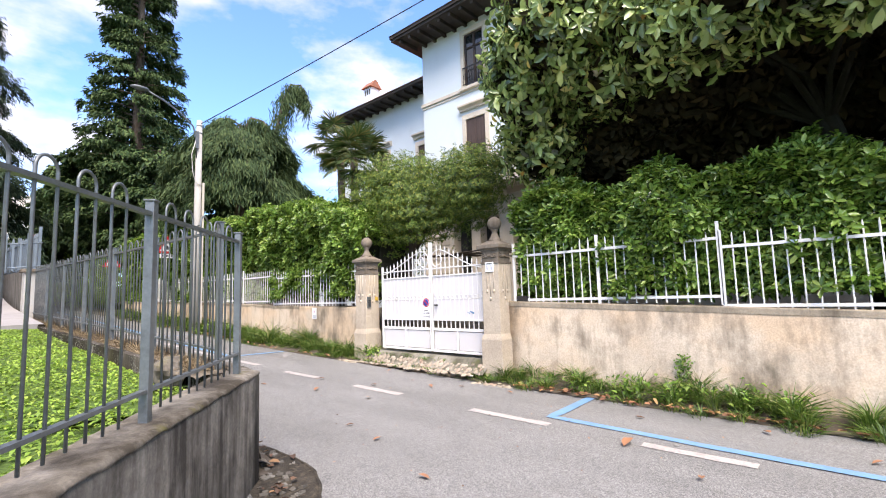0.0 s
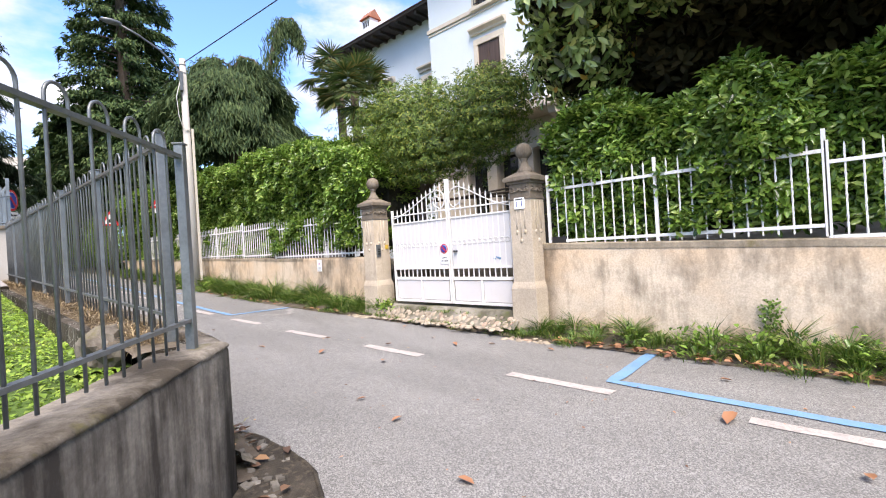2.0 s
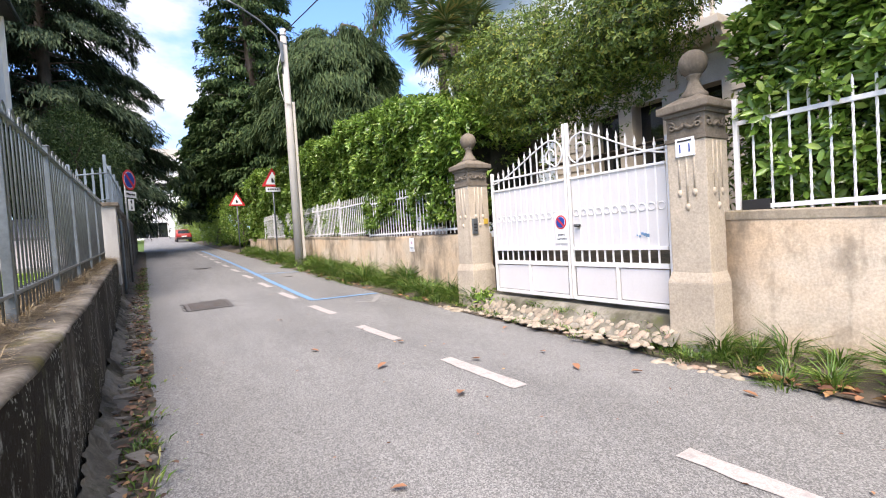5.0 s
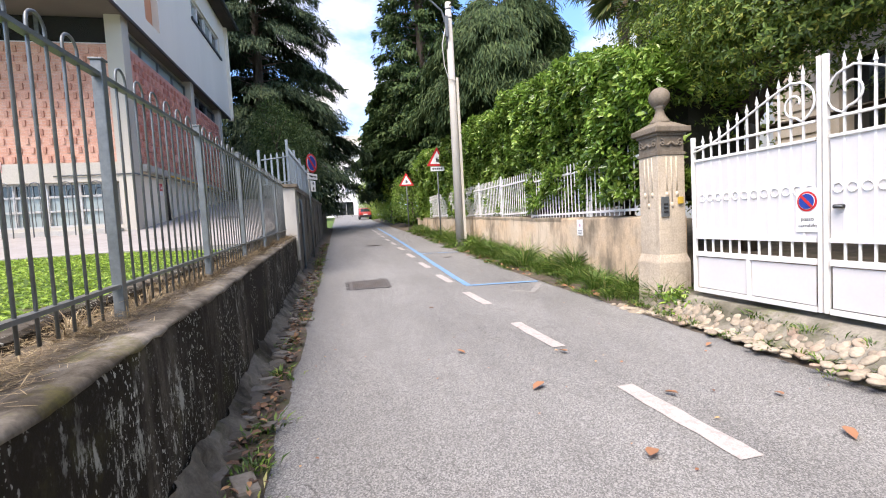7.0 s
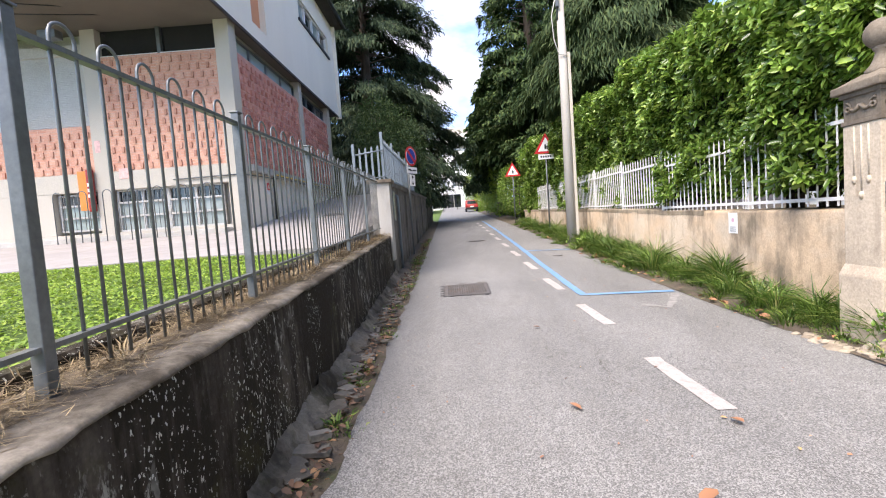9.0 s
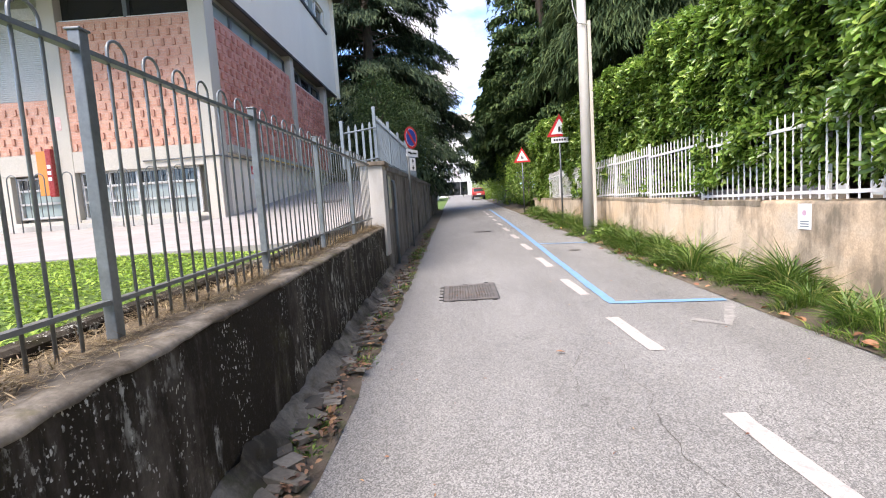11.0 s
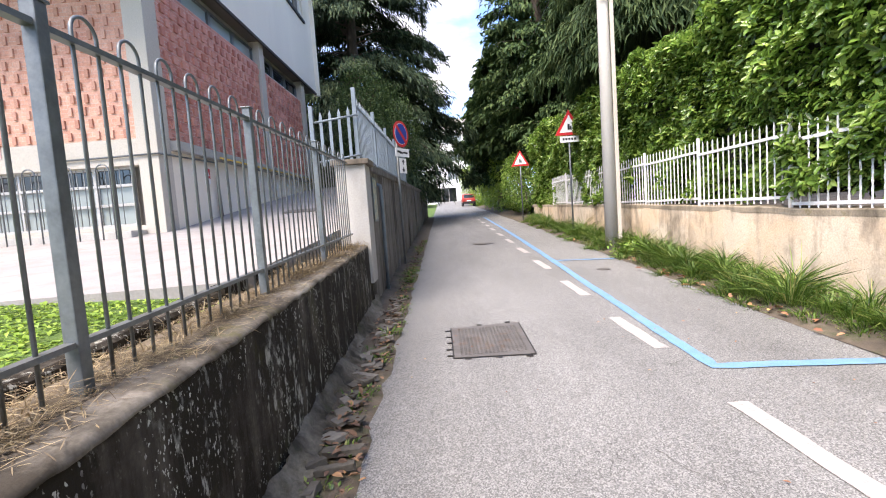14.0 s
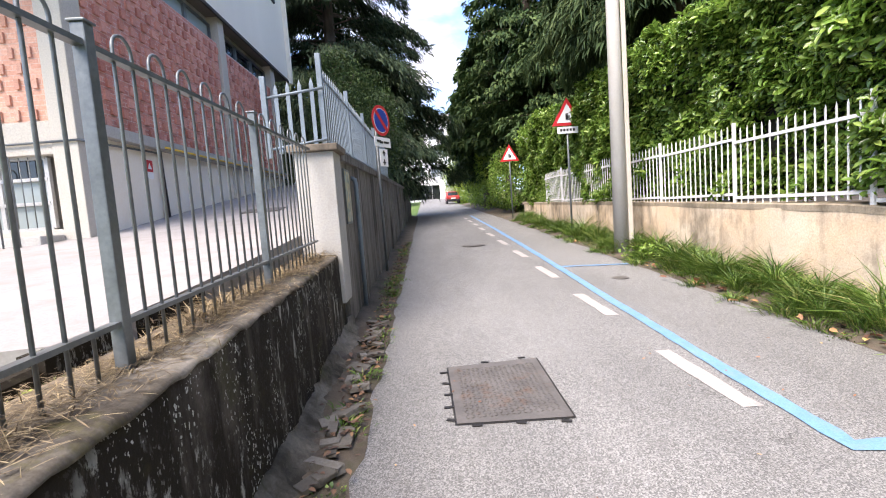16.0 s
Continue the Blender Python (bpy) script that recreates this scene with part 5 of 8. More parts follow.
# poster case and downpipe on the high wall
pc = thing("poster_board", (2.06, 15.8, 1.5), "weathered framed poster on the high wall", "poster")
bm = bm_new()
box(bm, 2.052, 15.55, 1.48, 2.075, 15.95, 2.18, 0.004)
part("frame", bm, GALV, pc)
bm = bm_new()
box(bm, 2.075, 15.58, 1.51, 2.079, 15.92, 2.15)
part("print", bm, surface("faded_poster", (0.30, 0.36, 0.34), 0.5, big=9, fine=14, var=0.6, grain=0.5, bumpy=0, dirt=(0.55, 0.45, 0.25), dirt_amt=(0.45, 0.6), dirt_scale=12), pc)
dp = thing("downpipe", (2.1, 16.2, road_z(16.2)), "dark downpipe down the high wall", "pipe")
bm = bm_new()
tube(bm, [(2.02, 16.25, 2.12), (2.10, 16.25, 2.08), (2.11, 16.25, 2.0), (2.11, 16.25, road_z(16.25) + 0.02)], 0.032, 8)
part("pipe", bm, GREY_PAINT, dp)

# ---- the villa ----
def window_unit(parent, x, y0, y1, z0, z1, shutters, hood, rail=False):
    """A window in a wall facing -x: stone surround, leaves or shutters, hood or balustrade."""
    w = thing("window", (x, (y0 + y1) / 2, z0), "", "") if parent is None else None
    bm = bm_new()
    fw = 0.17
    for a in ((y0 - fw, z0, y0, z1), (y1, z0, y1 + fw, z1)):
        box(bm, x - 0.07, a[0], a[1], x + 0.05, a[2], a[3], 0.012)
    box(bm, x - 0.07, y0 - fw, z1, x + 0.05, y1 + fw, z1 + 0.20, 0.012)
    fr = part("window_surround", bm, STONE_TRIM, parent, "cream stone window surround")
    bm = bm_new()
    box(bm, x - 0.14, y0 - fw - 0.06, z0 - 0.12, x + 0.05, y1 + fw + 0.06, z0, 0.02)
    part("sill", bm, STONE_TRIM, fr)
    if hood:
        bm = bm_new()
        prism(bm, [(x + 0.05, z1 + 0.36), (x - 0.10, z1 + 0.36), (x - 0.10, z1 + 0.42), (x - 0.22, z1 + 0.50), (x - 0.22, z1 + 0.56), (x + 0.05, z1 + 0.62)], "y", y0 - fw - 0.10, y1 + fw + 0.10)
        part("hood", bm, STONE_TRIM, fr)
    if shutters:
        for a, b in ((y0, (y0 + y1) / 2 - 0.006), ((y0 + y1) / 2 + 0.006, y1)):
            bm = bm_new()
            box(bm, x - 0.02, a, z0, x + 0.02, b, z1, 0.006)
            s = part("shutter", bm, DARK_WOOD, fr, "closed dark brown shutter")
            for c0, c1 in ((z0 + 0.10, z0 + (z1 - z0) * 0.46), (z0 + (z1 - z0) * 0.54, z1 - 0.10)):
                bm = bm_new()
                box(bm, x - 0.032, a + 0.07, c0, x - 0.018, b - 0.07, c1, 0.006)
                part("panel", bm, DARK_WOOD, s)
    else:
        bm = bm_new()
        box(bm, x + 0.03, y0, z0, x + 0.05, y1, z1)
        part("pane", bm, DARK_GLASS, fr, "dark window pane")
        for a, b, c, d in ((y0, y0 + 0.06, z0, z1), (y1 - 0.06, y1, z0, z1), ((y0 + y1) / 2 - 0.04, (y0 + y1) / 2 + 0.04, z0, z1), (y0, y1, z1 - 0.06, z1), (y0, y1, z0 + (z1 - z0) * 0.72, z0 + (z1 - z0) * 0.75), (y0, y1, z0, z0 + 0.08)):
            bm = bm_new()
            box(bm, x - 0.01, a, c, x + 0.03, b, d, 0.004)
            part("sash", bm, DARK_WOOD, fr)
    if rail:
        bm = bm_new()
        box(bm, x - 0.12, y0 - 0.05, z0 + 0.72, x - 0.09, y1 + 0.05, z0 + 0.76)
        box(bm, x - 0.12, y0 - 0.05, z0 + 0.08, x - 0.09, y1 + 0.05, z0 + 0.11)
        n = 9
        for k in range(n + 1):
            y = y0 - 0.03 + (y1 - y0 + 0.06) * k / n
            tube(bm, [(x - 0.105, y, z0 + 0.08), (x - 0.105, y, z0 + 0.74)], 0.011, 5)
            if k < n:
                yc = y + (y1 - y0 + 0.06) / n / 2
                tube(bm, [(x - 0.105, yc + 0.035 * math.cos(q), z0 + 0.40 + 0.10 * math.sin(q)) for q in [math.tau * j / 10 for j in range(11)]], 0.008, 4, False)
        part("balustrade", bm, DARK_IRON, fr, "black iron window balustrade")
    return fr


villa = thing("villa", (17.5, 6.0, 0.4), "pale blue plastered villa with dark eaves and stone trim", "house")
VX = 13.5
bm = bm_new()
cuts_main = [(9.70, 10.60, 9.32, 11.42), (9.72, 10.62, 6.05, 8.05), (7.9, 8.75, 0.9, 4.25), (9.3, 10.15, 0.9, 4.25), (10.55, 11.40, 0.9, 4.25)]


def pierced_wall(bm, x, x_in, ya, yb, za, zb, cuts):
    """A wall in the plane x with rectangular openings through it."""
    ys = sorted({ya, yb, *[c[0] for c in cuts], *[c[1] for c in cuts]})
    zs = sorted({za, zb, *[c[2] for c in cuts], *[c[3] for c in cuts]})
    for y0, y1 in zip(ys, ys[1:]):
        for z0, z1 in zip(zs, zs[1:]):
            cy, cz = (y0 + y1) / 2, (z0 + z1) / 2
            if not any(c[0] < cy < c[1] and c[2] < cz < c[3] for c in cuts):
                bm.faces.new([bm.verts.new(v) for v in ((x, y0, z0), (x, y0, z1), (x, y1, z1), (x, y1, z0))])
    for c in cuts:
        for a, b in (((c[0], c[2]), (c[0], c[3])), ((c[0], c[3]), (c[1], c[3])), ((c[1], c[3]), (c[1], c[2])), ((c[1], c[2]), (c[0], c[2]))):
            bm.faces.new([bm.verts.new(v) for v in ((x, *a), (x, *b), (x_in, *b), (x_in, *a))])
    bmesh.ops.remove_doubles(bm, verts=bm.verts, dist=0.001)


pierced_wall(bm, VX, VX + 0.4, -8, 12.85, 4.9, 12.0, [c for c in cuts_main if c[2] > 5])
for a, b in (((VX, 12.85), (23, 12.85)), ((23, 12.85), (23, -8)), ((23, -8), (VX, -8))):
    bm.faces.new([bm.verts.new(v) for v in ((*a, 0.3), (*b, 0.3), (*b, 12.0), (*a, 12.0))])
part("wall", bm, BLUE_PLASTER, villa, "pale blue plaster wall")
bm = bm_new()
pierced_wall(bm, VX - 0.03, VX + 0.5, -8, 12.88, 0.3, 4.9, [c for c in cuts_main if c[2] < 5])
part("ground_floor_wall", bm, STONE_TRIM, villa, "cream rusticated ground floor wall")
for z in (1.4, 1.95, 2.5, 3.05, 3.6, 4.15):
    for a, b in ((-8, 7.7), (11.6, 12.9)):
        bm = bm_new()
        box(bm, VX - 0.06, a, z - 0.21, VX - 0.02, b, z + 0.21, 0.012)
        part("rustication_course", bm, STONE_TRIM, villa)
bm = bm_new()
for c in cuts_main[2:]:
    box(bm, VX + 0.38, c[0], c[2], VX + 0.42, c[1], c[3])
part("dark_doorway", bm, DARK_GLASS, villa, "dark glazed doorways under the balcony")
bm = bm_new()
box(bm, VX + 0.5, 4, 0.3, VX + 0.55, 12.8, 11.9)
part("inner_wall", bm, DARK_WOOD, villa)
for z, h, e in ((9.18, 0.14, 0.07), (9.08, 0.05, 0.035), (4.90, 0.20, 0.10), (5.12, 0.06, 0.05)):
    bm = bm_new()
    box(bm, VX - e, -8, z, VX, 12.85 + e, z + h, 0.012)
    part("string_course", bm, STONE_TRIM, villa)
window_unit(villa, VX, 9.70, 10.60, 9.32, 11.42, False, False, True)
window_unit(villa, VX, 9.72, 10.62, 6.05, 8.05, True, True)
# balcony on brackets
bm = bm_new()
box(bm, VX - 1.1, 7.4, 5.10, VX, 11.3, 5.28, 0.02)
bal = part("balcony", bm, STONE_TRIM, villa, "stone balcony with balusters")
bm = bm_new()
box(bm, VX - 1.1, 7.4, 6.0, VX - 0.9, 11.3, 6.12, 0.015)
part("handrail", bm, STONE_TRIM, bal)
for k in range(17):
    bm = bm_new()
    lathe(bm, VX - 1.0, 7.55 + 0.225 * k, [(0.05, 5.27), (0.05, 5.34), (0.03, 5.38), (0.065, 5.55), (0.03, 5.80), (0.045, 5.9), (0.05, 6.01)], 8)
    part("baluster", bm, STONE_TRIM, bal)
for y in (7.55, 9.0, 10.3, 11.5):
    bm = bm_new()
    prism(bm, [(VX, 4.3), (VX - 0.12, 4.35), (VX - 0.2, 4.75), (VX - 0.85, 4.92), (VX - 0.95, 5.10), (VX, 5.10)], "y", y - 0.11, y + 0.11)
    part("bracket", bm, STONE_TRIM, villa)
# eaves and roof of the main block
bm = bm_new()
for z, e0, e1 in ((11.88, 1.12, 0.10), (11.98, 1.18, 0.12)):
    box(bm, VX - e0, -9, z, 24, 12.85 + e0 * 0.62, z + e1, 0.01)
part("eave_board", bm, EAVE_WOOD, villa, "deep dark timber eaves")
for k in range(40):
    bm = bm_new()
    y = -7.6 + 0.53 * k
    box(bm, VX - 1.02, y, 11.74, VX, y + 0.11, 11.88, 0.006)
    part("rafter_end", bm, EAVE_WOOD, villa)
bm = bm_new()
a = [bm.verts.new(v) for v in ((VX - 1.22, -9.05, 12.1), (24, -9.05, 12.1), (24, 13.6, 12.1), (VX - 1.22, 13.6, 12.1))]
r = [bm.verts.new(v) for v in ((18.3, -2, 14.4), (18.3, 8, 14.4))]
for f in ((a[0], a[1], r[0]), (a[1], a[2], r[1], r[0]), (a[2], a[3], r[1]), (a[3], a[0], r[0], r[1])):
    bm.faces.new(f)
bm.faces.new(a[::-1])
part("roof", bm, ROOF_TILE, villa, "terracotta tiled hip roof")
# lower wing set back to the far side
wx0 = 14.5
wing = thing("villa_wing", (18, 17, 0.5), "lower pale blue wing of the villa with dark eaves", "house")
bm = bm_new()
pierced_wall(bm, wx0, wx0 + 0.4, 12.85, 20.0, 0.4, 10.5, [(16.2, 17.0, 6.2, 8.2), (13.55, 14.15, 6.2, 8.1)])
bm.faces.new([bm.verts.new(v) for v in ((wx0, 20.0, 0.4), (23, 20.0, 0.4), (23, 20.0, 10.5), (wx0, 20.0, 10.5))])
part("wall", bm, BLUE_PLASTER, wing)
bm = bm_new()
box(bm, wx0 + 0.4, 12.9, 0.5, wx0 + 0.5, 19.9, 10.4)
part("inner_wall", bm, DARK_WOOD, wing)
window_unit(wing, wx0, 16.2, 17.0, 6.2, 8.2, True, True)
window_unit(wing, wx0, 13.55, 14.15, 6.2, 8.1, True, True)
bm = bm_new()
box(bm, wx0 - 0.95, 12.87, 10.48, 24, 20.7, 10.60, 0.01)
part("eave_board", bm, EAVE_WOOD, wing)
for k in range(14):
    bm = bm_new()
    box(bm, wx0 - 0.85, 13.1 + 0.53 * k, 10.36, wx0, 13.21 + 0.53 * k, 10.48, 0.005)
    part("rafter_end", bm, EAVE_WOOD, wing)
bm = bm_new()
prism(bm, [(wx0 - 1.0, 10.60), (24, 10.60), (24, 13.2), (19, 13.0)], "y", 12.87, 20.75)
part("roof", bm, ROOF_TILE, wing)
ch = thing("chimney", (16.0, 19.2, 11.2), "small white chimney stack with a terracotta cap", "chimney")
bm = bm_new()
box(bm, 15.75, 18.9, 11.0, 16.3, 19.5, 12.9, 0.015)
part("stack", bm, BLUE_PLASTER, ch)
for k in range(3):
    bm = bm_new()
    box(bm, 15.735, 18.98 + 0.17 * k, 12.5, 15.752, 19.07 + 0.17 * k, 12.78)
    part("flue_slot", bm, BLACK, ch)
bm = bm_new()
prism(bm, [(15.62, 12.9), (16.43, 12.9), (16.025, 13.35)], "y", 18.8, 19.6)
part("cap", bm, ROOF_TILE, ch, "terracotta chimney cap")

# ---- school building across the yard ----
school = thing("school_building", (-6.0, 21.0, 1.5), "school building with brick panels, concrete frame and cream upper storey", "building")
SX, SY = -1.85, 16.6
bm = bm_new()
box(bm, -14.9, SY + 0.35, 0.2, SX - 0.25, 26.6, 7.0)
part("core_wall", bm, CONCRETE, school)


def brick_sheet(name, stops, mortar):
    m, nt, bs = nodes_of(name)
    geo = nt.nodes.new("ShaderNodeNewGeometry")
    sep = nt.nodes.new("ShaderNodeSeparateXYZ")
    nt.links.new(geo.outputs["Position"], sep.inputs[0])
    add = nt.nodes.new("ShaderNodeMath")
    nt.links.new(sep.outputs["X"], add.inputs[0])
    nt.links.new(sep.outputs["Y"], add.inputs[1])
    com = nt.nodes.new("ShaderNodeCombineXYZ")
    nt.links.new(add.outputs[0], com.inputs["X"])
    nt.links.new(sep.outputs["Z"], com.inputs["Y"])
    br = nt.nodes.new("ShaderNodeTexBrick")
    br.inputs["Scale"].default_value = 1.0
    br.inputs["Brick Width"].default_value, br.inputs["Row Height"].default_value = 0.25, 0.0725
    br.inputs["Mortar Size"].default_value = 0.006
    br.inputs["Color1"].default_value, br.inputs["Color2"].default_value, br.inputs["Mortar"].default_value = (*stops[0], 1), (*stops[1], 1), (*mortar, 1)
    nt.links.new(com.outputs[0], br.inputs["Vector"])
    fn = noise_at(nt, 30, 5)
    col = mixed(nt, 0.35, br.outputs["Color"], ramp(nt, fn, [(0.25, 0.2), (0.75, 0.9)]), "OVERLAY")
    col = mixed(nt, 0.5, col, ramp(nt, noise_at(nt, 0.9, 4), [(0.3, 0.35), (0.7, 0.65)]), "OVERLAY")
    nt.links.new(col, bs.inputs["Base Color"])
    bs.inputs["Roughness"].default_value = 0.88
    b = nt.nodes.new("ShaderNodeBump")
    b.invert = True
    b.inputs["Strength"].default_value, b.inputs["Distance"].default_value = 0.6, 0.008
    nt.links.new(br.outputs["Fac"], b.inputs["Height"])
    nt.links.new(b.outputs[0], bs.inputs["Normal"])
    return m


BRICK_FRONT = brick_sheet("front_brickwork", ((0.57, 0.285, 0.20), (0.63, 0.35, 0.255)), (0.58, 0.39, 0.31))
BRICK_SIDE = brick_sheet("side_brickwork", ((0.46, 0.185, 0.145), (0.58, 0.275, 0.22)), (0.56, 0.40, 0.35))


def proud_bricks(panel, u0, u1, z0, z1, front, material, step_u, step_z, size):
    """Projecting headers in a staggered field over a brick panel."""
    bm = bm_new()
    w, h, d = size
    if front:
        box(bm, -w / 2, -d, -h / 2, w / 2, 0.01, h / 2)
    else:
        box(bm, -0.01, -w / 2, -h / 2, d, w / 2, h / 2)
    me = mesh_of("brick", bm, material)
    row = 0
    z = z0 + 0.10
    while z < z1 - 0.05:
        u = u0 + 0.10 + (row % 2) * step_u / 2 + 0.03 * ((row * 7) % 3)
        while u < u1 - 0.08:
            ob = new("brick", me)
            ob.parent = panel
            ob.location = (u, SY + 0.04, z) if front else (SX - 0.04, u, z)
            u += step_u
        z += step_z
        row += 1


fr_panels = [(-5.25, -2.22, 3.25, 6.12), (-8.6, -5.62, 3.25, 4.45), (-12.6, -9.0, 3.25, 6.12)]
for x0, x1, z0, z1 in fr_panels:
    bm = bm_new()
    box(bm, x0, SY + 0.04, z0, x1, SY + 0.36, z1)
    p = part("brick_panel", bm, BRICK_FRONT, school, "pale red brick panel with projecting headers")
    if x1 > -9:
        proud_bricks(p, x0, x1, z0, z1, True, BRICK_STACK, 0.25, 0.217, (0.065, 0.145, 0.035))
for y0, y1, z0, z1 in ((16.95, 21.95, 3.25, 6.17), (22.35, 25.95, 3.25, 6.10)):
    bm = bm_new()
    box(bm, SX - 0.36, y0, z0, SX - 0.04, y1, z1)
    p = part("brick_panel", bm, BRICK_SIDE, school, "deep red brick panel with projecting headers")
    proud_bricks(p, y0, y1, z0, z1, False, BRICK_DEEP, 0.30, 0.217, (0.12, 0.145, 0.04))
# frame: columns and beams
for x0, x1 in ((-2.22, SX), (-5.62, -5.25), (-9.0, -8.6)):
    bm = bm_new()
    box(bm, x0, SY, 0.8, x1, SY + 0.42, 6.85, 0.015)
    part("column", bm, CREAM, school)
for y0, y1 in ((21.97, 22.33), (25.97, 26.4)):
    bm = bm_new()
    box(bm, SX - 0.36, y0, 1.0, SX + 0.03, y1, 6.85, 0.015)
    part("column", bm, CREAM, school)
bm = bm_new()
box(bm, -12.6, SY + 0.01, 2.78, -2.22, SY + 0.36, 3.25, 0.01)
part("beam", bm, CREAM, school)
bm = bm_new()
box(bm, SX - 0.36, 17.03, 3.06, SX + 0.14, 26.4, 3.245, 0.012)
part("ledge", bm, CONCRETE, school, "projecting concrete ledge under the brickwork")
bm = bm_new()
box(bm, SX - 0.36, 17.03, 1.0, SX - 0.02, 26.4, 3.06)
part("base_wall", bm, CREAM_PAINT, school, "plain grey cream base wall")
# strip windows under the upper storey
for k, (y0, y1) in enumerate([(16.98, 18.2), (18.25, 19.45), (19.5, 20.7), (20.75, 21.95), (22.36, 23.5), (23.55, 24.7), (24.75, 25.95)]):
    bm = bm_new()
    box(bm, SX - 0.26, y0, 6.2, SX - 0.22, y1, 6.62)
    w = part("strip_window", bm, GREEN_GLASS if k < 4 else DARK_GLASS, school, "strip window pane in a pale metal frame")
    for a, b, c, d in ((y0, y1, 6.175, 6.225), (y0, y1, 6.60, 6.65), (y0 - 0.03, y0 + 0.03, 6.175, 6.64), (y1 - 0.03, y1 + 0.03, 6.175, 6.64)):
        bm = bm_new()
        box(bm, SX - 0.22, a, c, SX - 0.16, b, d, 0.004)
        part("frame", bm, WHITE_IRON if d - c < 0.1 and c < 6.3 else GALV, w)
for x0, x1 in ((-5.25, -3.75), (-3.68, -2.22)):
    bm = bm_new()
    box(bm, x0, SY + 0.22, 6.16, x1, SY + 0.26, 6.85)
    w = part("strip_window", bm, DARK_GLASS, school, "dark strip window pane")
    bm = bm_new()
    box(bm, x0, SY + 0.10, 6.12, x1, SY + 0.22, 6.17, 0.004)
    part("sill", bm, WHITE_IRON, w)
bm = bm_new()
box(bm, -3.76, SY + 0.12, 6.12, -3.66, SY + 0.26, 6.85, 0.004)
part("mullion", bm, GALV, school)
# pale roller shutter bay and barred ground windows
bm = bm_new()
box(bm, -8.6, SY + 0.16, 4.47, -5.62, SY + 0.22, 6.5)
sh = part("roller_shutter", bm, PALE_SHUTTER, school, "closed pale roller shutter")
for k in range(38):
    bm = bm_new()
    box(bm, -8.58, SY + 0.145, 4.50 + 0.045 * k, -5.64, SY + 0.16, 4.535 + 0.045 * k)
    part("slat", bm, PALE_SHUTTER, sh)
bm = bm_new()
box(bm, -8.6, SY + 0.08, 6.25, -5.62, SY + 0.2, 6.5, 0.01)
part("shutter_box", bm, PALE_SHUTTER, school)


def ground_window(x0, x1, z0, z1, cols, glass):
    bm = bm_new()
    box(bm, x0, SY + 0.20, z0, x1, SY + 0.24, z1)
    w = part("ground_window", bm, glass, school, "barred ground floor window with pale frames")
    h = (z1 - z0)
    for k in range(cols + 1):
        x = x0 + (x1 - x0) * k / cols
        bm = bm_new()
        box(bm, x - 0.03, SY + 0.14, z0, x + 0.03, SY + 0.20, z1, 0.004)
        part("mullion", bm, PALE_SHUTTER, w)
    for r in (0.0, 0.36, 0.70, 1.0):
        bm = bm_new()
        box(bm, x0, SY + 0.13, z0 + h * r - 0.025, x1, SY + 0.19, z0 + h * r + 0.025, 0.004)
        part("transom", bm, PALE_SHUTTER, w)
    bm = bm_new()
    box(bm, x0, SY + 0.195, z0 + h * 0.72, x1, SY + 0.20, z1 - 0.02)
    part("upper_pane", bm, DARK_GLASS, w)
    for k in range(int((x1 - x0) / 0.13)):
        x = x0 + 0.06 + 0.13 * k
        bm = bm_new()
        tube(bm, [(x, SY + 0.05, z0 + 0.02), (x, SY + 0.05, z1)], 0.008, 5)
        part("bar", bm, GALV, w)
    return w


ground_window(-5.2, -3.9, 1.72, 2.76, 2, PALE_GLASS)
ground_window(-3.85, -2.45, 1.72, 2.76, 2, PALE_GLASS)
ground_window(-6.75, -5.72, 1.80, 2.72, 1, GREEN_GLASS)
bm = bm_new()
box(bm, -12.6, SY + 0.02, 0.8, -2.22, SY + 0.34, 1.70, 0.01)
part("plinth_wall", bm, CREAM, school)
bm = bm_new()
box(bm, -12.6, SY + 0.02, 1.70, -6.8, SY + 0.34, 2.78, 0.01)
part("plinth_wall", bm, CREAM, school)
bm = bm_new()
box(bm, -9.5, SY - 0.45, 1.1, -2.2, SY + 0.0, yard_z(16.4) + 0.12, 0.02)
setting("kerb_school", bm, CONCRETE, "raised cement kerb along the school wall", "kerb")
# upper storey, jutting over the ground floor
UX, UY0, UY1, UZ0, UZ1 = -1.72, 14.6, 27.8, 6.84, 11.6
bm = bm_new()
pierced_wall(bm, UX, UX - 0.3, UY0, UY1, UZ0, UZ1, [(22.5, 26.7, 9.3, 10.15), (17.9, 18.95, 7.28, 9.0)])
for a, b in (((UX, UY0), (-15, UY0)), ((-15, UY0), (-15, UY1)), ((-15, UY1), (UX, UY1))):
    bm.faces.new([bm.verts.new(v) for v in ((*a, UZ0), (*b, UZ0), (*b, UZ1), (*a, UZ1))])
part("upper_wall", bm, CREAM_PAINT, school, "cream rendered upper storey jutting out")
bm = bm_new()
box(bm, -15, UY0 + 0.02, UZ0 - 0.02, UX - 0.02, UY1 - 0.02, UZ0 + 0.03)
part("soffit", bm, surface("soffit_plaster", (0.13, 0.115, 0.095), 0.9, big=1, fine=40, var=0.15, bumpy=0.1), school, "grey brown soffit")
bm = bm_new()
box(bm, UX - 0.03, UY0, UZ0 - 0.09, UX + 0.015, UY1, UZ0 + 0.0, 0.006)
part("drip_edge", bm, EAVE_WOOD, school)
bm = bm_new()
box(bm, UX - 0.1, UY1 - 0.02, UZ0 - 0.12, UX + 0.14, UY1 + 0.12, UZ1, 0.01)
part("end_pilaster", bm, CREAM_PAINT, school)
bm = bm_new()
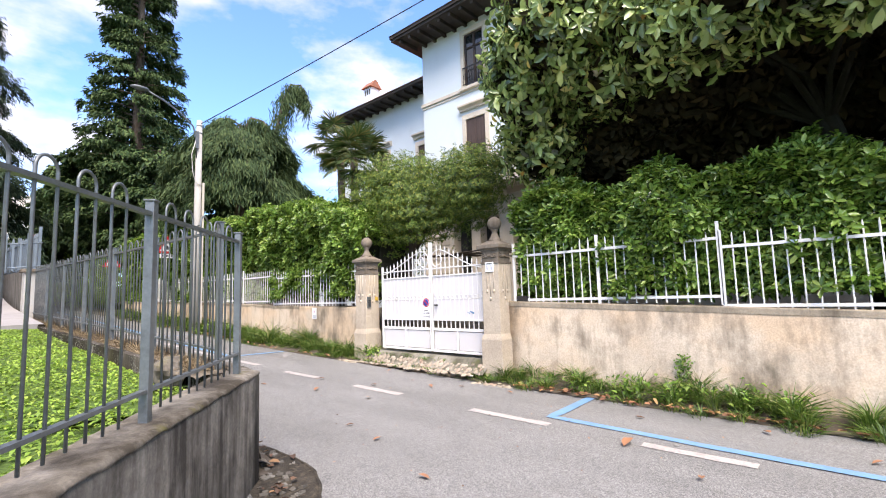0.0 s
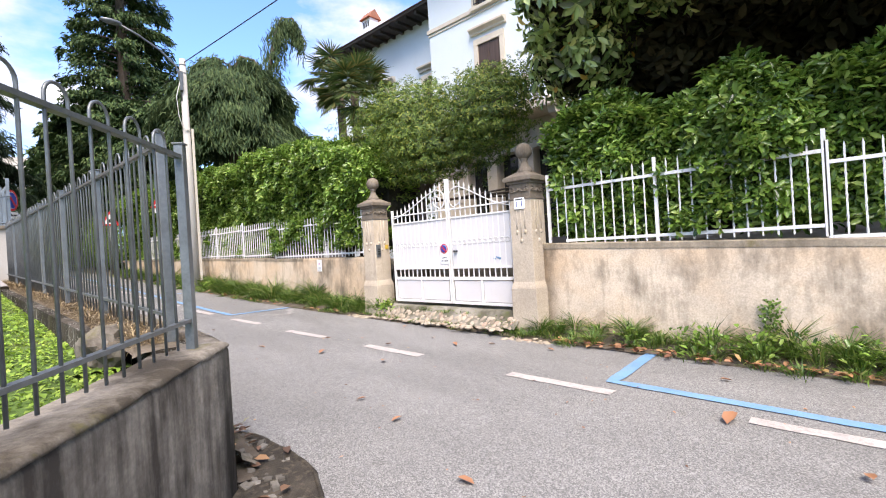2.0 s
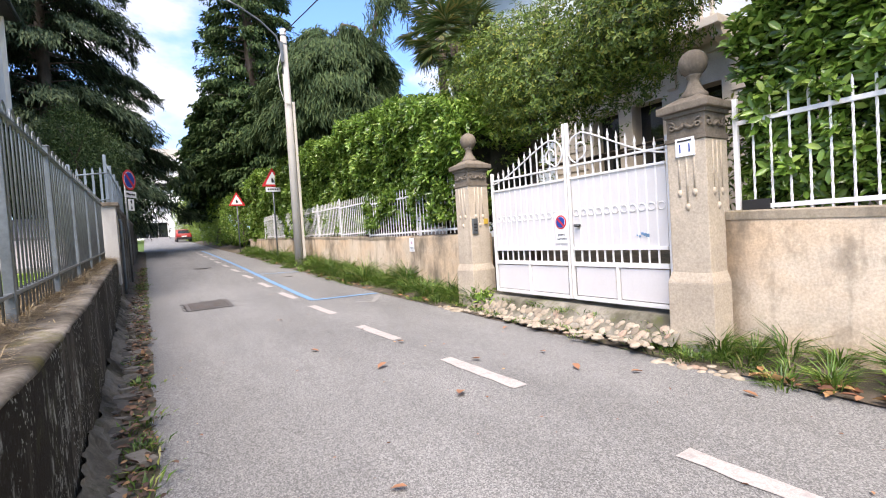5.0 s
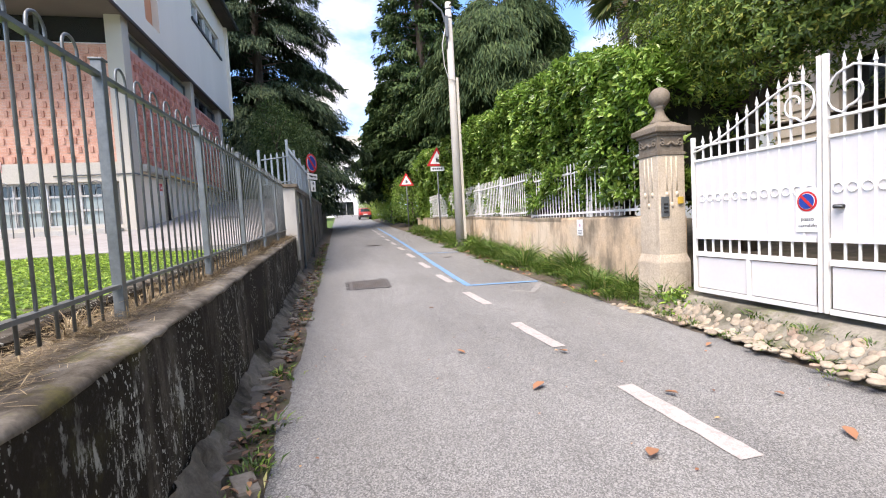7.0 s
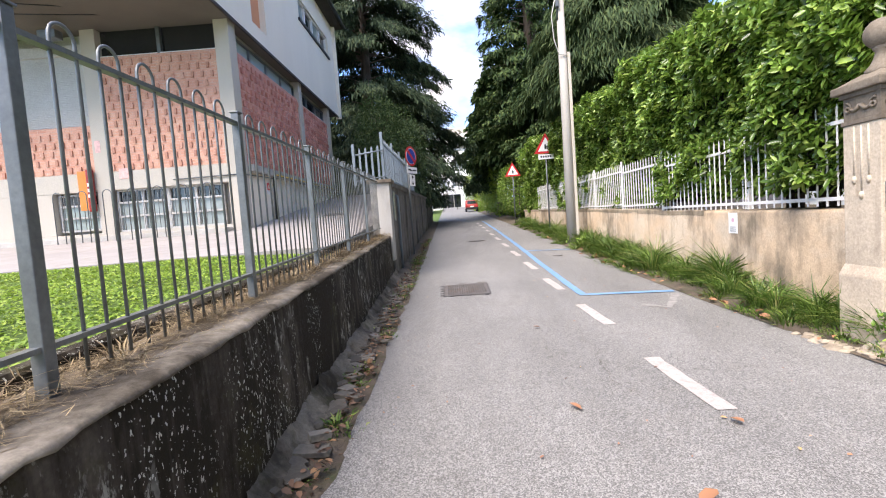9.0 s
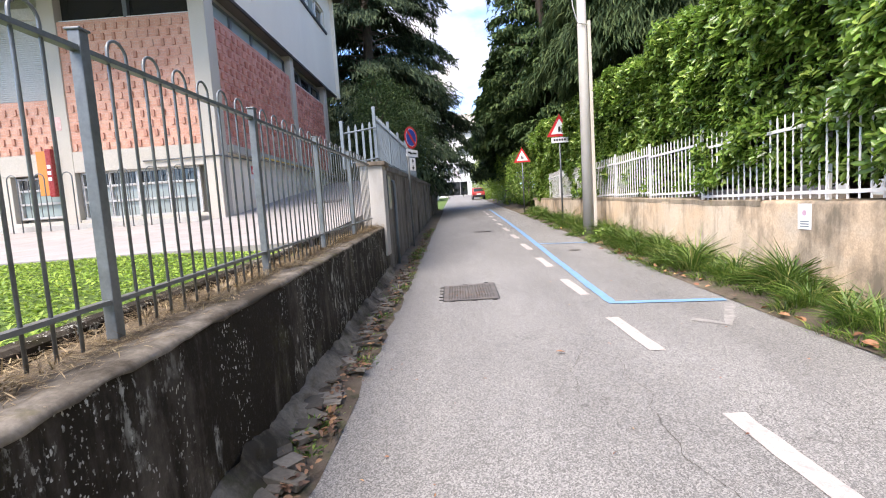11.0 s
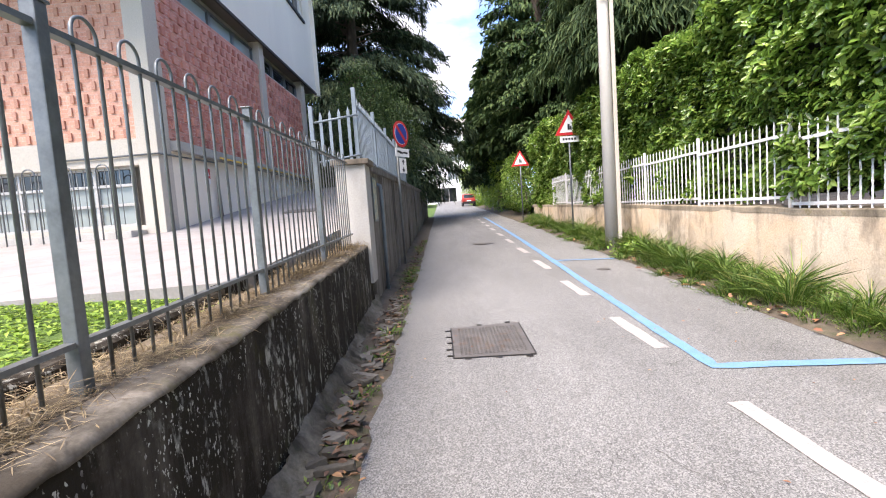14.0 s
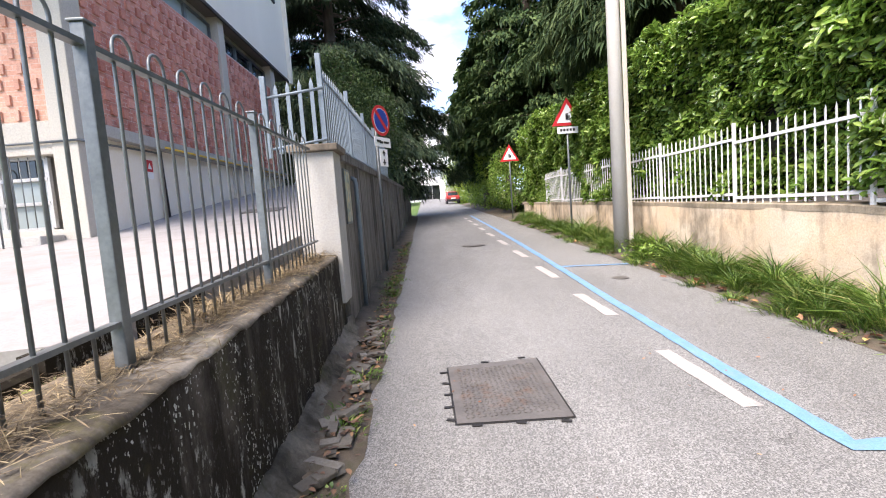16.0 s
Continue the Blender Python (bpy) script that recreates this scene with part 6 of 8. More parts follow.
box(bm, UX - 0.24, 17.9, 7.28, UX - 0.18, 18.95, 9.0)
part("orange_panel", bm, surface("orange_blind", (0.62, 0.27, 0.13), 0.6, fine=30, var=0.1, bumpy=0.05), school, "orange window blind panel")
for k in range(4):
    y0 = 22.5 + 1.05 * k
    bm = bm_new()
    box(bm, UX - 0.2, y0, 9.3, UX - 0.16, y0 + 1.05, 10.15)
    w = part("upper_window", bm, PALE_GLASS if k in (0, 2) else DARK_GLASS, school, "upper storey window in a white frame")
    for a, b, c, d in ((y0, y0 + 0.05, 9.3, 10.15), (y0 + 1.0, y0 + 1.05, 9.3, 10.15), (y0, y0 + 1.05, 9.3, 9.36), (y0, y0 + 1.05, 10.09, 10.15)):
        bm = bm_new()
        box(bm, UX - 0.16, a, c, UX - 0.08, b, d, 0.004)
        part("frame", bm, WHITE_IRON, w)
bm = bm_new()
box(bm, UX - 0.05, 22.4, 9.2, UX + 0.06, 26.8, 9.3, 0.006)
part("window_ledge", bm, DARK_IRON, school)
bm = bm_new()
prism(bm, [(UX + 0.5, 11.1), (UX + 0.5, 11.35), (-8, 12.9), (-15.6, 11.35), (-15.6, 11.1)], "y", UY0 - 0.7, UY1 + 0.4)
part("roof", bm, EAVE_WOOD, school, "dark overhanging roof edge")
bm = bm_new()
tube(bm, [(UX + 0.55, UY0 - 0.7, 11.18), (UX + 0.55, UY1 + 0.4, 11.18)], 0.075, 8)
part("gutter_pipe", bm, DARK_IRON, school)

# small things on the school's walls
fl = thing("floodlight", (-5.7, 16.1, 6.3), "grey floodlight under the soffit", "floodlight")
bm = bm_new()
box(bm, -5.98, 15.75, 6.32, -5.55, 16.0, 6.52, 0.02, None)
part("housing", bm, GALV, fl)
bm = bm_new()
tube(bm, [(-5.76, 15.95, 6.5), (-5.76, 16.2, 6.62)], 0.02, 6)
part("bracket", bm, GALV, fl)
kb = thing("wall_panel", (-5.8, 16.4, 2.3), "orange and dark red board on the school column", "notice board")
bm = bm_new()
box(bm, -6.02, 16.50, 2.30, -5.78, 16.585, 3.30, 0.01)
part("orange_face", bm, ORANGE, kb)
bm = bm_new()
box(bm, -5.78, 16.46, 2.26, -5.64, 16.585, 3.34, 0.03)
part("dark_face", bm, DARK_RED, kb)
bm = bm_new()
for k in range(3):
    box(bm, -5.75, 16.452, 2.62 + 0.14 * k, -5.67, 16.462, 2.70 + 0.14 * k)
part("marks", bm, WHITE_SIGN, kb)
for x, z, w, h in ((-5.0, 3.05, 0.34, 0.26), (-5.55, 3.75, 0.14, 0.30)):
    bm = bm_new()
    box(bm, x, SY - 0.004, z, x + w, SY + 0.012 if z < 3.2 else SY + 0.001, z + h)
    tagged(new("wall_plate", mesh_of("wall_plate", bm, surface("pink_plate", (0.72, 0.45, 0.42), 0.5, big=14, fine=40, var=0.3, bumpy=0))), "small pale pink notice plate on the school wall", "notice", "pink plates")
rs = thing("fire_sign", (SX, 18.3, 2.5), "red sign with white triangle on the base wall", "sign")
bm = bm_new()
box(bm, SX - 0.018, 18.20, 2.52, SX - 0.006, 18.42, 2.86, 0.002)
part("plate", bm, WHITE_SIGN, rs)
bm = bm_new()
box(bm, SX - 0.006, 18.21, 2.64, SX - 0.002, 18.41, 2.85)
part("red_face", bm, RED_SIGN, rs)
bm = bm_new()
prism(bm, [(18.25, 2.69), (18.37, 2.69), (18.31, 2.80)], "x", SX - 0.002, SX + 0.002)
part("triangle", bm, WHITE_SIGN, rs)
gp = thing("gas_pipe", (SX, 18.7, 1.8), "yellow gas pipe along the ledge with dark riser", "pipe")
bm = bm_new()
tube(bm, [(-3.6, SY - 0.03, 2.93), (SX + 0.02, SY - 0.03, 2.95), (SX + 0.05, 18.6, 3.0)], 0.018, 6)
part("grey_pipe", bm, GALV, gp)
bm = bm_new()
tube(bm, [(SX + 0.17, 18.6, 3.10), (SX + 0.17, 26.0, 3.14)], 0.020, 6)
part("pipe", bm, YELLOW_PIPE, gp)
bm = bm_new()
tube(bm, [(SX + 0.05, 18.62, 3.04), (SX + 0.05, 18.62, 2.6), (SX + 0.05, 18.64, yard_z(18.6))], [0.02, 0.03, 0.045], 7)
part("riser", bm, DARK_IRON, gp)
# low hooped railing in front of the school windows
for k in range(7):
    bm = bm_new()
    x = -2.35 - 0.62 * k
    z0 = yard_z(16.0) - 0.05
    arcs = [(x - 0.11 + 0.11 * math.cos(a), 16.0, z0 + 1.22 + 0.11 * math.sin(a)) for a in [math.pi * j / 8 for j in range(9)]]
    tube(bm, [(x, 16.0, z0)] + arcs + [(x - 0.22, 16.0, z0)], 0.012, 6)
    ob = tagged(new("railing_hoop", mesh_of("railing_hoop", bm, GALV)), "thin steel hoop of the low yard railing", "railing", "yard railing hoops")

# ---- end of the lane: pale apartment building, low house and a parked red car ----
fb = thing("apartment_building", (5.0, 97, road_z(97)), "pale grey apartment building at the end of the lane", "building")
z0 = road_z(97)
bm = bm_new()
cuts = []
for s in range(3):
    for x in (0.35, 4.6, 8.8):
        cuts.append((x, x + 3.0, z0 + 4.1 + 3.4 * s, z0 + 6.0 + 3.4 * s))
cuts.append((0.35, 6.0, z0 + 0.0, z0 + 2.6))
xs_ = sorted({-1.6, 14.0, *[c[0] for c in cuts], *[c[1] for c in cuts]})
zs_ = sorted({z0 - 0.5, z0 + 13.6, *[c[2] for c in cuts], *[c[3] for c in cuts]})
for a, b in zip(xs_, xs_[1:]):
    for c, d in zip(zs_, zs_[1:]):
        cx_, cz_ = (a + b) / 2, (c + d) / 2
        if not any(q[0] < cx_ < q[1] and q[2] < cz_ < q[3] for q in cuts):
            bm.faces.new([bm.verts.new(v) for v in ((a, 97, c), (b, 97, c), (b, 97, d), (a, 97, d))])
for q in cuts:
    for (a, c), (b, d) in (((q[0], q[2]), (q[0], q[3])), ((q[0], q[3]), (q[1], q[3])), ((q[1], q[3]), (q[1], q[2])), ((q[1], q[2]), (q[0], q[2]))):
        bm.faces.new([bm.verts.new(v) for v in ((a, 97, c), (b, 97, d), (b, 97.8, d), (a, 97.8, c))])
bm.faces.new([bm.verts.new(v) for v in ((-1.6, 97, z0 - 0.5), (-1.6, 112, z0 - 0.5), (-1.6, 112, z0 + 13.6), (-1.6, 97, z0 + 13.6))])
bm.faces.new([bm.verts.new(v) for v in ((-1.6, 97, z0 + 13.6), (14, 97, z0 + 13.6), (14, 112, z0 + 13.6), (-1.6, 112, z0 + 13.6))])
PALE_RENDER = surface("pale_render", (0.70, 0.70, 0.68), 0.85, big=0.3, fine=20, var=0.07, bumpy=0.1)
part("wall", bm, PALE_RENDER, fb)
for i, q in enumerate(cuts):
    bm = bm_new()
    box(bm, q[0], 97.75, q[2], q[1], 97.85, q[3])
    w = part("window", bm, DARK_GLASS if i == len(cuts) - 1 else PALE_GLASS, fb, "dark garage opening" if i == len(cuts) - 1 else "recessed window band")
    if i < len(cuts) - 1:
        bm = bm_new()
        box(bm, q[0], 97.3, q[2] + 1.45, q[1], 97.6, q[3])
        part("blind_box", bm, DARK_IRON, w)
    for k in range(1, 4):
        bm = bm_new()
        x = q[0] + (q[1] - q[0]) * k / 4
        box(bm, x - 0.05, 97.6, q[2], x + 0.05, 97.75, q[3])
        part("mullion", bm, CONCRETE, w)
bm = bm_new()
box(bm, 4.2, 98, z0 + 13.6, 14, 108, z0 + 15.6, 0.05)
part("roof_storey", bm, CREAM, fb)
lh = thing("low_house", (-3.0, 80, road_z(80)), "low cream house wall beside the far lane", "house")
bm = bm_new()
box(bm, -9, 76, road_z(76) - 0.5, 0.6, 90, road_z(76) + 3.4, 0.03)
part("wall", bm, CREAM, lh)
bm = bm_new()
prism(bm, [(-9.4, road_z(76) + 3.4), (1.0, road_z(76) + 3.4), (-4.2, road_z(76) + 5.2)], "y", 75.6, 90.4)
part("roof", bm, ROOF_TILE, lh)


def red_car(x, y):
    z = road_z(y)
    c = thing("car", (x, y, z), "red hatchback car parked at the lane's edge", "car")
    bm = bm_new()
    side = [(0.0, 0.35), (0.02, 0.75), (0.10, 0.95), (0.35, 1.42), (0.9, 1.48), (2.0, 1.44), (2.6, 0.98), (3.5, 0.86), (3.62, 0.55), (3.6, 0.32)]
    prism(bm, [(y + u, z + w) for u, w in side], "x", x - 0.78, x + 0.78)
    bmesh.ops.bevel(bm, geom=bm.edges[:], offset=0.05, segments=2, affect="EDGES")
    body = part("body", bm, DARK_RED, c)
    bm = bm_new()
    vs = [bm.verts.new(v) for v in ((x - 0.60, y + 0.10, z + 0.99), (x + 0.60, y + 0.10, z + 0.99), (x + 0.54, y + 0.285, z + 1.36), (x - 0.54, y + 0.285, z + 1.36))]
    bm.faces.new(vs)
    part("rear_window", bm, DARK_GLASS, body)
    for s in (-1, 1):
        bm = bm_new()
        box(bm, x + s * 0.66 - 0.10, y - 0.02, z + 0.70, x + s * 0.66 + 0.10, y + 0.06, z + 0.94, 0.015)
        part("tail_light", bm, RED_SIGN, body)
        for yy in (0.7, 2.9):
            bm = bm_new()
            tube(bm, [(x + s * 0.80, y + yy, z + 0.30), (x + s * 0.60, y + yy, z + 0.30)], 0.30, 18)
            wh = part("wheel", bm, BLACK, c)
            bm = bm_new()
            tube(bm, [(x + s * 0.812, y + yy, z + 0.30), (x + s * 0.80, y + yy, z + 0.30)], 0.17, 14)
            part("rim", bm, GALV, wh)
    bm = bm_new()
    box(bm, x - 0.76, y - 0.05, z + 0.33, x + 0.76, y + 0.06, z + 0.56, 0.03)
    part("bumper", bm, BLACK, body)
    bm = bm_new()
    box(bm, x - 0.26, y - 0.06, z + 0.60, x + 0.26, y + 0.0, z + 0.71)
    part("number_plate", bm, WHITE_SIGN, body)


red_car(6.35, 63.5)

# ---- plants ----
def sprigs(p, axis, k, size, g, open_=0.95):
    """Turns twig tips into whorls of k leaves that spread round each twig's axis."""
    n = len(p)
    axis = axis / (np.linalg.norm(axis, axis=1, keepdims=True) + 1e-9)
    a = np.cross(axis, np.array([0.3, 0.5, 0.8]))
    a /= np.linalg.norm(a, axis=1, keepdims=True) + 1e-9
    b = np.cross(axis, a)
    t = (np.arange(k)[None] * 2.4 + g.uniform(0, 6.28, (n, 1)) + g.normal(0, 0.2, (n, k)))[..., None]
    radial = a[:, None] * np.cos(t) + b[:, None] * np.sin(t)
    rise = g.uniform(0.15, 0.75, (n, k, 1))
    way = radial * open_ + axis[:, None] * rise + g.normal(0, 0.15, (n, k, 3))
    up = axis[:, None] + radial * -0.35 + g.normal(0, 0.15, (n, k, 3))
    pos = p[:, None] + axis[:, None] * (np.arange(k)[None, :, None] * size * 0.12) + radial * size * 0.06
    return pos.reshape(-1, 3), way.reshape(-1, 3), up.reshape(-1, 3)


def hedge(name, label, x_front, x_back, y0, y1, z_low, top_fn, n, size, seed, material, bulge=0.22, overhang=0.0, near_pillar=0.0):
    """A clipped but shaggy hedge: a dark core painted as inner shade and a deep skin of leaves."""
    h = thing(name, ((x_front + x_back) / 2, (y0 + y1) / 2, z_low), label, "hedge", "laurel hedges")
    g = np.random.default_rng(seed)
    # Solid core, coloured dark for the shade between the leaves.
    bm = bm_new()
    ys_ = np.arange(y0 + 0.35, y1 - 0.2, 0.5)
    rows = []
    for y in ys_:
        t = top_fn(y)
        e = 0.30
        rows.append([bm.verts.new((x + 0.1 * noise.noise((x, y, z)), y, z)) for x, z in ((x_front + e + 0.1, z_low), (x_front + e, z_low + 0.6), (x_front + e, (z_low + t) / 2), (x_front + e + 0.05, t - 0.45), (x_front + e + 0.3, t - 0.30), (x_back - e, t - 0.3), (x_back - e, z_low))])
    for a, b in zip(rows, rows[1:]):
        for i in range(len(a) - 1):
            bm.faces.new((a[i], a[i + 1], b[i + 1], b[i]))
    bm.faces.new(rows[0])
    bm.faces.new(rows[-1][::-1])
    part("shade_core", bm, PLANT_SHADE, h)
    n = n // 6                                # sprigs of six leaves
    u = g.uniform(0, 1, n)
    y = g.uniform(y0, y1, n)
    tops = np.array([top_fn(q) for q in y])
    depth = x_back - x_front
    hgt = tops - z_low
    s = u * (hgt + depth * 0.7)
    front = s < hgt
    x = np.where(front, x_front, x_front + (s - hgt))
    z = np.where(front, z_low + s, tops)
    nor = np.where(front[:, None], np.array([-1.0, 0, 0.15]), np.array([-0.2, 0, 1.0]))
    edge = np.clip(1 - np.abs(s - hgt) / 0.5, 0, 1)
    lean = np.clip((s / hgt - 0.35) / 0.65, 0, 1)
    x = x + np.where(front, edge * 0.22 - lean * overhang, -overhang * np.clip(1 - (s - hgt) / 0.6, 0, 1))
    z = z - np.where(front, 0, edge * 0.12)
    p = np.stack([x, y, z], 1)
    d = lump(p, 0.7, seed + 7) * bulge * 0.8 + lump(p, 1.6, seed + 1) * bulge * 0.8 + lump(p, 4.0, seed + 2) * bulge * 0.45
    d = d + near_pillar * np.exp(-((y - (y0 + 1.0)) / 1.1) ** 2) * np.where(front, 1, 0)
    inset = np.abs(g.normal(0, 0.12, n))
    p = p + nor * (d - inset)[:, None]
    # rounded ends
    axis = nor * 0.8 + g.normal(0, 0.45, (n, 3)) + np.array([0, 0, 0.55])
    p, way, up = sprigs(p, axis, 6, size, g)
    L = size * g.uniform(0.65, 1.2, len(p))
    leaf_part("leaves", h, "", p, way, up, L, L * 0.42, material)
    return h


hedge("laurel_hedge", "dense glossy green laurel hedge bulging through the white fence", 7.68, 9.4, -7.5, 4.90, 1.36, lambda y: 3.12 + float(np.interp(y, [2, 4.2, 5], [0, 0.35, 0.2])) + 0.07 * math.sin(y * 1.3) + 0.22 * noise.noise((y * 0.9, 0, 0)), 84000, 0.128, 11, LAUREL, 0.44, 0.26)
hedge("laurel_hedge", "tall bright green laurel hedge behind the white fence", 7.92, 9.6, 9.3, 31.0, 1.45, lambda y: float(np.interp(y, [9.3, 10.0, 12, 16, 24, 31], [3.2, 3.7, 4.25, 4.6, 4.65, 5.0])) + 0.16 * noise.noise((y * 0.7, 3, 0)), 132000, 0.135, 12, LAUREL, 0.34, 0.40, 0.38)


def blob_tree(name, label, category, trunk, limbs, lobes, n, size, seed, material, shell=0.45, flat=0.0, droop=0.0, aspect=0.42, parent_trunk=BARK, whorl=0):
    """Broad-leaved tree: tapered trunk, limbs to each lobe of the crown, leaves thick on the lobes' skins."""
    t = thing(name, trunk[0], label, category)
    bm = bm_new()
    tube(bm, trunk, [0.24 - 0.10 * k / max(1, len(trunk) - 1) for k in range(len(trunk))] if limbs is None else limbs, 9)
    part("trunk", bm, parent_trunk, t)
    g = np.random.default_rng(seed)
    top = Vector(trunk[-1])
    for c, r in lobes:
        c = Vector(c)
        bm = bm_new()
        mid = top.lerp(c, 0.5) + Vector((random.uniform(-0.2, 0.2), random.uniform(-0.2, 0.2), random.uniform(0.1, 0.5)))
        bent = [top.lerp(mid, 0.5) + Vector((random.uniform(-0.15, 0.15), random.uniform(-0.15, 0.15), 0.12)), mid.lerp(c, 0.5) + Vector((random.uniform(-0.15, 0.15), random.uniform(-0.15, 0.15), 0.1))]
        tube(bm, [top - Vector((0, 0, 0.2)), bent[0], mid, bent[1], c], [0.06, 0.05, 0.038, 0.025, 0.012], 6)
        for k in range(3):
            e = c + Vector((random.uniform(-0.6, 0.6) * r[0], random.uniform(-0.6, 0.6) * r[1], random.uniform(-0.2, 0.6) * r[2]))
            tube(bm, [mid, mid.lerp(e, 0.6) + Vector((0, 0, 0.1)), e], [0.035, 0.022, 0.008], 5)
        part("limb", bm, parent_trunk, t)
    vol = np.array([r[0] * r[1] + r[1] * r[2] + r[0] * r[2] for _, r in lobes])
    count = ((n // max(1, whorl)) * vol / vol.sum()).astype(int)
    P, W, U, D = [], [], [], []
    for (c, r), k in zip(lobes, count):
        d = g.normal(size=(k, 3))
        d /= np.linalg.norm(d, axis=1, keepdims=True)
        rad = 1 - np.abs(g.normal(0, shell * 0.5, k))
        p = d * np.clip(rad, 0.1, 1)[:, None]
        p *= (1 + 0.28 * lump(d * 2.2 + np.array(c), 1.3, seed + 5))[:, None]
        if flat:
            p[:, 2] = np.round(p[:, 2] * 3 + 0.35 * lump(p * 3 + np.array(c), 1.0, seed)) / 3 + g.normal(0, 0.05, k)
        p = p * np.array(r) + np.array(c)
        P.append(p)
        D.append(d)
        W.append(d * 0.6 + g.normal(0, 0.6, (k, 3)) + np.array([0, 0, 0.1 - droop]))
        U.append(d * 0.5 + np.array([0, 0, 1.0]) + g.normal(0, 0.35, (k, 3)))
    P, W, U = np.concatenate(P), np.concatenate(W), np.concatenate(U)
    if whorl:
        P, W, U = sprigs(P, np.concatenate(D) * 1.1 + g.normal(0, 0.3, P.shape) + np.array([0, 0, 0.25]), whorl, size, g)
    L = size * g.uniform(0.6, 1.2, len(P))
    leaf_part("crown", t, "", P, W, U, L, L * aspect, material)
    return t


mag_lobes = [((9.6, 0.8, 7.7), (3.0, 3.4, 2.0)), ((8.7, 3.6, 7.4), (1.7, 1.6, 1.8)), ((9.2, 1.2, 9.4), (2.6, 2.6, 1.9)),
             ((7.7, 4.5, 5.7), (0.95, 0.8, 1.4)), ((8.15, 3.2, 5.6), (0.98, 1.0, 0.95)), ((7.2, 3.6, 6.2), (1.0, 1.0, 1.1)),
             ((7.6, 1.95, 5.6), (1.03, 1.03, 0.86)), ((7.2, 1.03, 5.42), (0.95, 0.95, 0.72)), ((7.0, -0.1, 5.25), (0.98, 0.98, 0.72)),
             ((7.3, -1.6, 5.5), (1.2, 1.3, 0.9)), ((8.6, -2.9, 7.2), (2.2, 2.2, 1.9)), ((8.5, 4.7, 4.5), (0.8, 0.75, 0.8))]
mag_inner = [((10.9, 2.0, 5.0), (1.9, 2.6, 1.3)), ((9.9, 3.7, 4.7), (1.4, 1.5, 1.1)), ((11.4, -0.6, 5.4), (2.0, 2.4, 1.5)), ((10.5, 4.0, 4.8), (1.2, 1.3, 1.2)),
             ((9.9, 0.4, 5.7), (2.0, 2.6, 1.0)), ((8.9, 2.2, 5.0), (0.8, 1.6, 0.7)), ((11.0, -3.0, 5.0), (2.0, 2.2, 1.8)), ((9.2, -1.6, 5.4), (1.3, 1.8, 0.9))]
# Trunk and limbs take the shade colour, so the crown's hollow looks unlit.
mag = blob_tree("magnolia_tree", "large evergreen magnolia with glossy leaves overhanging the hedge", "tree", [(9.6, -0.3, 0.6), (9.5, -0.2, 2.2), (9.6, 0.2, 4.2)], None, mag_lobes, 66000, 0.215, 21, MAGNOLIA, 0.42, 0, 0.15, 0.44, PLANT_SHADE, 7)
# Dark leaves fill hollows and gaps; the shade there is in their colour.
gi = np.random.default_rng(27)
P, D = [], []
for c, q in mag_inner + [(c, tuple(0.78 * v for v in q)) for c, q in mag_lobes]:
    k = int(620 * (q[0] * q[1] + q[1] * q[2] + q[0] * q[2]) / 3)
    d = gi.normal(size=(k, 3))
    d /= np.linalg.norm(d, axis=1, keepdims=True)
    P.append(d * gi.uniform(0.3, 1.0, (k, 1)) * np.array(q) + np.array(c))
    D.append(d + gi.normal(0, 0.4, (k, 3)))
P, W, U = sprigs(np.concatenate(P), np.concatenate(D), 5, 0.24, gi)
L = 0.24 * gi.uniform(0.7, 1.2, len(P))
leaf_part("shade_leaves", mag, "rusty inner leaves darkened to paint the shade inside the crown", P, W, U, L, L * 0.46, MAGNOLIA_SHADE)
mf = thing("magnolia_flower", (7.5, 3.05, 5.1), "cream magnolia flower among the leaves", "flower")
g0 = np.random.default_rng(3)
a_ = g0.uniform(0, 6.28, 9)
leaf_part("petals", mf, "", np.tile(np.array([[7.5, 3.05, 5.1]]), (9, 1)), np.stack([np.cos(a_), np.sin(a_), g0.uniform(0.2, 1.2, 9)], 1), np.tile(np.array([[0, 0, 1.0]]), (9, 1)), np.full(9, 0.12), np.full(9, 0.08), PETAL)

mp_lobes = [((8.9, 7.4, 4.1), (1.2, 1.4, 0.95)), ((9.0, 9.3, 4.3), (1.3, 1.6, 1.05)), ((9.1, 11.0, 4.1), (1.1, 1.5, 1.1)), ((8.6, 8.4, 3.5), (1.0, 1.9, 0.85)), ((9.4, 10.2, 5.0), (1.1, 1.5, 0.7)), ((8.5, 6.6, 3.9), (0.8, 0.9, 0.8)), ((8.9, 10.4, 3.2), (0.9, 1.2, 0.8)), ((9.2, 6.9, 4.7), (0.9, 1.1, 0.55))]
blob_tree("maple_tree", "spreading Japanese maple with fine green leaves behind the gate", "tree", [(9.3, 9.6, 0.5), (9.2, 9.5, 1.4), (9.0, 9.2, 2.7)], [0.13, 0.11, 0.08], mp_lobes, 88000, 0.076, 22, MAPLE, 0.95, 1.0, 0.25, 0.36, BARK, 5)


